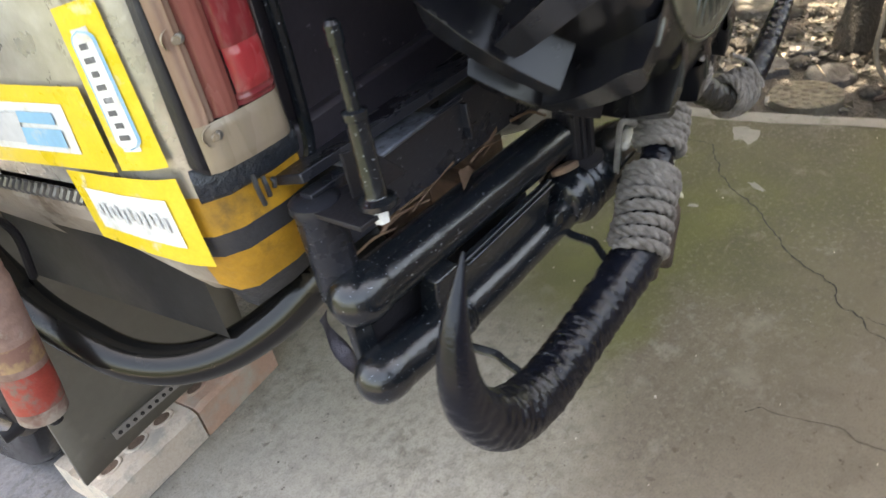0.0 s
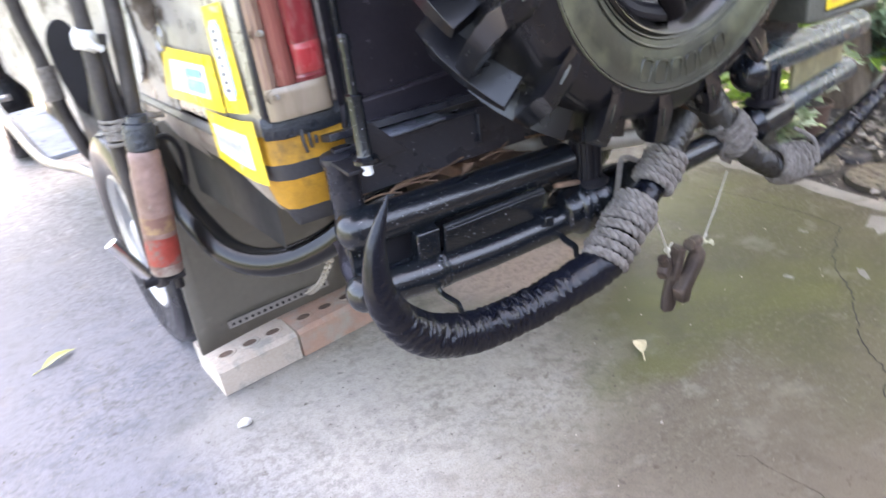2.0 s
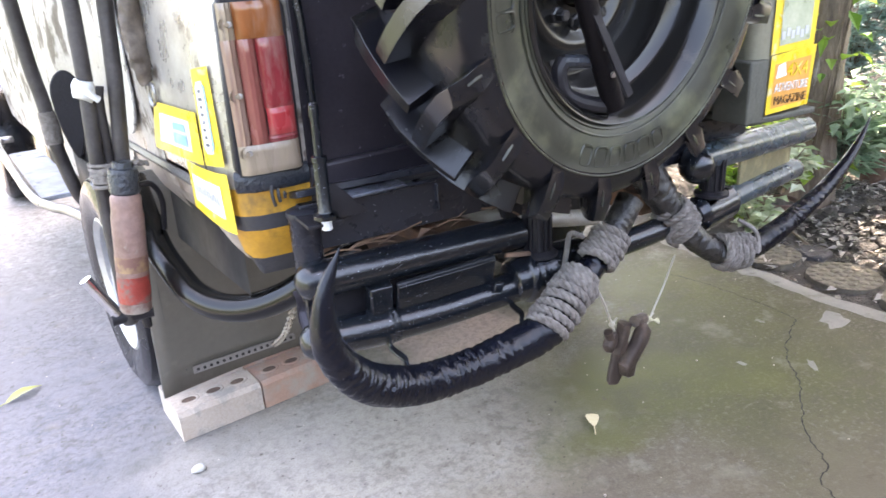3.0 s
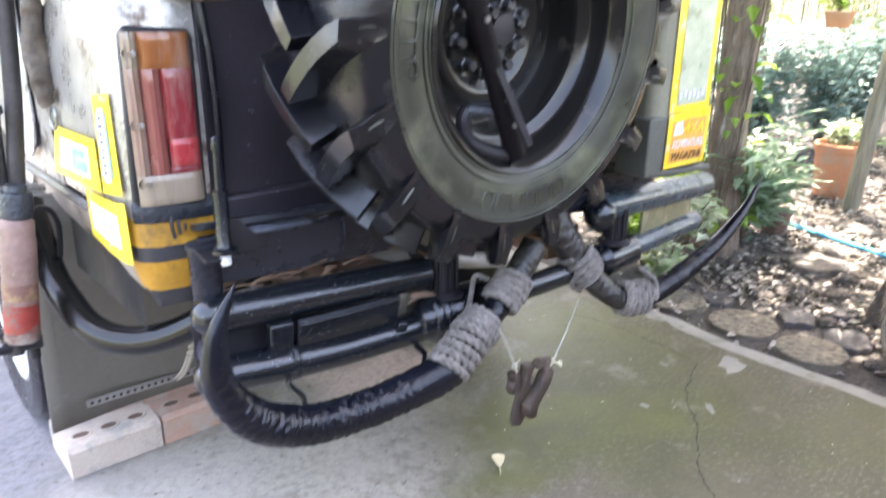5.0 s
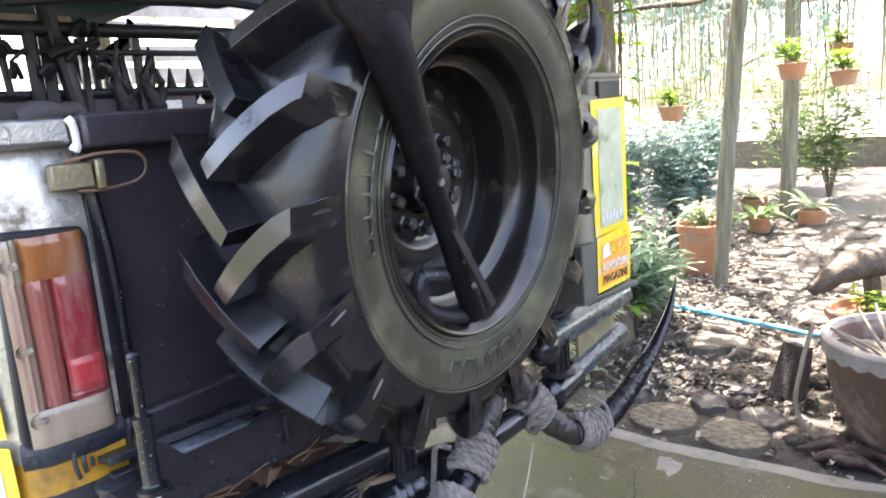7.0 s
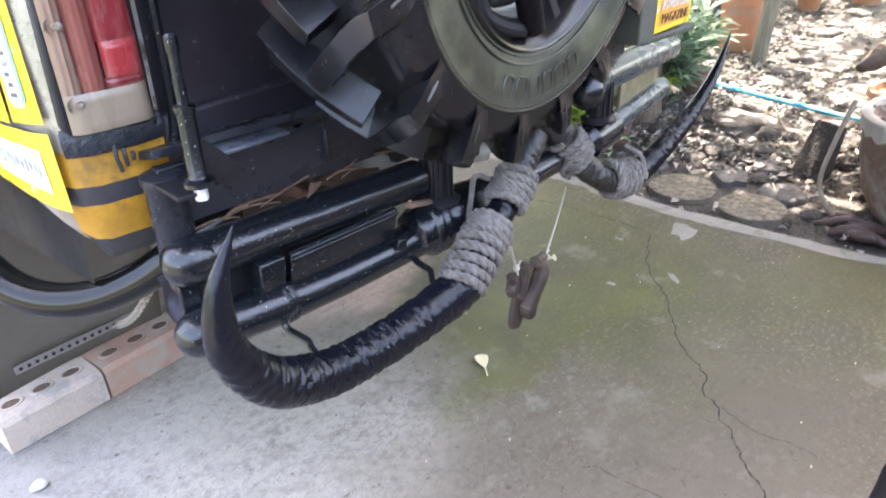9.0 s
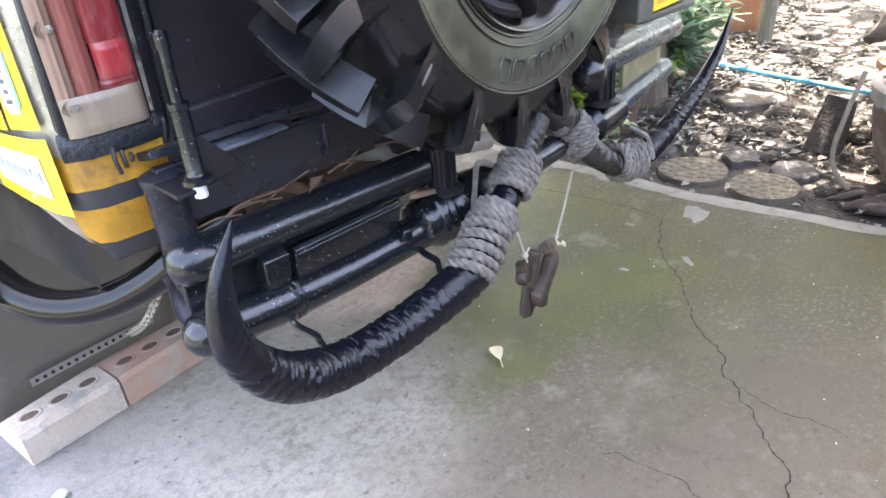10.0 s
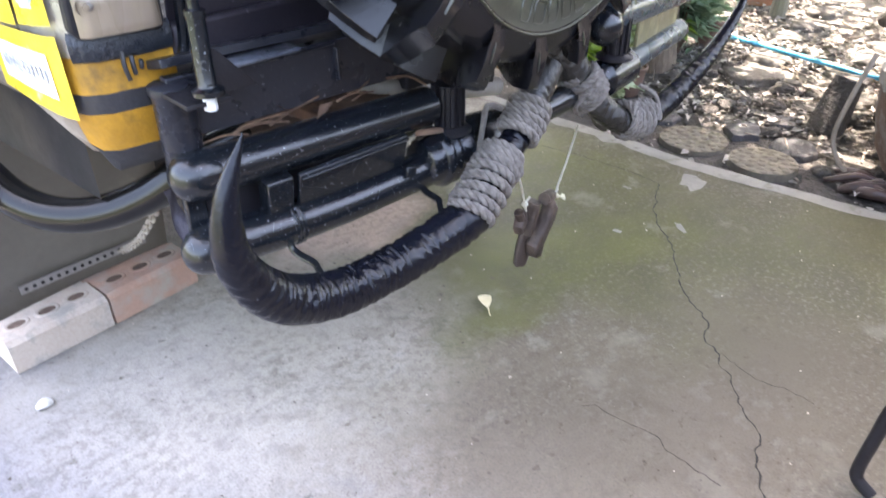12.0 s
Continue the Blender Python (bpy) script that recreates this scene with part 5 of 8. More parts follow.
for k in range(16):
    a = R.choice((-0.41, -0.29, -0.22, -0.19, -0.16, -0.11)) + R.uniform(-0.02, 0.02)
    g = Geo()
    z = R.uniform(1.41, 1.54)
    g.tube(smooth_path([(a, 0.98, z), (a + R.uniform(-0.03, 0.03), 0.96, z + 0.03), (a + R.uniform(-0.05, 0.05), 0.97, z + 0.01)], 4), R.uniform(0.004, 0.013), 8)
    part("rack_clamp", g, M_blackmatt, rack)
part("rack_beam", Geo().box((-0.30, 1.03, 1.575), (0.34, 0.03, 0.035), (0, 1, 0)), M_wood, rack, "weathered grey board", bevel=0.003)
for x0, w in ((-0.395, 0.022), (-0.205, 0.030), (-0.12, 0.018), (0.02, 0.02)):
    part("rack_upright", Geo().box((x0, 1.015, 1.43), (w, 0.02, 0.28), (0, R.uniform(-3, 3), 0)), M_blackmatt, rack, bevel=0.002)
part("bulkhead", Geo().box((-0.28, 1.045, 1.325), (0.92, 0.025, 0.13)), M_hazed, rack, "dark board across the load bed", bevel=0.003)
# rolled bundle and odds and ends piled against the rack
g = Geo()
g.tube(smooth_path([(-0.30, 0.97, 1.345), (-0.27, 0.965, 1.355), (-0.20, 0.965, 1.36), (-0.155, 0.97, 1.35)], 6), [0.012 + 0.016 * math.sin(math.pi * min(1, 0.15 + i / 20)) for i in range(19)], 14)
g.v = [tuple(Vector(p) + Vector((1, 0.3, 1)) * 0.012 * noise.noise(Vector(p) * 22)) for p in g.v]
part("canvas_roll", g, M_hazed, rack, "dark rolled canvas", smooth=60)
for x0, h0, lean in ((0.015, 1.50, 0.03), (-0.01, 1.44, -0.03), (0.075, 1.47, -0.02), (-0.06, 1.53, 0.02)):
    g = Geo()
    g.tube(smooth_path([(x0, 1.0, 1.28), (x0 + lean, 1.0, 1.36), (x0 + 0.3 * lean, 1.0, 0.5 * (1.36 + h0)), (x0 + 1.3 * lean, 1.0, h0)], 6), [0.022 * (1 - 0.9 * i / 18) + 0.006 * math.sin(i * 1.3) ** 2 for i in range(19)], 10)
    part("carved_finial", g, M_dark, rack)
part("white_box", Geo().box((0.085, 1.04, 1.345), (0.085, 0.05, 0.06)), M_stickerwhite, rack, "small white box with red print", bevel=0.003)
part("red_print", Geo().box((0.104, 1.0145, 1.332), (0.036, 0.001, 0.022)), M_redbright, rack)
g = Geo()
g.prism([(-0.70, 0.06), (-0.66, 0.10), (-0.47, -0.01), (-0.50, -0.05)], 0.03, Matrix(((1, 0, 0, 0), (0, 0, 1, 0.99), (0, 1, 0, 1.43), (0, 0, 0, 1))))
part("rack_board", g, M_hazed, rack)
for x0, w, h in ((-0.45, 0.34, 1.365), (-0.08, 0.22, 1.40), (0.32, 0.42, 1.365)):
    g = Geo()
    g.box((x0, 1.12, 1.05), (w, 0.14, (h - 1.05) * 2))
    part("seat_back", g, M_hazed, truck, "dark padded seat back", bevel=0.03, segs=4)
for pts, radii in (([(0.0, 1.1, 1.33), (-0.01, 1.1, 1.45), (-0.006, 1.1, 1.50), (0.02, 1.1, 1.53), (0.048, 1.1, 1.56), (0.052, 1.1, 1.588), (0.046, 1.1, 1.606)], [0.042, 0.036, 0.030, 0.021, 0.014, 0.012, 0.003]),
                   ([(0.0, 1.1, 1.33), (0.025, 1.1, 1.375), (0.062, 1.1, 1.402), (0.086, 1.1, 1.455), (0.093, 1.1, 1.50), (0.091, 1.1, 1.53)], [0.036, 0.034, 0.026, 0.018, 0.012, 0.002])):
    path = smooth_path([(*p, r) for p, r in zip(pts, radii)], 7)
    part("ornament_horn", Geo().tube([p[:3] for p in path], [p[3] for p in path], 12), M_horn, rack)
for k in range(4):
    g = Geo()
    g.lathe([(0.012, -0.03), (0.012, 0.0), (0.026, 0.006), (0.028, 0.022), (0.014, 0.03), (0.014, 0.038), (0.024, 0.048), (0.025, 0.060), (0.012, 0.090), (0.004, 0.128), (0.001, 0.135)], Matrix.Translation((0.145 + 0.056 * k, 1.1, 1.337)), 14)
    part("finial", g, M_dark, rack)


def hood(u, v):
    x, y = -1.05 + 1.38 * u, 0.25 + 1.78 * v
    return (x - 0.1 * v, y, 1.745 + 0.012 * noise.noise(Vector((x * 4, y * 4, 0))) - 0.03 * (2 * u - 1) ** 4)


g = Geo()
g.grid(hood, 24, 12)
hd = part("canvas_hood", g, M_green, truck, "dark green canvas hood over the load bed", smooth=60)
md = hd.modifiers.new("thick", "SOLIDIFY")
md.thickness = 0.015
hb = Geo()
for x, y in ((-0.95, 1.95), (0.26, 1.95)):
    hb.tube([(x, y, 1.25), (x, y, 1.74)], 0.014, 10)
hb.tube([(-1.05, 1.98, 1.725), (0.28, 1.98, 1.725)], 0.016, 10)
hb.tube([(0.28, 1.98, 1.725), (0.31, 0.3, 1.725)], 0.014, 10)
part("hood_frame", hb, M_blackmatt, truck)
g = Geo()
g.tube(smooth_path([(-0.30, 0.9, 1.60), (-0.16, 0.7, 1.585), (-0.08, 0.45, 1.545), (0.02, 0.3, 1.50), (0.2, 0.22, 1.44)], 6), [0.016] * 8 + [0.024] * 6 + [0.016] * 11, 10)
part("hood_strap", g, M_blackmatt, truck)

# ---- things carried on the back of the truck ----
TC = Vector((-0.040, -0.125, 1.167))
TM = Matrix.Translation(TC) @ Matrix.Rotation(radians(7.5), 4, "Z") @ Matrix.Rotation(radians(94.6), 4, "X")  # its z points out from the truck
spare = thing("spare_wheel", (TC.x, TC.y, TC.z - 0.40), "spare wheel with a chunky tractor-tread tyre and black rim", "spare wheel")
prof = [(0.214, 0.088), (0.224, 0.094), (0.236, 0.098), (0.262, 0.105), (0.285, 0.108), (0.300, 0.1085), (0.304, 0.1105), (0.309, 0.1105), (0.312, 0.1085), (0.325, 0.1075), (0.338, 0.1035), (0.349, 0.095), (0.3555, 0.082), (0.3585, 0.06), (0.360, 0.03)]
prof = prof + [(0.3605, 0.0)] + [(r, -h) for r, h in reversed(prof)]
g = Geo()
g.lathe(prof, TM, 112)
NL = 17
LUG0 = radians(182.0)  # turn of the tread round the hub


def lug(g, th0, s):
    """One tread bar, from its root on the wall over the shoulder to past the centre; s: +1 outer side, -1 truck side."""
    # (axial place, top radius, foot radius, turn, half width at the top, half width at the foot)
    rows = [(0.1085, 0.320, 0.314, 0.026, 0.0125, 0.018), (0.1115, 0.340, 0.328, 0.018, 0.0140, 0.020), (0.1120, 0.362, 0.337, 0.010, 0.0145, 0.021), (0.1080, 0.390, 0.344, 0.0, 0.0145, 0.022),
            (0.095, 0.3955, 0.350, -0.020, 0.0145, 0.022), (0.070, 0.4015, 0.354, -0.068, 0.0140, 0.0215), (0.045, 0.405, 0.357, -0.120, 0.0140, 0.021),
            (0.020, 0.407, 0.358, -0.174, 0.0135, 0.021), (-0.004, 0.408, 0.359, -0.228, 0.0130, 0.020), (-0.016, 0.4075, 0.359, -0.255, 0.0115, 0.019)]
    vs = []
    for k, (h, rt, rb, dt, wt, wb) in enumerate(rows):
        a, b = rows[max(k - 1, 0)], rows[min(k + 1, len(rows) - 1)]
        dx, dy = (b[3] - a[3]) * 0.38, b[0] - a[0]
        ln = math.hypot(dx, dy) if k > 3 else 1.0
        # across the bar: along the circle at the shoulder, square to its run on the tread
        cx, cy = (abs(dy) / ln, dx / ln) if k > 3 else (1.0, 0.0)
        for r, w in ((rb, -wb), (rt, -wt), (rt, wt), (rb, wb)):
            ang = th0 + dt + w * cx / 0.39
            hh = h + w * cy * (1 if k > 3 else 0)
            vs.append(TM @ Vector((r * math.cos(ang), -r * math.sin(ang), s * hh)))
    n = len(rows)
    fs = [(4 * i + j, 4 * i + j + 1, 4 * i + j + 5, 4 * i + j + 4) for i in range(n - 1) for j in range(3)]
    fs += [(0, 3, 2, 1), tuple(4 * (n - 1) + j for j in range(4))]
    g.add(vs, fs)


# dusty wall inside the raised ring, black beyond it
g.m = [1 if 6 <= i // 112 <= len(prof) - 9 else 0 for i in range(len(g.f))]
tyre = part("tyre", g, [M_rubberwall, M_rubber], spare, "black tyre with dusty greenish sidewall", smooth=45)
for k in range(NL):
    for s in (1, -1):
        a = 2 * math.pi * (k + (0.5 if s < 0 else 0)) / NL + LUG0
        g = Geo()
        lug(g, a, s)
        g.m = [1 if 9 <= i < 27 and i % 3 == 1 else 0 for i in range(len(g.f))]
        bar = part("tread_bar", g, [M_rubber, M_tread], tyre, smooth=30, bevel=0.003)
        if s > 0:
            ca, cb = a + 0.019, a + 0.012
            slot = Geo().tube([TM @ Vector((r * math.cos(t), -r * math.sin(t), h)) for r, t, h in ((0.334, ca, 0.1100), (0.344, ca, 0.1115), (0.362, cb, 0.1120))], [0.002, 0.0030, 0.002], 8, flat=0.6)
            part("moulded_slot", slot, M_rubberwall, bar)
for r in (0.232, 0.244, 0.308):
    g = Geo()
    g.lathe([(r + 0.002 * math.cos(a), (0.098 if r < 0.24 else 0.1015 if r < 0.3 else 0.110) + 0.002 * math.sin(a)) for a in [2 * math.pi * j / 8 for j in range(8)]], TM, 96, close=True)
    part("sidewall_ring", g, M_rubberwall, tyre)


def arc_text(text, a0, step, r, size):
    for i, ch in enumerate(text):
        if ch == " ":
            continue
        a = a0 + step * i
        m = TM @ Matrix.Rotation(a, 4, "Z") @ Matrix.Translation((0, r, 0.106)) @ Matrix.Rotation(radians(7), 4, "X")
        lettering("size_mark", ch, size, m, M_rubberwall, tyre, 0.0022)


arc_text("7.50-16", radians(-38), radians(-5.2), 0.285, 0.034)
# raised maker's marks as plain bars
for a0, cnt, st in ((160, 6, 7.6), (66, 7, 5.4)):
    for i in range(cnt):
        q = TM @ Matrix.Rotation(radians(a0 + st * i), 4, "Z") @ Matrix.Translation((0, 0.278, 0.1065))
        hw, hh = 0.0125 + 0.002 * (i % 3 == 1), 0.0165
        ring = [q @ Vector((hw * math.copysign(abs(math.cos(t)) ** 0.45, math.cos(t)), hh * math.copysign(abs(math.sin(t)) ** 0.45, math.sin(t)), 0)) for t in [2 * math.pi * k / 24 for k in range(25)]]
        part("raised_mark", Geo().tube(ring, 0.0024, 6, cap=False), M_rubberwall, tyre)

M_nut = shade("greasy_steel", (0.040, 0.040, 0.042), 0.28, metal=0.4, scale=30, fine=120, bump=0.4)
rim_prof = [(0.226, 0.090), (0.228, 0.098), (0.224, 0.103), (0.219, 0.101), (0.214, 0.092), (0.207, 0.086), (0.203, 0.070), (0.200, 0.045), (0.193, 0.036), (0.178, 0.030), (0.172, 0.015),
            (0.172, -0.020), (0.166, -0.030), (0.150, -0.034), (0.140, -0.030), (0.133, -0.018), (0.122, -0.012), (0.104, -0.014), (0.096, -0.022), (0.085, -0.024), (0.052, -0.024), (0.048, -0.03), (0.001, -0.03)]
rim = part("rim", Geo().lathe(rim_prof, TM, 80), M_rimblack, spare, "gloss black steel rim", smooth=40)
# solid discs for vents: dark paints shade, two pale ones light behind
for k in range(15):
    a = radians(88 + 24 * k)
    g = Geo()
    q = TM @ Matrix.Rotation(a, 4, "Z") @ Matrix.Translation((0.147, 0, -0.0335))
    g.lathe([(0.011, 0.0), (0.0115, 0.002), (0.009, 0.003), (0.0003, 0.0025)], q @ Matrix.Diagonal((0.7, 1.2, 1, 1)), 14)
    part("vent_hole", g, M_stickerwhite if k in (0, 1) else M_dark, rim)
for k in range(16):
    a = 2 * math.pi * k / (10 if k < 10 else 6) + 0.3
    q = TM @ Matrix.Rotation(a, 4, "Z") @ Matrix.Translation((0.076 if k < 10 else 0.040, 0, -0.024 if k < 10 else 0.002))
    g = Geo()
    g.lathe([(0.014, 0.0), (0.014, 0.004), (0.0105, 0.006), (0.0105, 0.020), (0.008, 0.023), (0.0003, 0.023)], q, 6)
    part("wheel_nut", g, M_nut, rim, smooth=20)
g = Geo()
g.lathe([(0.046, -0.03), (0.046, 0.0), (0.040, 0.006), (0.030, 0.006), (0.026, 0.018), (0.012, 0.020), (0.0003, 0.020)], TM, 24)
part("hub_carrier", g, M_blackmatt, rim, "greasy black wheel carrier")
g = Geo()
g.tube([(-0.03, -0.07, 1.17), (-0.03, 0.11, 1.17)], 0.05, 16)
g.box((-0.03, 0.085, 1.0), (0.12, 0.03, 0.6))
part("carrier_arm", g, M_blackmatt, truck, "black wheel carrier arm", bevel=0.004)

# folding shovel strapped over the tyre
shovel = thing("shovel", (-0.09, -0.2, 1.0), "short shovel with scorched rusty blade and black shaft", "shovel")
ax0, ax1 = Vector((-0.066, -0.213, 0.984)), Vector((-0.276, -0.305, 1.356))
SD = (ax1 - ax0).normalized()
SX = SD.cross(Vector((0, -1, 0))).normalized()
SN = SX.cross(SD).normalized()


def sp(u, v, w=0.0):
    """A point of the shovel: along the shaft, across it, out from the tyre."""
    return ax0 + SD * u + SX * v + SN * w


g = Geo()
half = [(0.0, 0.030), (0.03, 0.050), (0.07, 0.074), (0.13, 0.086), (0.20, 0.082), (0.30, 0.074)]


def blade(i, j):
    t = i * 5
    k = min(4, int(t))
    f = t - k
    u = half[k][0] * (1 - f) + half[k + 1][0] * f
    w = half[k][1] * (1 - f) + half[k + 1][1] * f
    c = 2 * j - 1
    return sp(0.430 + u, c * w + 0.12 * u + 0.004, 0.010 + 0.016 * (1 - c * c) * (1 - 0.5 * i) - 0.01 * i)


sgn = 1 if SN.y < 0 else -1
SN = SN * sgn
g.grid(blade, 20, 14)
def scorched():
    """Rusty steel with a sooty, burnt foot."""
    mt = shade("scorched_steel", (0.14, 0.105, 0.075), 0.8, scale=26, fine=110, bump=0.7, dist=0.005, dark=(0.03, 0.018, 0.014), light=(0.25, 0.215, 0.145), amount=1.0, stain=(0.10, 0.042, 0.02), stain_at=(0.54, 0.62), stain_scale=24, spec=0.15)
    nt = mt.node_tree
    b = nt.nodes["Principled BSDF"]
    src = b.inputs["Base Color"].links[0].from_socket
    tc, sx, nz = nt.nodes.new("ShaderNodeTexCoord"), nt.nodes.new("ShaderNodeSeparateXYZ"), nt.nodes.new("ShaderNodeTexNoise")
    nt.links.new(tc.outputs["Object"], sx.inputs[0])
    nt.links.new(tc.outputs["Object"], nz.inputs["Vector"])
    nz.inputs["Scale"].default_value, nz.inputs["Detail"].default_value = 22, 10
    ad = nt.nodes.new("ShaderNodeMath")
    ad.operation = "MULTIPLY_ADD"
    nt.links.new(nz.outputs["Fac"], ad.inputs[0])
    ad.inputs[1].default_value = 0.22
    nt.links.new(sx.outputs["Z"], ad.inputs[2])
    mr, mx = nt.nodes.new("ShaderNodeMapRange"), nt.nodes.new("ShaderNodeMix")
    mr.inputs["From Min"].default_value, mr.inputs["From Max"].default_value = 1.55, 1.61
    nt.links.new(ad.outputs[0], mr.inputs["Value"])
    mx.data_type = "RGBA"
    nt.links.new(mr.outputs[0], mx.inputs["Factor"])
    mx.inputs["A"].default_value = (0.009, 0.006, 0.007, 1)
    nt.links.new(src, mx.inputs["B"])
    nt.links.new(mx.outputs["Result"], b.inputs["Base Color"])
    return mt


M_sooty = shade("sooty_steel", (0.005, 0.004, 0.005), 0.6, scale=20, fine=120, bump=0.4, dist=0.003, spec=0.12, stain=(0.03, 0.017, 0.012), stain_at=(0.6, 0.7), stain_scale=16)
bl = part("blade", g, scorched(), shovel, "scorched rust-brown steel blade", smooth=60)
md = bl.modifiers.new("thick", "SOLIDIFY")
md.thickness = 0.003
g = Geo()
secs = [(-0.02, 0.018, 0.0), (0.02, 0.018, 0.0), (0.12, 0.0165, 0.0), (0.26, 0.017, 0.0), (0.262, 0.022, 0.0), (0.34, 0.024, 0.0), (0.42, 0.029, 0.002), (0.455, 0.030, -0.002), (0.49, 0.020, -0.012), (0.515, 0.004, -0.020)]
g.tube([sp(u, 0.12 * max(0.0, u - 0.440), w) for u, _, w in secs], [r for _, r, _ in secs], 20)
shaft = part("shaft", g, M_sooty, shovel, "black steel shaft")
g = Geo()
g.box(sp(0.14, 0, 0.017), (0.012, 0.006, 0.25), (0, math.degrees(math.atan2(SD.x, SD.z)), 0))
part("shaft_groove", g, M_blackmatt, shaft)
for u in (0.05, 0.10, 0.24, 0.29):
    part("rivet", Geo().tube([sp(u, 0, 0.012), sp(u, 0, 0.021)], 0.005, 8), M_steel, shaft)
g = Geo()
g.tube(smooth_path([(-0.150, -0.200, 1.048), (-0.160, -0.200, 1.032), (-0.152, -0.200, 1.002), (-0.128, -0.201, 0.985), (-0.088, -0.203, 0.972), (-0.050, -0.205, 0.966)], 5), 0.0125, 10)
part("grip", g, M_blackmatt, shovel, "worn black D-shaped grip")
g = Geo()
g.tube(smooth_path([(-0.154, -0.202, 1.048), (-0.115, -0.214, 1.044), (-0.080, -0.222, 1.036)], 6), 0.0105, 10)
part("grip_bar", g, M_tape, shovel, "grip bar bound with grey cord")

# jerry can with stickers
M_cradle = shade("grimy_olive", (0.05, 0.05, 0.038), 0.6, scale=14, fine=110, bump=0.5, light=(0.10, 0.10, 0.08), amount=1.0)
can = thing("jerry_can", (0.52, 0.06, 0.86), "olive drab jerry can with yellow framed stickers", "jerry can")
g = Geo()
g.box((0.510, 0.065, 1.075), (0.200, 0.33, 0.43))
part("body", g, M_can, can, bevel=0.022, segs=4)
g = Geo()
g.box((0.545, -0.075, 1.30), (0.13, 0.03, 0.06))
g.box((0.545, 0.06, 1.315), (0.02, 0.26, 0.02))
g.box((0.545, -0.070, 1.326), (0.135, 0.045, 0.014))
part("handle", g, M_can, can, bevel=0.006)
# dark block paints the shade in the handle's opening
g = Geo()
g.box((0.548, -0.093, 1.297), (0.085, 0.012, 0.036))
part("handle_gap", g, M_dark, can)
g = Geo()
g.box((0.418, -0.07, 0.915), (0.055, 0.09, 0.13))
g.box((0.52, 0.06, 0.852), (0.21, 0.34, 0.014))
part("can_cradle", g, M_cradle, can, "grimy dark olive cradle", bevel=0.004)
SY = -0.1035
g = Geo()
g.add([(0.462, SY, 0.985), (0.601, SY + 0.002, 0.993), (0.600, SY, 1.280), (0.462, SY, 1.276)], [(0, 1, 2, 3)])
s1 = part("picture_sticker", g, M_sticker, can, "yellow framed clear pocket with faded map", smooth=0)
g = Geo()
g.add([(0.484, SY - 0.0015, 1.002), (0.580, SY - 0.0015, 1.008), (0.582, SY - 0.0015, 1.258), (0.486, SY - 0.0015, 1.256)], [(0, 1, 2, 3)])
part("faded_print", g, M_picture, s1, smooth=0)
for k in range(6):
    g = Geo()
    g.box((0.533, SY - 0.002, 1.022 + 0.006 * (k % 2)), (0.010, 0.001, 0.016))
    for v in range(len(g.v)):
        x, y, z = g.v[v]
        g.v[v] = (x - 0.04 + 0.0145 * k, y, z)
    part("writing_bar", g, M_inkgrey, s1, smooth=0)
g = Geo()
g.add([(0.459, SY - 0.003, 0.862), (0.599, SY - 0.002, 0.868), (0.603, SY - 0.004, 0.996), (0.461, SY - 0.004, 0.984)], [(0, 1, 2, 3)])
s2 = part("title_sticker", g, M_sticker, can, "yellow sticker with bold lettering", smooth=0)
g = Geo()
g.add([(0.472, SY - 0.0045, 0.874), (0.588, SY - 0.0045, 0.879), (0.590, SY - 0.0045, 0.974), (0.474, SY - 0.0045, 0.966)], [(0, 1, 2, 3)])
part("orange_field", g, M_inkorange, s2, smooth=0)
TXT = Matrix.Rotation(radians(90), 4, "X")
lettering("wording", "4X4", 0.040, Matrix.Translation((0.546, SY - 0.006, 0.949)) @ TXT, M_sticker, s2, 0.0006, 1.0)
lettering("wording", "ADVENTURE", 0.026, Matrix.Translation((0.531, SY - 0.006, 0.916)) @ TXT, M_stickerwhite, s2, 0.0006, 0.72)
lettering("wording", "MAGAZINE", 0.026, Matrix.Translation((0.531, SY - 0.006, 0.889)) @ TXT, M_brownink, s2, 0.0006, 0.80)
g = Geo()
g.prism([(0.480, 0.936), (0.512, 0.940), (0.505, 0.968), (0.483, 0.962)], 0.001, Matrix(((1, 0, 0, 0), (0, 0, -1, SY - 0.0047), (0, 1, 0, 0), (0, 0, 0, 1))))
part("badge", g, M_stickerwhite, s2, smooth=0)


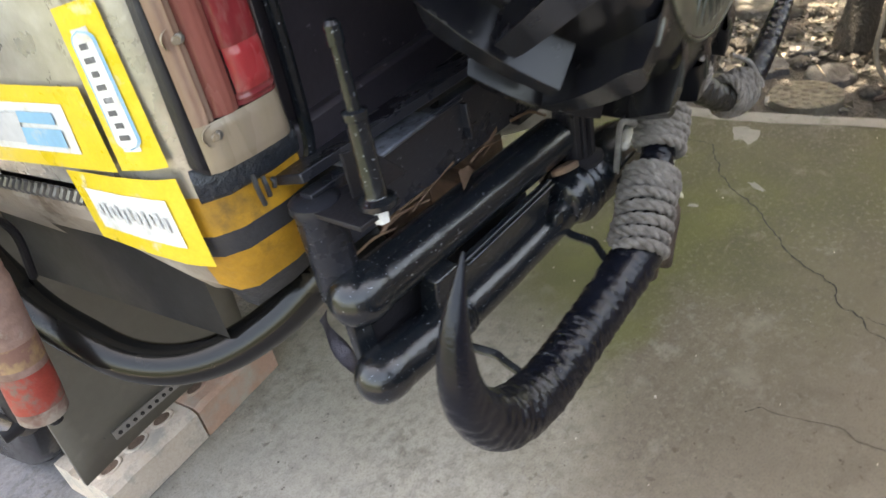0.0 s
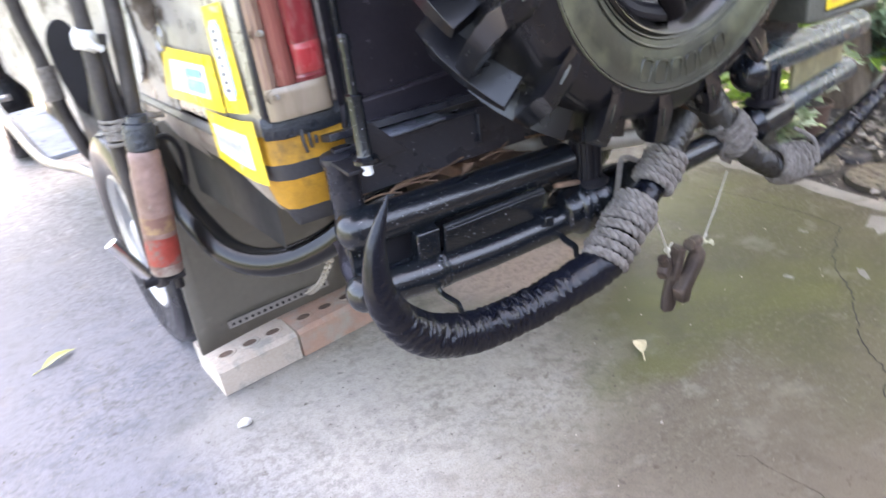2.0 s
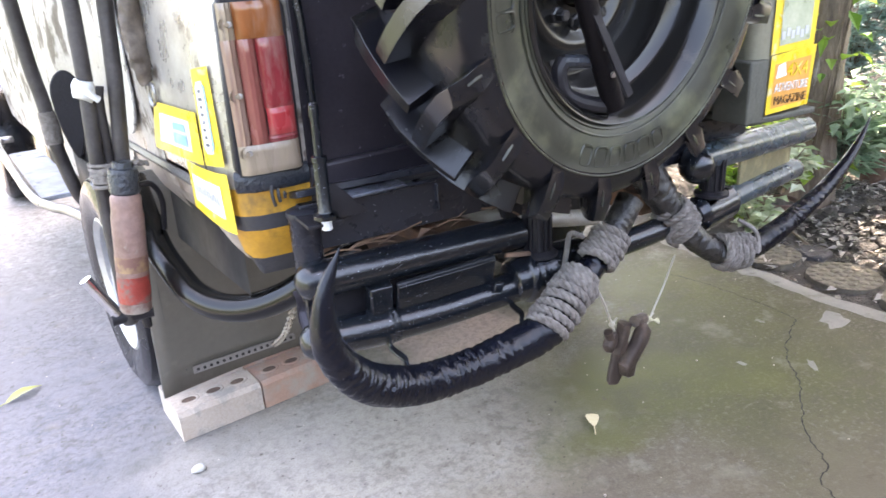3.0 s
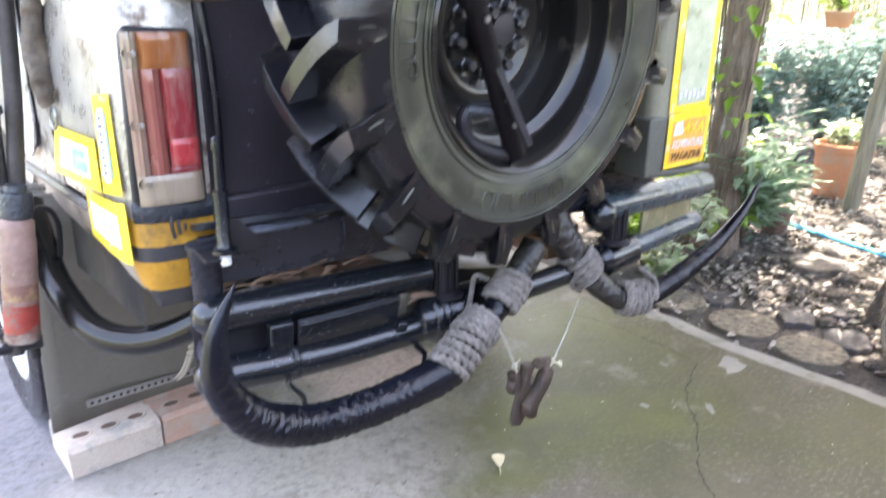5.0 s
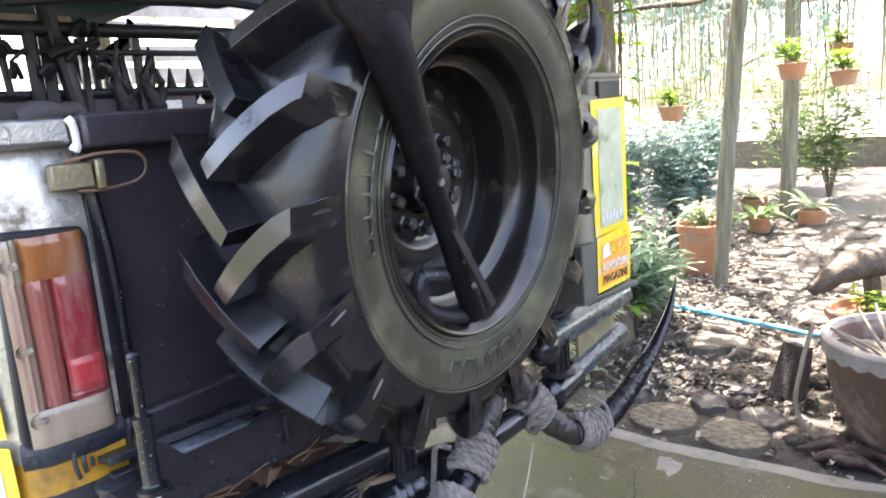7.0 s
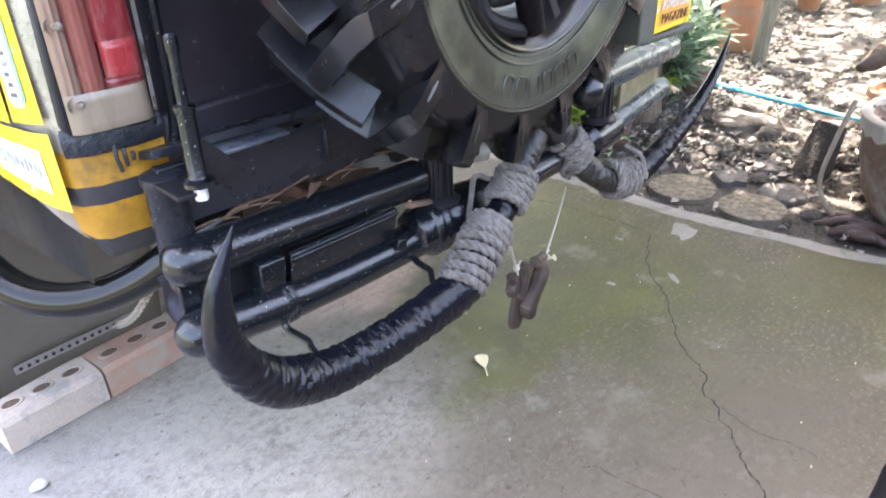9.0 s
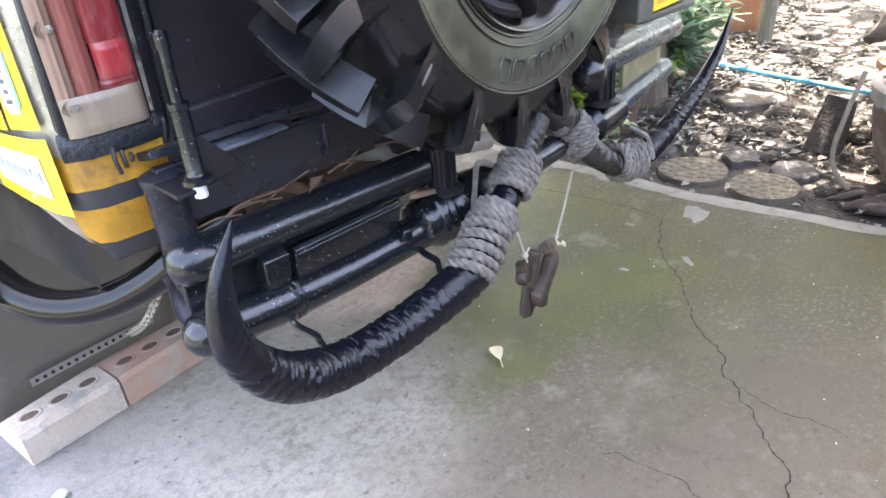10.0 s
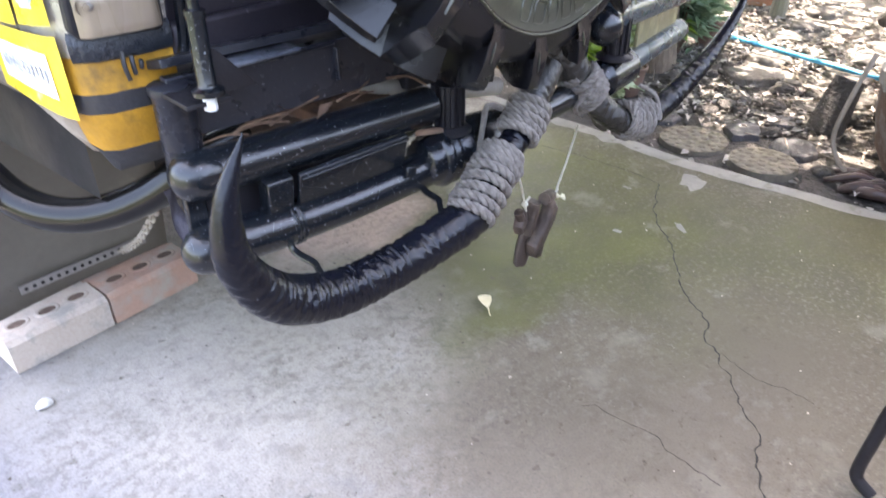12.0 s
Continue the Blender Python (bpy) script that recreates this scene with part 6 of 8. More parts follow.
# buffalo horns
def horn(name, pts, radii, label, base=0.0, ridges=True, group=""):
    """A tapering horn with coarse folds near its root, fine wrinkles round the bend and a smooth tip."""
    path = smooth_path([(*p, r) for p, r in zip(pts, radii)], 46 if ridges else 16)
    n = len(path)
    seg = 40 if ridges else 20
    run = [0.0]
    P = [Vector(p[:3]) for p in path]
    for a, b in zip(P, P[1:]):
        run.append(run[-1] + (b - a).length)
    vs = []
    side = (P[1] - P[0]).orthogonal().normalized()
    for i, p in enumerate(P):
        t = (P[min(i + 1, n - 1)] - P[max(i - 1, 0)]).normalized()
        side = (side - t * side.dot(t)).normalized()
        up = t.cross(side)
        s = i / (n - 1)
        for k in range(seg):
            a = 2 * math.pi * k / seg
            cx, cy, u = math.cos(a), math.sin(a), run[i]
            r = path[i][3]
            if ridges:
                fine = max(0.0, min(1.0, 7 * (s - 0.44), 7 * (0.82 - s)))
                coarse = max(0.0, min(1.0, 8 * s + 0.3, 6 * (0.90 - s)))
                ph = u / 0.0088 + 1.1 * noise.noise(Vector((cx * 0.9, cy * 0.9, u * 34))) + 0.35 * noise.noise(Vector((cx * 3, cy * 3, u * 70)))
                groove = math.exp(-((ph % 1.0 - 0.5) / 0.17) ** 2)
                deep = max(0.15, 0.75 + 0.9 * noise.noise(Vector((cx * 1.6, cy * 1.6, u * 60 + 5))))
                r -= 0.0036 * fine * groove * deep
                ph = u / 0.021 + 1.3 * noise.noise(Vector((cx, cy, u * 18 + 9)))
                fold = math.exp(-((ph % 1.0 - 0.5) / 0.2) ** 2)
                r -= 0.0030 * coarse * fold * max(0.1, 0.6 + noise.noise(Vector((cx * 1.3, cy * 1.3, u * 30 + 2))))
                r += 0.0011 * coarse * noise.noise(Vector((cx * 2.2, cy * 2.2, u * 75))) + 0.0009 * coarse * noise.noise(Vector((cx * 7, cy * 7, u * 190)))
            r *= 1 + 0.02 * noise.noise(Vector((cx * 2, cy * 2, u * 6)))
            vs.append(p + r * (cx * side + 0.92 * cy * up))
    cut = int(n * base)
    top = thing(name, tuple(P[0]), label, "horn", group)
    for nm, i0, i1, mt in (("weathered_base", 0, cut, M_hornbase), ("horn_shaft", cut, n - 1, M_horn)):
        if i1 <= i0:
            continue
        g = Geo()
        g.add(vs[i0 * seg:(i1 + 1) * seg], [(i * seg + k, i * seg + (k + 1) % seg, (i + 1) * seg + (k + 1) % seg, (i + 1) * seg + k) for i in range(i1 - i0) for k in range(seg)])
        if i0 == 0:
            g.add(vs[:seg], [tuple(range(seg - 1, -1, -1))])
        part(nm, g, mt, top, smooth=50)
    return top


horn("buffalo_horn", [(0.100, -0.092, 0.746), (0.034, -0.109, 0.683), (-0.024, -0.124, 0.639), (-0.076, -0.133, 0.613), (-0.116, -0.143, 0.588), (-0.152, -0.152, 0.563), (-0.221, -0.150, 0.545), (-0.323, -0.152, 0.536),
                      (-0.432, -0.163, 0.549), (-0.523, -0.175, 0.595), (-0.573, -0.180, 0.671), (-0.572, -0.182, 0.755), (-0.539, -0.182, 0.828)],
     [0.028, 0.027, 0.026, 0.030, 0.034, 0.0368, 0.0355, 0.0347, 0.035, 0.0345, 0.0268, 0.0165, 0.0012], "glossy black ridged buffalo horn lashed under the spare wheel", 0.08, True, "lashed horns")
horn("buffalo_horn", [(0.225, 0.022, 0.790), (0.262, 0.005, 0.722), (0.311, -0.026, 0.638), (0.361, -0.055, 0.576), (0.418, -0.076, 0.546), (0.487, -0.083, 0.546), (0.572, -0.082, 0.564), (0.671, -0.075, 0.594),
                      (0.778, -0.067, 0.637), (0.883, -0.056, 0.703), (0.962, -0.041, 0.780)],
     [0.042, 0.041, 0.034, 0.030, 0.029, 0.029, 0.0265, 0.0235, 0.0185, 0.0115, 0.0012], "black ridged buffalo horn with weathered base, lashed to the bumper", 0.42, True, "lashed horns")
horn("buffalo_horn", [(0.66, 0.12, 1.340), (0.715, 0.13, 1.350), (0.792, 0.13, 1.362), (0.848, 0.13, 1.403), (0.872, 0.13, 1.462), (0.865, 0.13, 1.517), (0.843, 0.13, 1.553)],
     [0.036, 0.038, 0.036, 0.029, 0.020, 0.011, 0.0012], "black horn standing above the jerry can", 0.0, False, "upper horns")
horn("buffalo_horn", [(0.80, 0.22, 1.320), (0.842, 0.22, 1.363), (0.874, 0.22, 1.406), (0.907, 0.22, 1.445), (0.953, 0.22, 1.480), (1.017, 0.22, 1.524)],
     [0.040, 0.043, 0.042, 0.036, 0.022, 0.0015], "black horn standing above the jerry can", 0.0, False, "upper horns")


# rope lashings: each a helix of twisted strands
def lashing(axis_pts, radius, turns, strand=0.0065, tail=None, label="grey hemp rope lashed round the horn"):
    top = thing("rope_lashing", axis_pts[0], label, "rope", group="rope lashings")
    path = [Vector(p) for p in smooth_path(axis_pts, 20)]
    n = len(path)
    steps = int(turns * 22)
    side = (path[1] - path[0]).orthogonal().normalized()
    centre = []
    for i in range(steps + 1):
        s = i / steps * (n - 1)
        k = min(n - 2, int(s))
        p = path[k].lerp(path[k + 1], s - k)
        t = (path[k + 1] - path[k]).normalized()
        side = (side - t * side.dot(t)).normalized()
        up = t.cross(side)
        a = 2 * math.pi * i / 22
        rr = radius * (1 + 0.04 * math.sin(i * 0.37))
        centre.append(p + rr * (math.cos(a) * side + math.sin(a) * up))
    for ph in (0.0, 2.094, 4.189):
        pts = []
        for i in range(len(centre) * 2 - 1):
            c = centre[i // 2] if i % 2 == 0 else (centre[i // 2] + centre[i // 2 + 1]) / 2
            j = min(i // 2, len(centre) - 2)
            t = (centre[j + 1] - centre[j]).normalized()
            u = t.cross(Vector((0.3, 0.2, 0.93))).normalized()
            w = t.cross(u)
            a = ph + i * 0.74
            pts.append(c + strand * 0.52 * (math.cos(a) * u + math.sin(a) * w))
        part("strand", Geo().tube(pts, strand * 0.56, 6), M_rope, top, smooth=80)
    if tail:
        part("rope_end", Geo().tube(smooth_path(tail, 6), strand * 0.6, 8), M_rope, top)
    return top


lashing([(-0.154, -0.152, 0.562), (-0.116, -0.143, 0.588), (-0.076, -0.133, 0.613), (-0.050, -0.128, 0.627)], 0.0360, 7.4, 0.0090)
lashing([(-0.010, -0.120, 0.650), (0.015, -0.114, 0.668), (0.042, -0.107, 0.690)], 0.0330, 4.6, 0.0084, tail=[(-0.010, -0.085, 0.690), (-0.035, -0.075, 0.700), (-0.040, -0.070, 0.660), (-0.046, -0.068, 0.620)])
lashing([(0.292, -0.014, 0.671), (0.311, -0.026, 0.638), (0.330, -0.037, 0.613)], 0.0375, 4.6, 0.0086, tail=[(0.28, -0.05, 0.63), (0.268, -0.04, 0.61), (0.285, -0.03, 0.59), (0.31, -0.028, 0.575)])
lashing([(0.398, -0.070, 0.553), (0.430, -0.077, 0.546), (0.475, -0.083, 0.546)], 0.0355, 5.4, 0.0086, tail=[(0.48, -0.115, 0.55), (0.50, -0.085, 0.585), (0.475, -0.055, 0.61)])

# two iron pieces hanging on cords
bell = thing("hanging_irons", (0.10, -0.09, 0.33), "two rusty iron pieces hanging on thin cords", "ornament")
M_strandcord = shade("pale_cord", (0.46, 0.44, 0.30), 0.8, bump=0.2)
for pts in ([(0.000, -0.112, 0.592), (0.034, -0.102, 0.535), (0.082, -0.080, 0.452)], [(0.322, -0.012, 0.545), (0.280, -0.022, 0.478), (0.215, -0.040, 0.405)]):
    part("cord", Geo().tube(pts, 0.0024, 6), M_wire, bell)
for p in ((0.070, -0.085, 0.474), (0.226, -0.036, 0.418)):
    g = Geo()
    g.ball(p, 0.007, 8, 6)
    g.tube([p, (p[0] + 0.014, p[1], p[2] + 0.012)], 0.0020, 5)
    part("knot", g, M_wire, bell)
M_iron = shade("dark_iron", (0.052, 0.037, 0.030), 0.55, metal=0.2, scale=20, fine=90, bump=0.5, stain=(0.14, 0.10, 0.08), stain_at=(0.5, 0.72), stain_scale=18)
def iron_piece(sections, m, seed):
    """A hammered bar: rounded oblong sections (z, width, depth, shift) stacked along its length."""
    g, n = Geo(), 16
    rows = []
    for z, w, d, sh in sections:
        ring = []
        for k in range(n):
            a = 2 * math.pi * (k + 0.5) / n
            c, s_ = math.cos(a), math.sin(a)
            p = Vector((sh + 0.5 * w * math.copysign(abs(c) ** 0.5, c), 0.5 * d * math.copysign(abs(s_) ** 0.5, s_), z))
            p += Vector((1, 1, 0.6)) * 0.0035 * noise.noise(p * 60 + Vector((seed, 0, 0)))
            ring.append(tuple(m @ p))
        rows.append(ring)
    vs = [p for r in rows for p in r]
    fs = [(i * n + k, i * n + (k + 1) % n, (i + 1) * n + (k + 1) % n, (i + 1) * n + k) for i in range(len(rows) - 1) for k in range(n)]
    fs += [tuple(range(n))[::-1], tuple((len(rows) - 1) * n + k for k in range(n))]
    g.add(vs, fs)
    part("iron_piece", g, M_iron, bell, smooth=40)


IRON = [(-0.066, 0.030, 0.022), (-0.060, 0.046, 0.034), (-0.03, 0.056, 0.040), (0.02, 0.058, 0.040), (0.045, 0.052, 0.036), (0.052, 0.040, 0.030), (0.066, 0.032, 0.026), (0.072, 0.018, 0.018)]
iron_piece([(z * 0.95, w * 0.72, d * 0.8, 0.02 * math.sin(z * 40)) for z, w, d in IRON], pose(0.160, -0.062, 0.372, 4, 7, 12), 1)
iron_piece([(z * 0.52, 0.026, 0.026, 0.0) for z, w, d in IRON], pose(0.122, -0.060, 0.412, 4, 10, 12), 2)
iron_piece([(z * 0.38, w * 0.56, d * 0.6, 0.0) for z, w, d in IRON], pose(0.094, -0.058, 0.414, -6, 62, 20), 3)
iron_piece([(z * 0.85, w * 0.62, 0.014, 0.05 * z) for z, w, d in IRON], pose(0.128, -0.045, 0.346, -6, 10, -25), 4)
part("iron_collar", Geo().tube([(0.146, -0.072, 0.452), (0.190, -0.055, 0.440)], 0.013, 10), M_iron, bell)
part("iron_collar", Geo().tube([(0.078, -0.064, 0.444), (0.088, -0.062, 0.424)], 0.010, 10), M_iron, bell)
g = Geo()
g.tube(smooth_path([(0.190, -0.056, 0.444), (0.214, -0.060, 0.430), (0.236, -0.055, 0.418)], 4), [0.005 + 0.003 * math.sin(i) for i in range(9)], 6, flat=0.5)
part("tie_end", g, M_strandcord, bell, "frayed pale tie")

# fire extinguisher lashed to the side cage
ext = thing("fire_extinguisher", (-0.80, 0.36, 0.58), "old faded red fire extinguisher lashed to the side cage", "fire extinguisher")
EM = Matrix.Translation((-0.800, 0.360, 0.585)) @ Matrix.Rotation(radians(7), 4, "Y")
g = Geo()
g.lathe([(0.001, 0), (0.028, 0.0), (0.0305, 0.004), (0.0305, 0.20), (0.028, 0.21), (0.0285, 0.212), (0.0285, 0.236), (0.024, 0.243), (0.001, 0.245)], EM, 24)
part("cylinder", g, M_red, ext)
g = Geo()
g.lathe([(0.024, 0.243), (0.0275, 0.247), (0.0280, 0.285), (0.026, 0.292), (0.020, 0.294), (0.018, 0.305), (0.001, 0.306)], EM, 20)
part("cap", g, M_tape, ext, "dull grey cap")
g = Geo()
g.lathe([(0.0312, 0.022), (0.0312, 0.078)], EM, 24)
part("red_band", g, shade("red_band_paint", (0.30, 0.04, 0.028), 0.5, scale=30, bump=0.3, amount=1.0, stain=(0.16, 0.10, 0.08), stain_at=(0.5, 0.62), stain_scale=30), ext)
g = Geo()
g.lathe([(0.0312, 0.088), (0.0312, 0.120)], EM, 24)
part("gold_band", g, shade("worn_gold_band", (0.30, 0.19, 0.10), 0.5, scale=30, bump=0.3, amount=1.0, stain=(0.17, 0.085, 0.065), stain_at=(0.42, 0.54), stain_scale=34), ext, "worn gold label band")

# ---- bricks, leaves and pebbles on the slab ----
# brown discs paint the shade in the dirty brick hollows
M_hollow = shade("shaded_dirty_hollow", (0.16, 0.105, 0.075), 0.95, scale=30, fine=140, bump=0.5, dark=(0.06, 0.04, 0.03), amount=1.0)


def clay_brick(p, q, depth, mt, label, seed):
    """A hollow clay block laid flat, its near long edge from p to q."""
    a, b = Vector((*p, 0)), Vector((*q, 0))
    d = (b - a).normalized()
    nrm = Vector((-d.y, d.x, 0))
    m = Matrix((( d.x, nrm.x, 0, a.x), (d.y, nrm.y, 0, a.y), (0, 0, 1, 0.001), (0, 0, 0, 1)))
    L, H = (b - a).length, 0.088
    top = thing("clay_brick", tuple(a), label, "brick", group="bricks under the mud flap")
    g = Geo()
    edge = [(0, 0), (depth, 0), (depth, H), (depth * 0.72, H), (depth * 0.70, H - 0.012), (depth * 0.55, H - 0.012), (depth * 0.53, H), (0.012, H), (0, H - 0.012)]
    n = len(edge)
    K = 10
    vs = []
    for i in range(K + 1):
        x = L * i / K
        for y, z in edge:
            w = 0.0018 * noise.noise(Vector((x * 30, y * 30 + seed, z * 30)))
            vs.append(m @ Vector((x, y + w, z + (w if z > 0 else 0))))
    fs = [(i * n + k, i * n + (k + 1) % n, (i + 1) * n + (k + 1) % n, (i + 1) * n + k) for i in range(K) for k in range(n)]
    fs += [tuple(range(n - 1, -1, -1)), tuple(K * n + k for k in range(n))]
    g.add(vs, fs)
    part("block", g, mt, top, smooth=30)
    for i in range(3):
        c = Matrix.Translation(m @ Vector((L * (0.2 + 0.3 * i), depth * 0.30, H))) @ Matrix.Rotation(math.atan2(d.y, d.x), 4, "Z") @ Matrix.Diagonal((1.25, 0.85, 1, 1))
        part("hollow_rim", Geo().lathe([(0.026, -0.002), (0.024, 0.003), (0.019, 0.0035), (0.0165, 0.001)], c, 20), mt, top, smooth=60)
        part("hollow", Geo().lathe([(0.0168, 0.0012), (0.009, 0.0016), (0.0003, 0.0016)], c, 18), M_hollow, top, smooth=0)
    return top


clay_brick((-0.750, 0.735), (-0.511, 0.766), 0.20, M_brickpale, "pale mud-smeared clay brick beneath the mud flap", 1)
clay_brick((-0.505, 0.767), (-0.262, 0.802), 0.20, M_brickorange, "orange clay brick beneath the mud flap", 2)

def fallen_leaf(x, y, turn, length, width, mt, label):
    g = Geo()
    def f(u, v):
        w = width * math.sin(math.pi * min(1, u * 1.05)) ** 0.8 * (v - 0.5)
        return Vector((length * u, w, 0.004 + 0.010 * math.sin(math.pi * u) + 0.25 * abs(w) + 0.002 * noise.noise(Vector((u * 6, v * 5, x)))))
    g.grid(f, 12, 6)
    g.tube([(-0.03, 0.004, 0.003), (0.0, 0, 0.006)], 0.0015, 6)
    ob = part("fallen_leaf", g, mt, smooth=60)
    ob.matrix_world = pose(x, y, 0.0015, 0, 0, turn)
    return tagged(ob, label, "leaf", group="leaves on the slab")


M_dryleaf = shade("dry_yellow_leaf", (0.66, 0.58, 0.36), 0.6, scale=60, fine=200, bump=0.3, light=(0.76, 0.70, 0.50), dark=(0.55, 0.45, 0.24))
M_greenleaf = shade("yellow_green_leaf", (0.36, 0.38, 0.10), 0.55, scale=60, fine=200, bump=0.3, light=(0.5, 0.5, 0.2))
fallen_leaf(0.235, 0.150, 62, 0.062, 0.036, M_dryleaf, "curled dry yellow leaf on the concrete")
fallen_leaf(-1.205, 1.26, 30, 0.12, 0.040, M_greenleaf, "long yellow-green leaf on the concrete")
peb = Geo()
vs = []
peb.ball((0, 0, 0), 0.014, 10, 7, (1.5, 1.0, 0.7))
peb.v = [tuple(Vector(p) * (1 + 0.35 * noise.noise(Vector(p) * 70))) for p in peb.v]
pb = part("pebble", peb, M_stickerwhite, smooth=60)
pb.matrix_world = pose(-0.737, 0.583, 0.008, 0, 0, 20)
tagged(pb, "small white stone lying on the concrete", "stone")

# grit scattered over the slab
grit = Geo()
for k in range(170):
    x, y = R.uniform(-1.2, 1.4), R.uniform(-0.9, 1.6)
    s = R.uniform(0.0010, 0.0034) if R.random() < 0.96 else R.uniform(0.004, 0.006)
    grit.box((x, y, s * 0.3), (s, s * R.uniform(0.5, 1.5), s * 0.7), (R.uniform(-20, 20), R.uniform(-20, 20), R.uniform(0, 180)))
tagged(part("grit", grit, M_brickpale, smooth=0), "pale grit and crumbs scattered on the concrete", "grit", kind="stuff")

# bent black tube leg of a stand beside the path of the camera
g = Geo()
g.tube(smooth_path([(0.333, -0.768, 0.012), (0.331, -0.738, 0.034), (0.330, -0.732, 0.064), (0.330, -0.736, 0.137), (0.331, -0.742, 0.225), (0.345, -0.760, 0.27), (0.40, -0.80, 0.29), (0.50, -0.86, 0.295)], 8), 0.0122, 14)
stand = thing("stand", (0.4, -0.8, 0), "low stand of bent black tube on the concrete", "stand")
part("leg", g, M_blackmatt, stand)
g = Geo()
g.tube(smooth_path([(0.50, -0.86, 0.295), (0.66, -0.95, 0.295), (0.70, -0.975, 0.27), (0.71, -0.98, 0.137), (0.712, -0.985, 0.06), (0.715, -1.01, 0.012)], 8), 0.0122, 14)
part("leg", g, M_blackmatt, stand)

# ---- garden ----
def stepping_stone(x, y, r):
    g = Geo()
    z = ground_z(x, y) + 0.012
    ring = [(r * (1 + 0.06 * noise.noise(Vector((math.cos(t) * 2, math.sin(t) * 2, x * 9)))), t) for t in [2 * math.pi * k / 28 for k in range(28)]]
    g.add([(x + a * math.cos(t), y + a * math.sin(t), z + 0.012) for a, t in ring] + [(x + 1.03 * a * math.cos(t), y + 1.03 * a * math.sin(t), z - 0.03) for a, t in ring] + [(x, y, z + 0.012)],
          [(k, (k + 1) % 28, 28 + (k + 1) % 28, 28 + k) for k in range(28)] + [(k, (k + 1) % 28, 56) for k in range(28)])
    top = thing("stepping_stone", (x, y, z), "round concrete stepping stone with a pebble pattern", "stepping stone", "stepping stones")
    part("slab", g, M_stone, top, smooth=40)
    for ring_r, cnt in ((0.0, 1), (0.33, 6), (0.62, 11), (0.87, 16)):
        for k in range(cnt):
            t = 2 * math.pi * k / cnt + ring_r
            h = Geo()
            h.ball((x + r * ring_r * math.cos(t), y + r * ring_r * math.sin(t), z + 0.010), r * 0.135, 8, 5, (1.05, 1.05, 0.32))
            part("pebble_boss", h, M_stone, top, smooth=70)
    return top


stepping_stone(1.70, 0.385, 0.135)
stepping_stone(1.68, 0.085, 0.125)
stepping_stone(1.66, 0.70, 0.13)


M_slate = shade("dark_flagstone", (0.04, 0.038, 0.042), 0.6, scale=14, fine=90, bump=0.8, dist=0.01, light=(0.075, 0.072, 0.078), dark=(0.014, 0.013, 0.014), amount=1.0)
M_flag = shade("grey_flagstone", (0.09, 0.083, 0.074), 0.8, scale=14, fine=90, bump=0.9, dist=0.012, light=(0.15, 0.14, 0.125), dark=(0.035, 0.03, 0.026), amount=1.0, stain=(0.03, 0.026, 0.02), stain_at=(0.5, 0.62), stain_scale=9)


def flagstone(x, y, r, mt, seed, label):
    """A flat, uneven stone let into the path."""
    rr = random.Random(seed)
    n = 16
    rad = [r * rr.uniform(0.78, 1.1) for _ in range(n)]
    z = ground_z(x, y) + 0.012
    g = Geo()
    rings = []
    for k, dz in ((1.04, -0.03), (1.0, 0.004), (0.93, 0.011), (0.5, 0.012)):
        rings += [(x + rad[i] * k * math.cos(2 * math.pi * i / n), y + 0.8 * rad[i] * k * math.sin(2 * math.pi * i / n),
                   z + dz + 0.006 * noise.noise(Vector((x * 9 + i, y * 9, k * 3)))) for i in range(n)]
    g.add(rings + [(x, y, z + 0.013)], [(q * n + i, q * n + (i + 1) % n, (q + 1) * n + (i + 1) % n, (q + 1) * n + i) for q in range(3) for i in range(n)] + [(3 * n + i, 3 * n + (i + 1) % n, 4 * n) for i in range(n)])
    return tagged(part("flagstone", g, mt, smooth=50), label, "flagstone", group="flagstones")


for k, (x, y, r) in enumerate(((1.93, 0.28, 0.10), (1.90, 0.06, 0.11), (2.12, 0.20, 0.09), (1.85, 0.62, 0.09))):
    flagstone(x, y, r, M_slate, 40 + k, "dark wet flagstone in the soil beside the slab")
for k in range(22):
    x = 2.55 + 0.27 * (k // 2) + R.uniform(-0.05, 0.05)
    y = 0.30 + 0.035 * (k // 2) + (0.22 if k % 2 else -0.18) + R.uniform(-0.06, 0.06)
    flagstone(x, y, R.uniform(0.12, 0.17), M_flag, 60 + k, "worn grey flagstone in the garden path")


def litter(name, cx, cy, sx, sy, count, smin, smax, seed, mt=None):
    r = random.Random(seed)
    g = Geo()
    for k in range(count):
        x, y = r.gauss(cx, sx), r.gauss(cy, sy)
        if x < edge_x(y) + 0.03:
            continue
        if min((x - 1.70) ** 2 + (y - 0.385) ** 2, (x - 1.68) ** 2 + (y - 0.085) ** 2) < 0.02 and r.random() < 0.9:
            continue
        # leaves gather in drifts; wet soil shows between, most of all beside the slab
        if noise.noise(Vector((x * 2.6, y * 2.6, 9))) + 0.35 * noise.noise(Vector((x * 9, y * 9, 4))) + 0.30 * min(1.0, (x - 2.0)) - 0.05 < r.uniform(-0.25, 0.35):
            continue
        a = r.uniform(0, 2 * math.pi)
        s = r.uniform(smin, smax)
        up = Vector((r.gauss(0, 0.35), r.gauss(0, 0.35), 1)).normalized()
        g.leaf((x, y, ground_z(x, y) + r.uniform(0.004, 0.022)), (math.cos(a), math.sin(a), r.uniform(-0.15, 0.3)), s, s * r.uniform(0.35, 0.65), up, r.uniform(0.05, 0.5))
    return tagged(part(name, g, mt or M_litter, smooth=0), "dry brown and bleached leaves littering the soil", "leaf litter", kind="stuff")


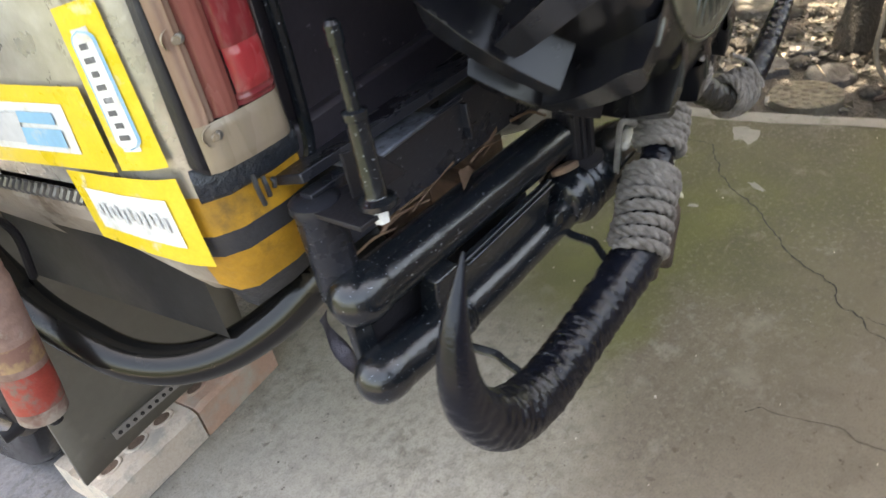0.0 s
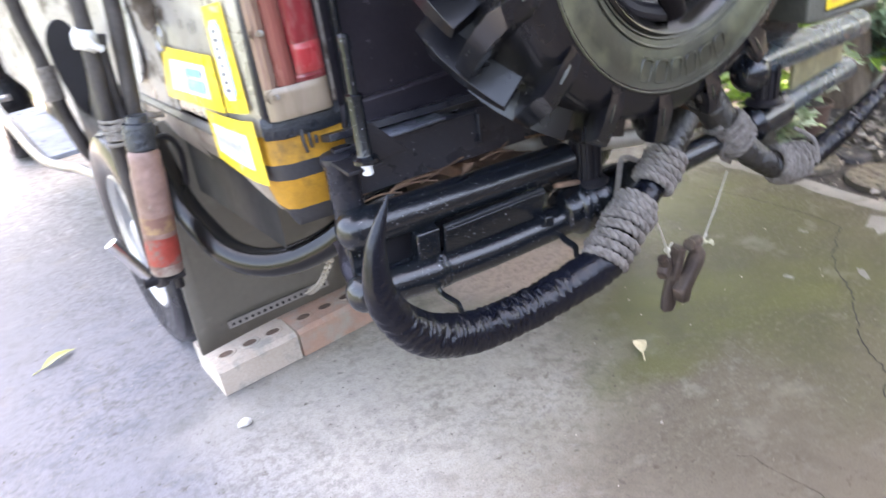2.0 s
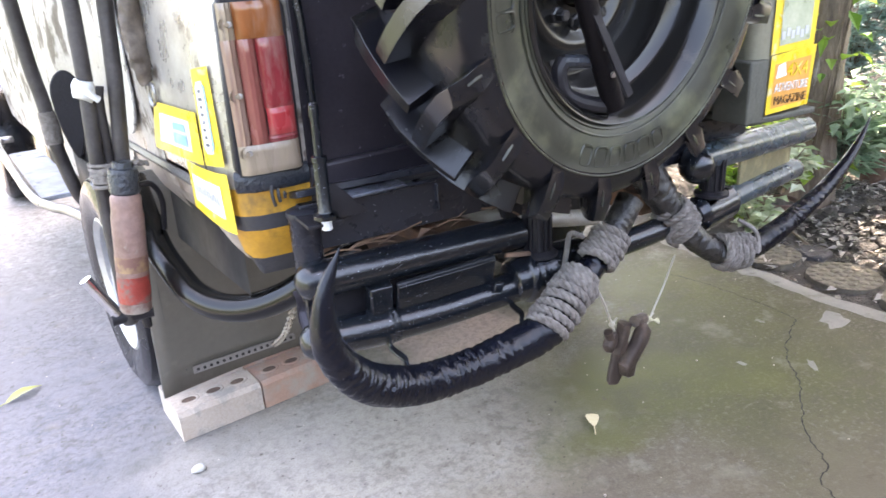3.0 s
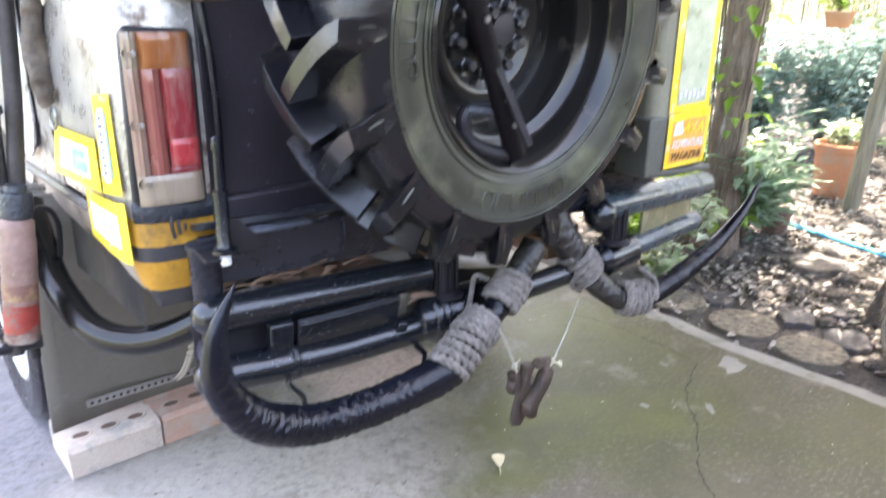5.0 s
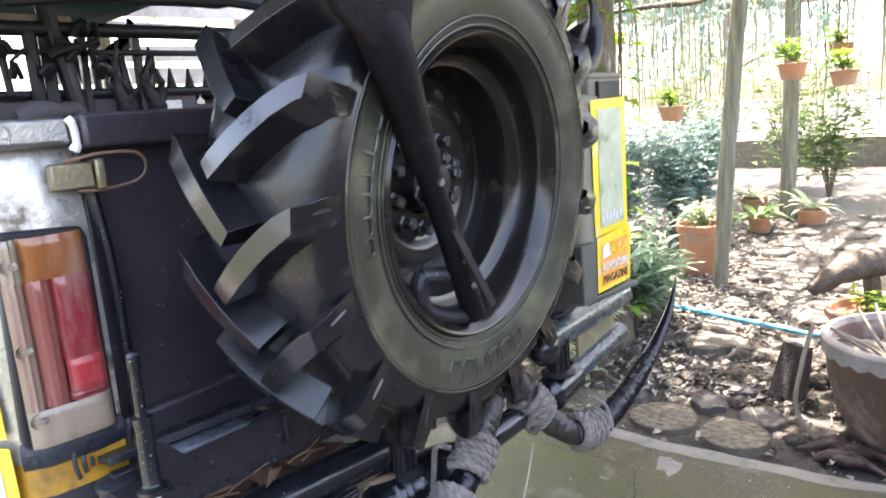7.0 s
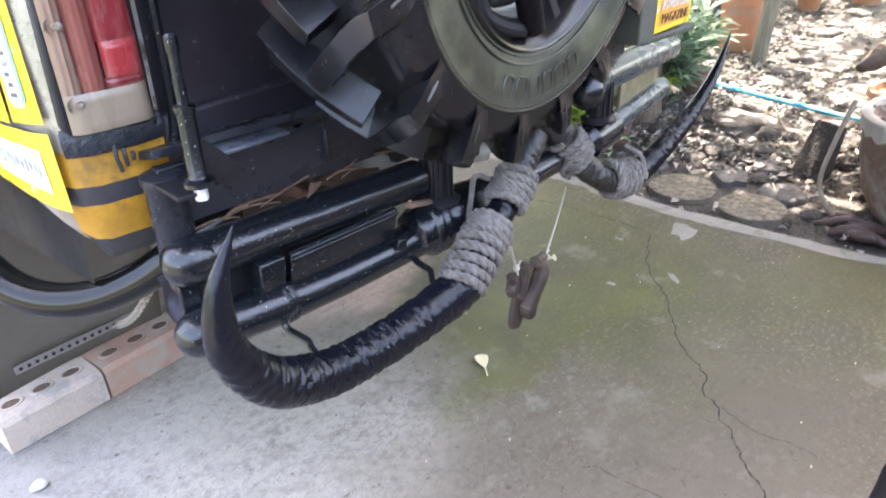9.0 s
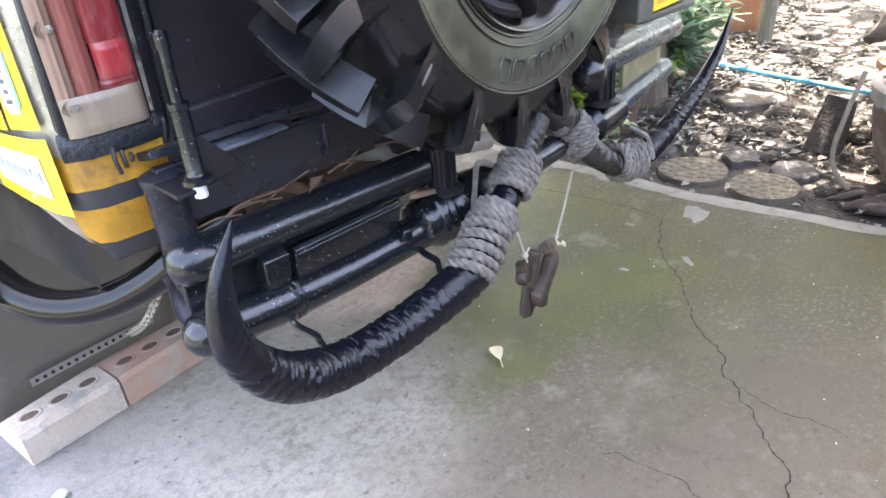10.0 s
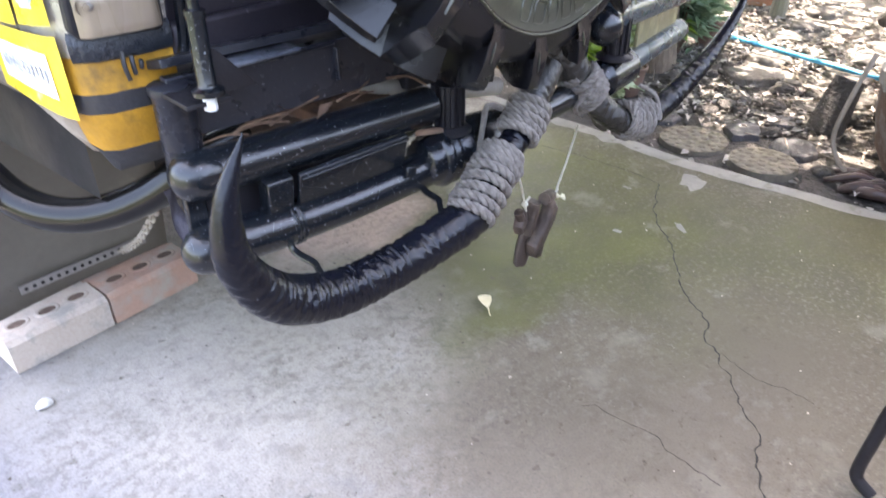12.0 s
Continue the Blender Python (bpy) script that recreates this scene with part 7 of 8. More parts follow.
litter("leaf_litter", 2.4, 0.5, 0.5, 0.55, 5200, 0.02, 0.06, 11)
litter("leaf_litter", 3.6, 0.9, 0.8, 0.9, 4200, 0.02, 0.06, 12)
litter("leaf_litter", 2.2, 2.2, 0.6, 1.0, 1600, 0.02, 0.06, 13)
litter("leaf_litter", 2.5, -0.9, 0.6, 0.6, 1200, 0.02, 0.06, 14)
twigs = Geo()
for k in range(90):
    x, y = R.uniform(1.75, 3.6), R.uniform(-0.7, 1.5)
    a, s = R.uniform(0, 3.1), R.uniform(0.05, 0.22)
    z = ground_z(x, y) + 0.012
    twigs.tube([(x, y, z), (x + s * math.cos(a), y + s * math.sin(a), z + R.uniform(0, 0.02))], R.uniform(0.002, 0.006), 5)
tagged(part("twigs", twigs, M_wood, smooth=0), "dry twigs lying on the soil", "twigs", kind="stuff")
# clods and dark stones by the slab
rocks = Geo()
for k in range(70):
    x, y = R.uniform(1.72, 2.5), R.uniform(-0.5, 0.9)
    if (x - 1.7) ** 2 + (y - 0.385) ** 2 < 0.03 or (x - 1.68) ** 2 + (y - 0.085) ** 2 < 0.03:
        continue
    s = R.uniform(0.012, 0.05)
    q = Geo()
    q.ball((0, 0, 0), s, 8, 6, (R.uniform(0.8, 1.5), R.uniform(0.8, 1.5), R.uniform(0.4, 0.8)))
    q.v = [tuple(Vector(p) * (1 + 0.5 * noise.noise(Vector(p) * 28 + Vector((k, 0, 0)))) + Vector((x, y, ground_z(x, y) + s * 0.2))) for p in q.v]
    rocks.add(q.v, q.f)
tagged(part("clods", rocks, M_soil, smooth=70), "dark clods and stones in the soil", "stones", kind="stuff")


def hose(pts, label):
    g = Geo()
    g.tube(smooth_path([(x, y, ground_z(x, y) + dz) for x, y, dz in pts], 8), 0.012, 10)
    return tagged(part("garden_hose", g, M_hose), label, "hose")


hose([(2.95, 1.25, 0.02), (2.92, 0.93, 0.03), (2.86, 0.60, 0.035), (2.80, 0.30, 0.035), (2.80, 0.08, 0.025), (2.85, -0.2, 0.02)], "light blue garden hose lying across the litter")


def clay_pot(x, y, r, h, mt, label, ribs=False, z=None, group=""):
    z = ground_z(x, y) if z is None else z
    top = thing("flower_pot", (x, y, z), label, "flower pot", group)
    g = Geo()
    prof = [(r * 0.70, 0), (r * 0.76, 0.02), (r * 0.90, h * 0.72), (r * 0.92, h * 0.84), (r * 1.0, h * 0.86), (r * 1.02, h * 0.98), (r * 0.99, h), (r * 0.92, h), (r * 0.88, h * 0.88), (0.001, h * 0.86)]
    g.lathe(prof, Matrix.Translation((x, y, z)), 28)
    part("pot", g, mt, top)
    s = Geo()
    s.lathe([(r * 0.88, h * 0.87), (r * 0.4, h * 0.90), (0.001, h * 0.91)], Matrix.Translation((x, y, z)), 16)
    part("soil", s, M_soil, top)
    return top


def shrub(name, x, y, z, count, spread, height, leaf_len, leaf_w, mt, seed, label, category="plant", upward=0.5, stems=7, parent=None):
    """Stems from one foot with many leaves, uneven, with gaps."""
    r = random.Random(seed)
    top = parent or thing(name, (x, y, z), label, category)
    tips = []
    for k in range(stems):
        a, lean = r.uniform(0, 6.28), r.uniform(0.15, 1.0) * spread
        hh = height * r.uniform(0.55, 1.0)
        pts = smooth_path([(x, y, z), (x + 0.35 * lean * math.cos(a), y + 0.35 * lean * math.sin(a), z + hh * 0.5), (x + lean * math.cos(a), y + lean * math.sin(a), z + hh)], 5)
        part("stem", Geo().tube(pts, [0.006 * (1 - 0.7 * i / (len(pts) - 1)) * max(1, height) for i in range(len(pts))], 5), M_bark, top, smooth=60)
        tips.append([Vector(p) for p in pts])
    lv = Geo()
    for k in range(count):
        pts = r.choice(tips)
        t = r.uniform(0.25, 1.0) * (len(pts) - 1)
        i = min(len(pts) - 2, int(t))
        p = pts[i].lerp(pts[i + 1], t - i) + Vector((r.gauss(0, 0.16), r.gauss(0, 0.16), r.gauss(0, 0.10))) * spread
        a = r.uniform(0, 6.28)
        lv.leaf(p, (math.cos(a), math.sin(a), r.uniform(-0.5, 1.0) * upward + 0.1), leaf_len * r.uniform(0.6, 1.2), leaf_w * r.uniform(0.7, 1.2),
                Vector((r.gauss(0, 0.3), r.gauss(0, 0.3), 1)).normalized())
    tagged(part("foliage", lv, mt, top, smooth=0), kind="stuff")
    return top


def rosette(x, y, z, n, length, width, mt, seed, parent, droop=0.5):
    """Strap leaves arching out of one heart."""
    r = random.Random(seed)
    g = Geo()
    for k in range(n):
        a = 2.4 * k + r.uniform(-0.2, 0.2)
        L, lift = length * r.uniform(0.7, 1.1), r.uniform(0.3, 1.0)
        def f(u, v):
            w = width * math.sin(math.pi * min(1, 0.08 + 0.92 * u)) * (v - 0.5)
            rad = L * u * (1 - 0.25 * lift * u)
            zz = L * (lift * u - droop * u * u)
            return (x + rad * math.cos(a) - w * math.sin(a), y + rad * math.sin(a) + w * math.cos(a), z + zz + 0.3 * abs(w))
        g.grid(f, 7, 2)
    return tagged(part("foliage", g, mt, parent, smooth=50), kind="stuff")


# pots along the path
pot = clay_pot(3.66, 1.10, 0.150, 0.335, M_terra, "tall terracotta pot with a variegated plant", z=0.10)
shrub("plant", 3.66, 1.10, 0.36, 260, 0.16, 0.22, 0.06, 0.04, M_leaf_white, 21, "", parent=pot)
shrub("leafy_plant", 2.55, 0.98, 0.03, 620, 0.30, 0.62, 0.17, 0.042, M_leaf_mid, 22, "bushy green plant with long narrow leaves", upward=0.6, stems=11)
shrub("leafy_plant", 2.42, 1.25, 0.02, 260, 0.24, 0.5, 0.12, 0.034, M_leaf_fresh, 27, "bushy plant with fresh green narrow leaves", upward=0.7, stems=8)
p2 = clay_pot(2.80, 0.95, 0.085, 0.14, M_potgrey, "small weathered pot on the litter")
shrub("plant", 2.80, 0.95, 0.17, 90, 0.09, 0.24, 0.07, 0.022, M_leaf_white, 23, "", parent=p2)
p3 = clay_pot(2.0, 0.92, 0.09, 0.14, M_potgrey, "small weathered pot half hidden by leaves")
shrub("plant", 2.0, 0.92, 0.14, 180, 0.16, 0.26, 0.085, 0.05, M_leaf_white, 24, "", parent=p3)
shrub("leafy_plant", 1.85, 1.05, -0.02, 160, 0.20, 0.34, 0.11, 0.06, M_leaf_fresh, 25, "broad-leaved yellow-green plant beside the slab", stems=6)
shrub("leafy_plant", 1.75, 0.85, -0.02, 160, 0.15, 0.22, 0.07, 0.045, M_leaf_white, 28, "white and green ground plant beside the slab", stems=8)
for x, y, z, r0, h, sd in ((4.72, 1.09, 0.17, 0.09, 0.14, 31), (5.0, 0.80, 0.18, 0.11, 0.16, 32), (4.3, 1.28, 0.15, 0.10, 0.15, 33), (5.3, 1.35, 0.2, 0.11, 0.17, 34)):
    pt = clay_pot(x, y, r0, h, M_terra, "terracotta pot with a pale strap-leaved plant", z=z, group="pots along the path")
    rosette(x, y, z + h, 16, 0.30, 0.05, M_leaf_white if sd % 2 == 0 else M_leaf_dark, sd, pt)

# big worn pot and the clay trough by the slab's edge
bx, by = 2.02, -0.44
big = thing("large_pot", (bx, by, -0.03), "large worn clay pot with a wavy grey rim", "flower pot")
g = Geo()
R0, H0 = 0.30, 0.40
g.lathe([(R0 * 0.55, 0), (R0 * 0.66, 0.015), (R0 * 0.86, H0 * 0.3), (R0 * 0.97, H0 * 0.62), (R0 * 1.0, H0 * 0.86), (R0 * 1.03, H0 * 0.90), (R0 * 1.05, H0 * 0.97), (R0 * 1.03, H0), (R0 * 0.95, H0), (R0 * 0.91, H0 * 0.94), (R0 * 0.88, H0 * 0.8), (0.001, H0 * 0.78)],
        Matrix.Translation((bx, by, -0.04)), 48)
part("pot", g, M_potgrey, big)
g = Geo()
g.grid(lambda u, v: (bx + R0 * (1.055 - 0.02 * (1 - v)) * math.cos(2 * math.pi * u), by + R0 * (1.055 - 0.02 * (1 - v)) * math.sin(2 * math.pi * u),
                     -0.04 + H0 * (1.0 - (1 - v) * (0.13 + 0.02 * math.sin(2 * math.pi * u * 26) + 0.02 * noise.noise(Vector((u * 9, 0, 0)))))), 104, 4)
g.lathe([(R0 * 1.055, H0), (R0 * 1.03, H0 + 0.012), (R0 * 0.96, H0 + 0.012), (R0 * 0.93, H0 - 0.01)], Matrix.Translation((bx, by, -0.04)), 48)
part("rim_band", g, M_potrim, big, "grey rim band with a wavy lower edge", smooth=60)
g = Geo()
g.lathe([(R0 * 0.89, H0 * 0.80), (R0 * 0.5, H0 * 0.83), (0.001, H0 * 0.84)], Matrix.Translation((bx, by, -0.04)), 20)
part("soil", g, M_soil, big)
for k in range(9):
    g = Geo()
    a = R.uniform(0, 6.28)
    g.tube(smooth_path([(bx - 0.1, by + 0.05, 0.28), (bx - 0.1 + 0.1 * math.cos(a), by + 0.05 + 0.1 * math.sin(a), 0.34), (bx - 0.1 + 0.22 * math.cos(a), by + 0.05 + 0.22 * math.sin(a), 0.33 + R.uniform(-0.02, 0.12))], 5), 0.006, 6)
    part("dry_stem", g, M_wood, big)
g = Geo()
g.tube(smooth_path([(1.90, -0.12, 0.40), (1.84, -0.10, 0.25), (1.79, -0.10, 0.10), (1.80, -0.18, -0.01), (1.86, -0.30, -0.025)], 7), [0.009] * 29, 8)
tagged(part("dry_frond", g, M_wood), "dry bent palm stalk leaning on the large pot", "stalk")
M_husk = shade("dark_husk", (0.050, 0.026, 0.022), 0.5, scale=14, fine=60, bump=0.6, light=(0.10, 0.058, 0.05), dark=(0.015, 0.009, 0.008), amount=1.0)
rt = Geo()
r9 = random.Random(77)
for k in range(15):
    x, y = r9.uniform(1.66, 1.84), r9.uniform(-0.62, -0.12)
    a = r9.uniform(-1.9, -1.0)
    z = ground_z(x, y)
    ln = r9.uniform(0.12, 0.24)
    pts = [(x + ln * u * math.cos(a) + 0.015 * math.sin(5 * u + k), y + ln * u * math.sin(a), z + 0.012 + 0.035 * math.sin(3.1 * u) * r9.uniform(0.6, 1.0)) for u in (0, 0.25, 0.5, 0.75, 1.0)]
    wide = r9.uniform(0.010, 0.026)
    rt.tube(smooth_path(pts, 4), [wide * (0.45 + 0.55 * math.sin(math.pi * (j + 1) / 18)) for j in range(17)], 9)
tagged(part("dry_husks", rt, M_husk, smooth=70), "brown husks and roots heaped by the pot", "husks", kind="stuff")

tr = thing("clay_trough", (2.55, -0.20, 0.0), "low clay trough with small green plants", "planter")
g = Geo()
g.lathe([(0.15, 0), (0.17, 0.02), (0.20, 0.16), (0.215, 0.17), (0.215, 0.20), (0.19, 0.20), (0.18, 0.17), (0.001, 0.16)], Matrix.Translation((2.55, -0.20, 0.10)), 30)
part("pot", g, M_terra, tr)
g = Geo()
g.box((2.55, -0.20, 0.05), (0.3, 0.3, 0.13))
part("foot", g, M_soil, tr)
shrub("plant", 2.55, -0.20, 0.26, 240, 0.20, 0.12, 0.05, 0.03, M_leaf_fresh, 41, "", parent=tr)
M_drift = shade("dark_driftwood", (0.075, 0.055, 0.042), 0.85, scale=14, fine=60, bump=0.8, dist=0.01, light=(0.17, 0.13, 0.10), dark=(0.025, 0.02, 0.016), amount=1.0)
lg = Geo()
lg.tube(smooth_path([(2.35, 0.02, 0.40), (2.45, -0.06, 0.47), (2.62, -0.14, 0.49), (2.80, -0.28, 0.46), (3.0, -0.5, 0.40)], 6), [0.02 + 0.05 * math.sin(math.pi * i / 24) for i in range(25)], 12)
lg.tube([(2.62, -0.14, 0.47), (2.65, -0.18, 0.02)], 0.035, 10)
lg.v = [tuple(Vector(p) + Vector((0, 0, 1)) * 0.02 * noise.noise(Vector(p) * 16)) for p in lg.v]
tagged(part("driftwood", lg, M_drift, smooth=70), "dark driftwood log on a stump", "driftwood")
st = Geo()
st.tube([(2.15, 0.05, -0.02), (2.22, 0.03, 0.20)], [0.075, 0.06], 14)
st.v = [tuple(Vector(p) * (1 + 0.01 * noise.noise(Vector(p) * 20))) for p in st.v]
tagged(part("tree_stump", st, M_soil, smooth=70), "dark mossy stump beside the litter path", "stump")


# tree by the slab with climbing leaves
def tree(x, y, r, h, lean, label):
    t = thing("tree", (x, y, ground_z(x, y)), label, "tree")
    pts = smooth_path([(x, y, ground_z(x, y) - 0.05), (x + lean * 0.3, y, h * 0.35), (x + lean * 0.5, y + 0.02, h * 0.7), (x + lean, y + 0.05, h)], 14)
    n = len(pts)
    g = Geo()
    g.tube(pts, [r * (1.25 - 0.35 * min(1, i / (0.2 * n)) - 0.2 * i / n) for i in range(n)], 22)
    g.v = [tuple(Vector(p) + (Vector((p[0], p[1], 0)) - Vector((x, y, 0))).normalized() * 0.012 * noise.noise(Vector((p[0] * 18, p[1] * 18, p[2] * 5)))) for p in g.v]
    part("trunk", g, M_bark, t, smooth=70)
    lv = Geo()
    r2 = random.Random(5)
    for k in range(150):
        a, z = r2.uniform(0, 6.28), r2.uniform(0.15, h * 0.95)
        p = Vector((x + lean * z / h * 0.6 + (r + 0.03) * math.cos(a), y + (r + 0.03) * math.sin(a), z))
        lv.leaf(p, (math.cos(a), math.sin(a), r2.uniform(-0.8, 0.5)), r2.uniform(0.06, 0.15), r2.uniform(0.04, 0.08))
    part("climbing_leaves", lv, M_leaf_fresh, t, smooth=0)
    vn = Geo()
    for k in range(5):
        a0 = r2.uniform(0, 6.28)
        vn.tube(smooth_path([(x + lean * z / h * 0.6 + (r * 0.97 + 0.006) * math.cos(a0 + z * 0.8), y + (r * 0.97 + 0.006) * math.sin(a0 + z * 0.8), z) for z in [0.05 + h * 0.9 * q / 8 for q in range(9)]], 4), 0.005, 6)
    tagged(part("climbing_stem", vn, M_bark, t, smooth=70), kind="stuff")
    # limbs and crown are out of view, added to dapple the soil
    limbs = Geo()
    crown = Geo()
    for k in range(9):
        a = 2 * math.pi * k / 9 + 0.3
        L = r2.uniform(0.9, 1.9)
        base = Vector((x + lean, y + 0.05, h * r2.uniform(0.9, 1.0)))
        path = smooth_path([base, base + Vector((0.45 * L * math.cos(a), 0.45 * L * math.sin(a), 0.45)), base + Vector((L * math.cos(a), L * math.sin(a), 0.7 + r2.uniform(-0.2, 0.5)))], 6)
        limbs.tube(path, [0.05 * (1 - 0.85 * i / (len(path) - 1)) for i in range(len(path))], 8)
        for j in range(150):
            q = Vector(r2.choice(path[3:])) + Vector((r2.gauss(0, 0.28), r2.gauss(0, 0.28), r2.gauss(0, 0.2)))
            b = r2.uniform(0, 6.28)
            crown.leaf(q, (math.cos(b), math.sin(b), r2.uniform(-0.7, 0.3)), r2.uniform(0.08, 0.15), r2.uniform(0.04, 0.07))
    part("limbs", limbs, M_bark, t, smooth=70)
    part("crown", crown, M_leaf_fresh, t, smooth=0)
    return t


tree(2.38, 1.035, 0.102, 3.0, 0.03, "slim rough-barked tree with climbing green leaves")
# sprays of fresh leaves hanging beside the wheel
sp_ = thing("vine_spray", (1.9, 1.15, 2.2), "hanging spray of fresh yellow-green vine leaves", "vine")
g, lv = Geo(), Geo()
r3 = random.Random(8)
for k in range(6):
    x, y = 1.75 + 0.12 * k, 1.25 - 0.02 * k
    pts = smooth_path([(x, y, 2.6), (x + 0.05, y - 0.05, 2.1), (x - 0.03 + r3.uniform(-0.1, 0.1), y - 0.1, 1.75), (x, y - 0.1, 1.45 + r3.uniform(-0.05, 0.2))], 6)
    g.tube(pts, 0.004, 5)
    for j in range(34):
        p = Vector(r3.choice(pts[4:])) + Vector((r3.gauss(0, 0.05), r3.gauss(0, 0.05), r3.gauss(0, 0.03)))
        a = r3.uniform(0, 6.28)
        lv.leaf(p, (math.cos(a), math.sin(a), r3.uniform(-0.8, 0.1)), r3.uniform(0.07, 0.13), r3.uniform(0.04, 0.06))
tagged(part("vine_stem", g, M_bark, sp_), kind="stuff")
tagged(part("vine_foliage", lv, M_leaf_fresh, sp_, smooth=0), kind="stuff")

# posts and pergola of laths
for pts, r, lb in (([(3.43, 0.87, 0.05), (3.50, 0.845, 0.9), (3.58, 0.81, 1.70), (3.64, 0.785, 2.27)], 0.047, "leaning grey-green pole carrying the laths"),
                   ([(5.22, 1.06, 0.1), (5.28, 1.06, 0.9), (5.36, 1.06, 2.5)], 0.06, "grey pole with a hanging pot"),
                   ([(3.2, 2.6, 0.0), (3.2, 2.6, 2.5)], 0.05, "grey pole among the shrubs"),
                   ([(6.6, 0.4, 0.2), (6.6, 0.4, 2.5)], 0.06, "grey pole by the path"), ([(5.6, 3.0, 0.1), (5.6, 3.0, 2.5)], 0.05, "grey pole among the shrubs"), ([(3.9, -1.4, 0.1), (3.9, -1.4, 2.5)], 0.05, "grey pole by the path")):
    g = Geo()
    g.tube(smooth_path(pts, 8), r, 12)
    g.v = [tuple(Vector(p) + Vector((0.006 * noise.noise(Vector(p) * 8), 0.006 * noise.noise(Vector(p) * 8 + Vector((5, 0, 0))), 0))) for p in g.v]
    tagged(part("garden_pole", g, M_post, smooth=70), lb, "pole", group="garden poles")
perg = thing("pergola", (4.5, 1.0, 2.25), "open pergola of thin weathered laths", "pergola")
for y in (-1.6, -0.4, 0.8, 2.0, 3.2):
    part("beam", Geo().tube([(1.9, y, 2.22 + 0.03 * R.random()), (8.5, y + 0.1, 2.22)], 0.03, 8), M_post, perg)
for k in range(78):
    x = 1.95 + k * 0.085
    part("lath", Geo().tube([(x, -2.2, 2.27 + R.uniform(-0.02, 0.02)), (x + R.uniform(-0.25, 0.25), 3.9, 2.27 + R.uniform(-0.02, 0.02))], R.uniform(0.008, 0.016), 6), M_lathes, perg)
for k in range(16):
    y = -2.0 + k * 0.36
    part("cross_lath", Geo().tube([(1.95, y, 2.29), (8.5, y + R.uniform(-0.3, 0.3), 2.29)], R.uniform(0.007, 0.012), 6), M_lathes, perg)
for pts in ([(3.9, 2.5, 2.02), (4.0, 1.943, 2.0), (4.0, 1.618, 2.05), (4.0, 1.343, 2.10), (4.05, 1.05, 2.16), (4.1, 0.8, 2.22)],
            [(4.4, 2.6, 2.02), (4.4, 2.155, 1.985), (4.4, 1.79, 1.975), (4.4, 1.416, 1.95), (4.4, 1.145, 2.02), (4.4, 0.92, 2.13), (4.4, 0.7, 2.22)],
            [(3.62, 1.0, 2.16), (3.9, 0.896, 2.05), (3.9, 0.812, 1.97), (3.9, 0.725, 1.90), (3.95, 0.5, 1.86), (4.0, 0.2, 2.2)]):
    path = smooth_path(pts, 7)
    part("dry_branch", Geo().tube(path, [0.017 + 0.005 * noise.noise(Vector((i * 0.3, pts[0][0], 0))) for i in range(len(path))], 8), M_drift, perg, "dark dead branch")
# unseen leaves added on the laths to break the sun into patches
lf = Geo()
r4 = random.Random(14)
for k in range(6400):
    cx, cy = r4.uniform(1.7, 8.6), r4.uniform(-2.4, 4.2)
    if noise.noise(Vector((cx * 1.6, cy * 1.6, 3))) + 0.25 * noise.noise(Vector((cx * 6, cy * 6, 1))) < 0.06:
        continue
    a = r4.uniform(0, 6.28)
    lf.leaf((cx, cy, 2.36 + r4.uniform(-0.03, 0.25)), (math.cos(a), math.sin(a), r4.uniform(-0.4, 0.4)), r4.uniform(0.08, 0.17), r4.uniform(0.05, 0.10))
part("creeper", lf, M_leaf_far, perg, "unseen creeper leaves over the laths, added to dapple the sun", smooth=0)

# hedge and shrubs behind the pots
for x, y, c, sprd, hh, sd in ((4.15, 2.0, 1500, 0.45, 1.0, 51), (4.6, 1.75, 1500, 0.45, 1.05, 52), (3.75, 2.35, 1400, 0.45, 1.0, 53), (3.3, 2.75, 1300, 0.45, 1.0, 54), (5.1, 1.75, 1300, 0.42, 1.0, 55)):
    shrub("hedge_shrub", x, y, ground_z(x, y), c, sprd, hh, 0.095, 0.042, M_leaf_blue, sd, "dense blue-green shrub behind the pots", "shrub", stems=18)
for x, y, c, sprd, hh, sd in ((5.8, 0.9, 420, 0.5, 1.2, 61), (6.4, 1.4, 420, 0.6, 1.5, 62), (6.9, -0.2, 420, 0.5, 1.1, 63), (5.7, -0.6, 420, 0.5, 1.0, 64), (4.6, -0.9, 380, 0.5, 0.9, 65), (3.7, -1.0, 380, 0.5, 0.8, 66), (6.2, 2.3, 420, 0.6, 1.6, 67), (5.0, 2.9, 420, 0.6, 1.6, 68)):
    shrub("shrub", x, y, ground_z(x, y), c, sprd, hh, 0.17, 0.045, M_leaf_far, sd, "loose green shrub in dappled shade", "shrub", stems=10)
for x, y, z, sd in ((4.35, 1.62, 1.10, 71), (4.45, 0.78, 1.33, 72), (5.0, 0.60, 1.26, 73), (5.9, 0.86, 1.5, 74)):
    pt = clay_pot(x, y, 0.10, 0.11, M_terra, "small terracotta pot hanging on wires", z=z, group="hanging pots")
    shrub("plant", x, y, z + 0.09, 70, 0.12, 0.18, 0.12, 0.03, M_leaf_fresh, sd, "", parent=pt, stems=5)
    g = Geo()
    for k in range(3):
        a = 2.09 * k
        g.tube([(x + 0.1 * math.cos(a), y + 0.1 * math.sin(a), z + 0.1), (x, y, 2.275)], 0.0025, 5)
    g.tube([(x - 0.06, y, 2.272), (x + 0.06, y, 2.272)], 0.004, 5)
    part("hanging_wire", g, M_steel, pt)

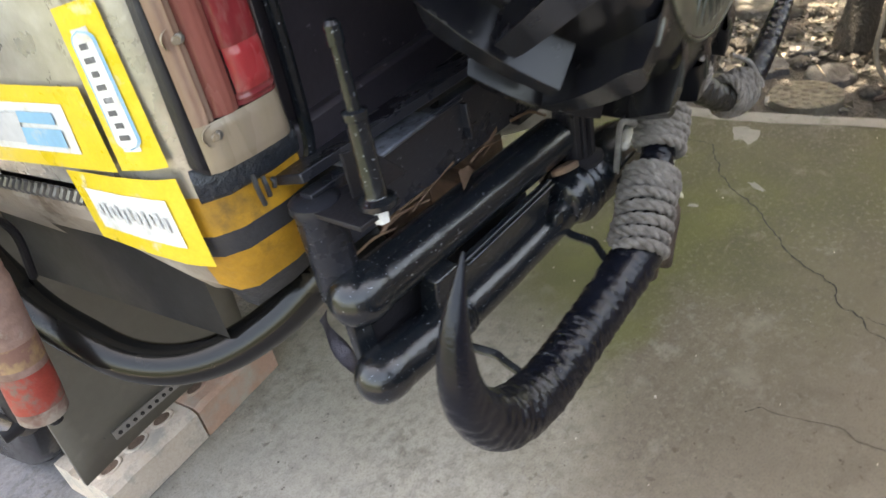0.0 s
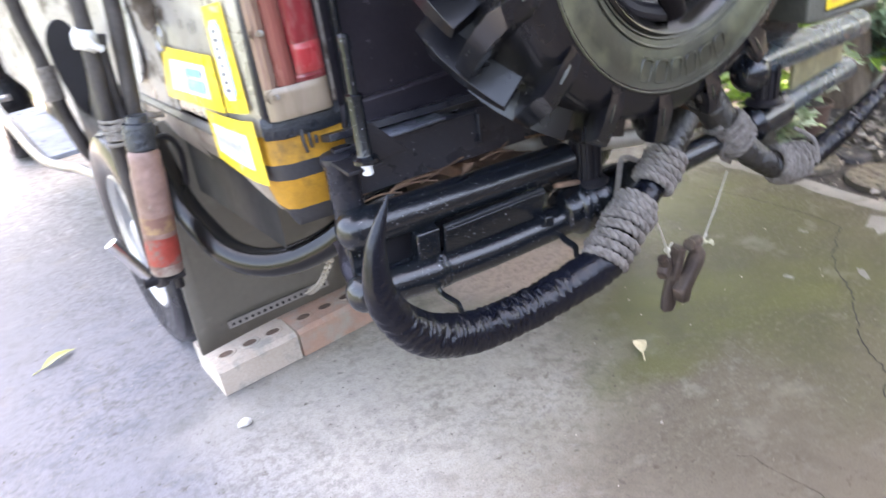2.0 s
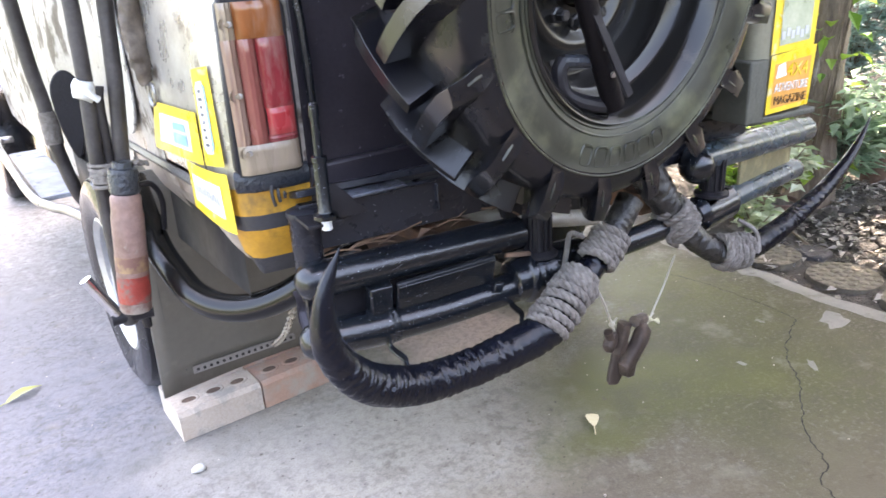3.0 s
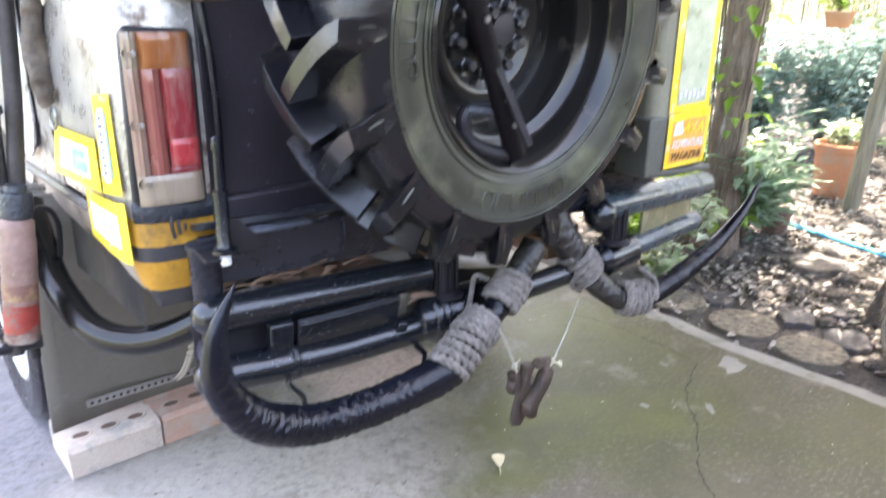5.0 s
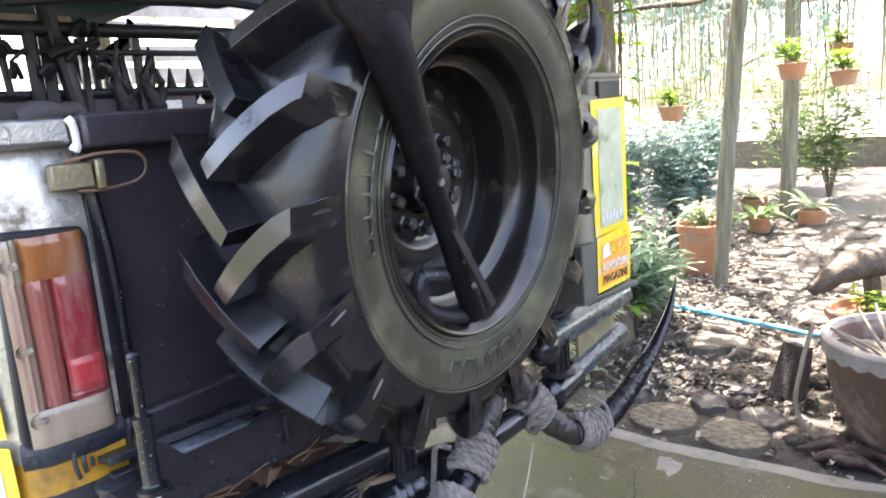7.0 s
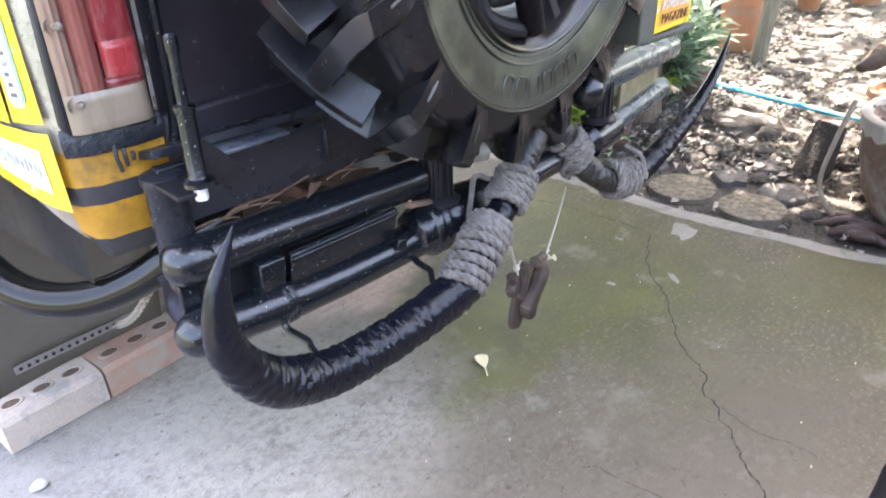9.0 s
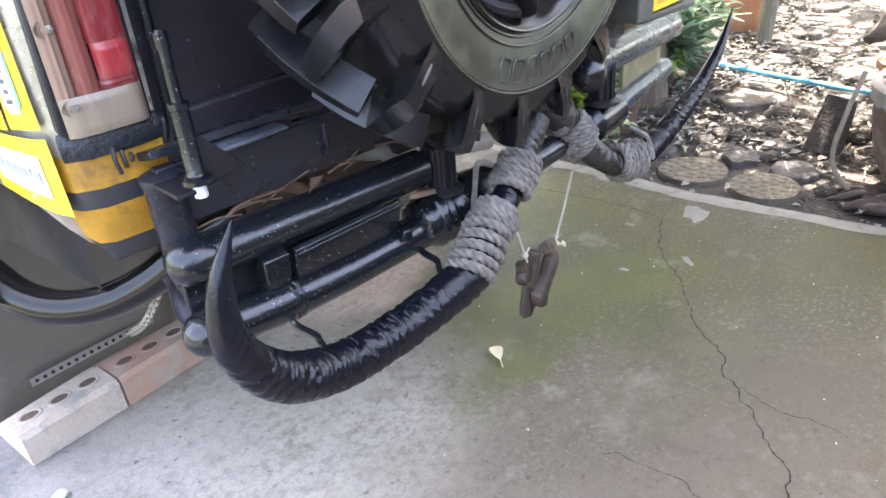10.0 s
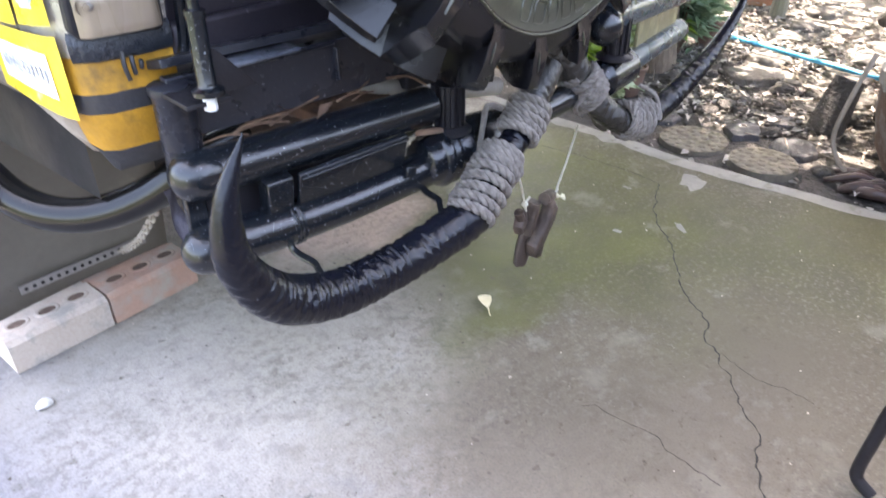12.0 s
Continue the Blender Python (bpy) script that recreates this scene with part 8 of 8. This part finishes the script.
# leafy vines hanging from the laths
for x0, x1, y0, y1, cnt, sd in ((4.7, 6.4, 0.75, 2.2, 46, 91), (4.3, 5.6, 2.1, 3.0, 34, 92), (5.6, 7.2, -0.6, 0.5, 30, 93)):
    r6 = random.Random(sd)
    g = Geo()
    for k in range(cnt):
        x, y = r6.uniform(x0, x1), r6.uniform(y0, y1)
        length, z = r6.uniform(0.4, 1.25), 2.52
        g.tube([(x, y, z), (x + r6.uniform(-0.04, 0.04), y, z - 0.5 * length), (x + r6.uniform(-0.06, 0.06), y, z - length)], 0.004, 5)
        for j in range(int(length * 30)):
            p = Vector((x + r6.gauss(0, 0.03), y + r6.gauss(0, 0.03), z - length * r6.random()))
            d = Vector((r6.gauss(0, 1), r6.gauss(0, 1), -0.9)).normalized()
            sd_ = d.cross(Vector((r6.gauss(0, 1), r6.gauss(0, 1), r6.gauss(0, 1)))).normalized()
            l, w = r6.uniform(0.05, 0.10), r6.uniform(0.010, 0.020)
            g.add([tuple(p), tuple(p + d * l * 0.5 + sd_ * w), tuple(p + d * l), tuple(p + d * l * 0.5 - sd_ * w)], [(0, 1, 2, 3)])
    tagged(part("hanging_vines", g, M_leaf_blue if sd < 93 else M_leaf_far, smooth=0), "pale green vines trailing down from the laths", "vine", kind="stuff")

# curtains of thin hanging roots
for nm, x0, x1, y0, y1, cnt, sd in (("hanging_roots", 5.0, 7.5, 1.0, 3.4, 250, 81), ("hanging_roots", 3.2, 5.0, 2.6, 3.6, 140, 82), ("hanging_roots", 5.6, 7.8, -0.8, 1.0, 150, 83)):
    r5 = random.Random(sd)
    g = Geo()
    for k in range(cnt):
        x, y = r5.uniform(x0, x1), r5.uniform(y0, y1)
        z1 = 2.26
        z0 = r5.uniform(0.5, 1.9)
        w = r5.uniform(0.003, 0.012)
        a = r5.uniform(0, 3.14)
        dx, dy = w * math.cos(a), w * math.sin(a)
        sx, sy = r5.uniform(-0.05, 0.05), r5.uniform(-0.05, 0.05)
        g.add([(x - dx, y - dy, z1), (x + dx, y + dy, z1), (x + dx * 0.8 + sx, y + dy * 0.8 + sy, (z0 + z1) / 2), (x - dx * 0.8 + sx, y - dy * 0.8 + sy, (z0 + z1) / 2), (x + dx * 0.2, y + dy * 0.2, z0), (x - dx * 0.2, y - dy * 0.2, z0)],
              [(0, 1, 2, 3), (3, 2, 4, 5)])
    tagged(part(nm, g, M_strand, smooth=0), "curtain of thin pale hanging roots", "roots", kind="stuff")

# low block wall and bench ledge at the end of the path
g = Geo()
g.box((8.6, 0.5, 0.40), (0.2, 9.0, 0.5))
tagged(part("garden_wall", g, M_stone, smooth=0), "low grey block wall at the end of the path", "wall", kind="structure")

# far trees and the bright distance
for x, y, hgt, sd in ((9.8, 3.4, 4.2, 91), (10.2, 0.8, 4.6, 92), (9.6, 5.8, 4.5, 93), (10.4, -1.8, 4.2, 94), (7.6, 7.6, 4.6, 95), (4.6, 8.2, 4.6, 96)):
    r6 = random.Random(sd)
    t = thing("far_tree", (x, y, 0.3), "distant tree in bright haze", "tree")
    g, lv = Geo(), Geo()
    g.tube(smooth_path([(x, y, 0.2), (x + 0.1, y, hgt * 0.5), (x, y + 0.1, hgt)], 6), [0.13 * (1 - 0.6 * i / 12) for i in range(13)], 10)
    for k in range(12):
        a = r6.uniform(0, 6.28)
        z = hgt * r6.uniform(0.25, 1.0)
        L = r6.uniform(0.7, 1.7)
        pts = smooth_path([(x, y, z), (x + 0.5 * L * math.cos(a), y + 0.5 * L * math.sin(a), z + 0.25), (x + L * math.cos(a), y + L * math.sin(a), z + 0.2)], 5)
        g.tube(pts, [0.04 * (1 - 0.8 * i / 10) for i in range(11)], 6)
        for j in range(45):
            q = Vector(r6.choice(pts[3:])) + Vector((r6.gauss(0, 0.3), r6.gauss(0, 0.3), r6.gauss(0, 0.25)))
            b = r6.uniform(0, 6.28)
            lv.leaf(q, (math.cos(b), math.sin(b), r6.uniform(-0.6, 0.3)), r6.uniform(0.12, 0.24), r6.uniform(0.07, 0.12))
    part("trunk", g, M_bark, t, smooth=70)
    part("crown", lv, M_leaf_far, t, smooth=0)
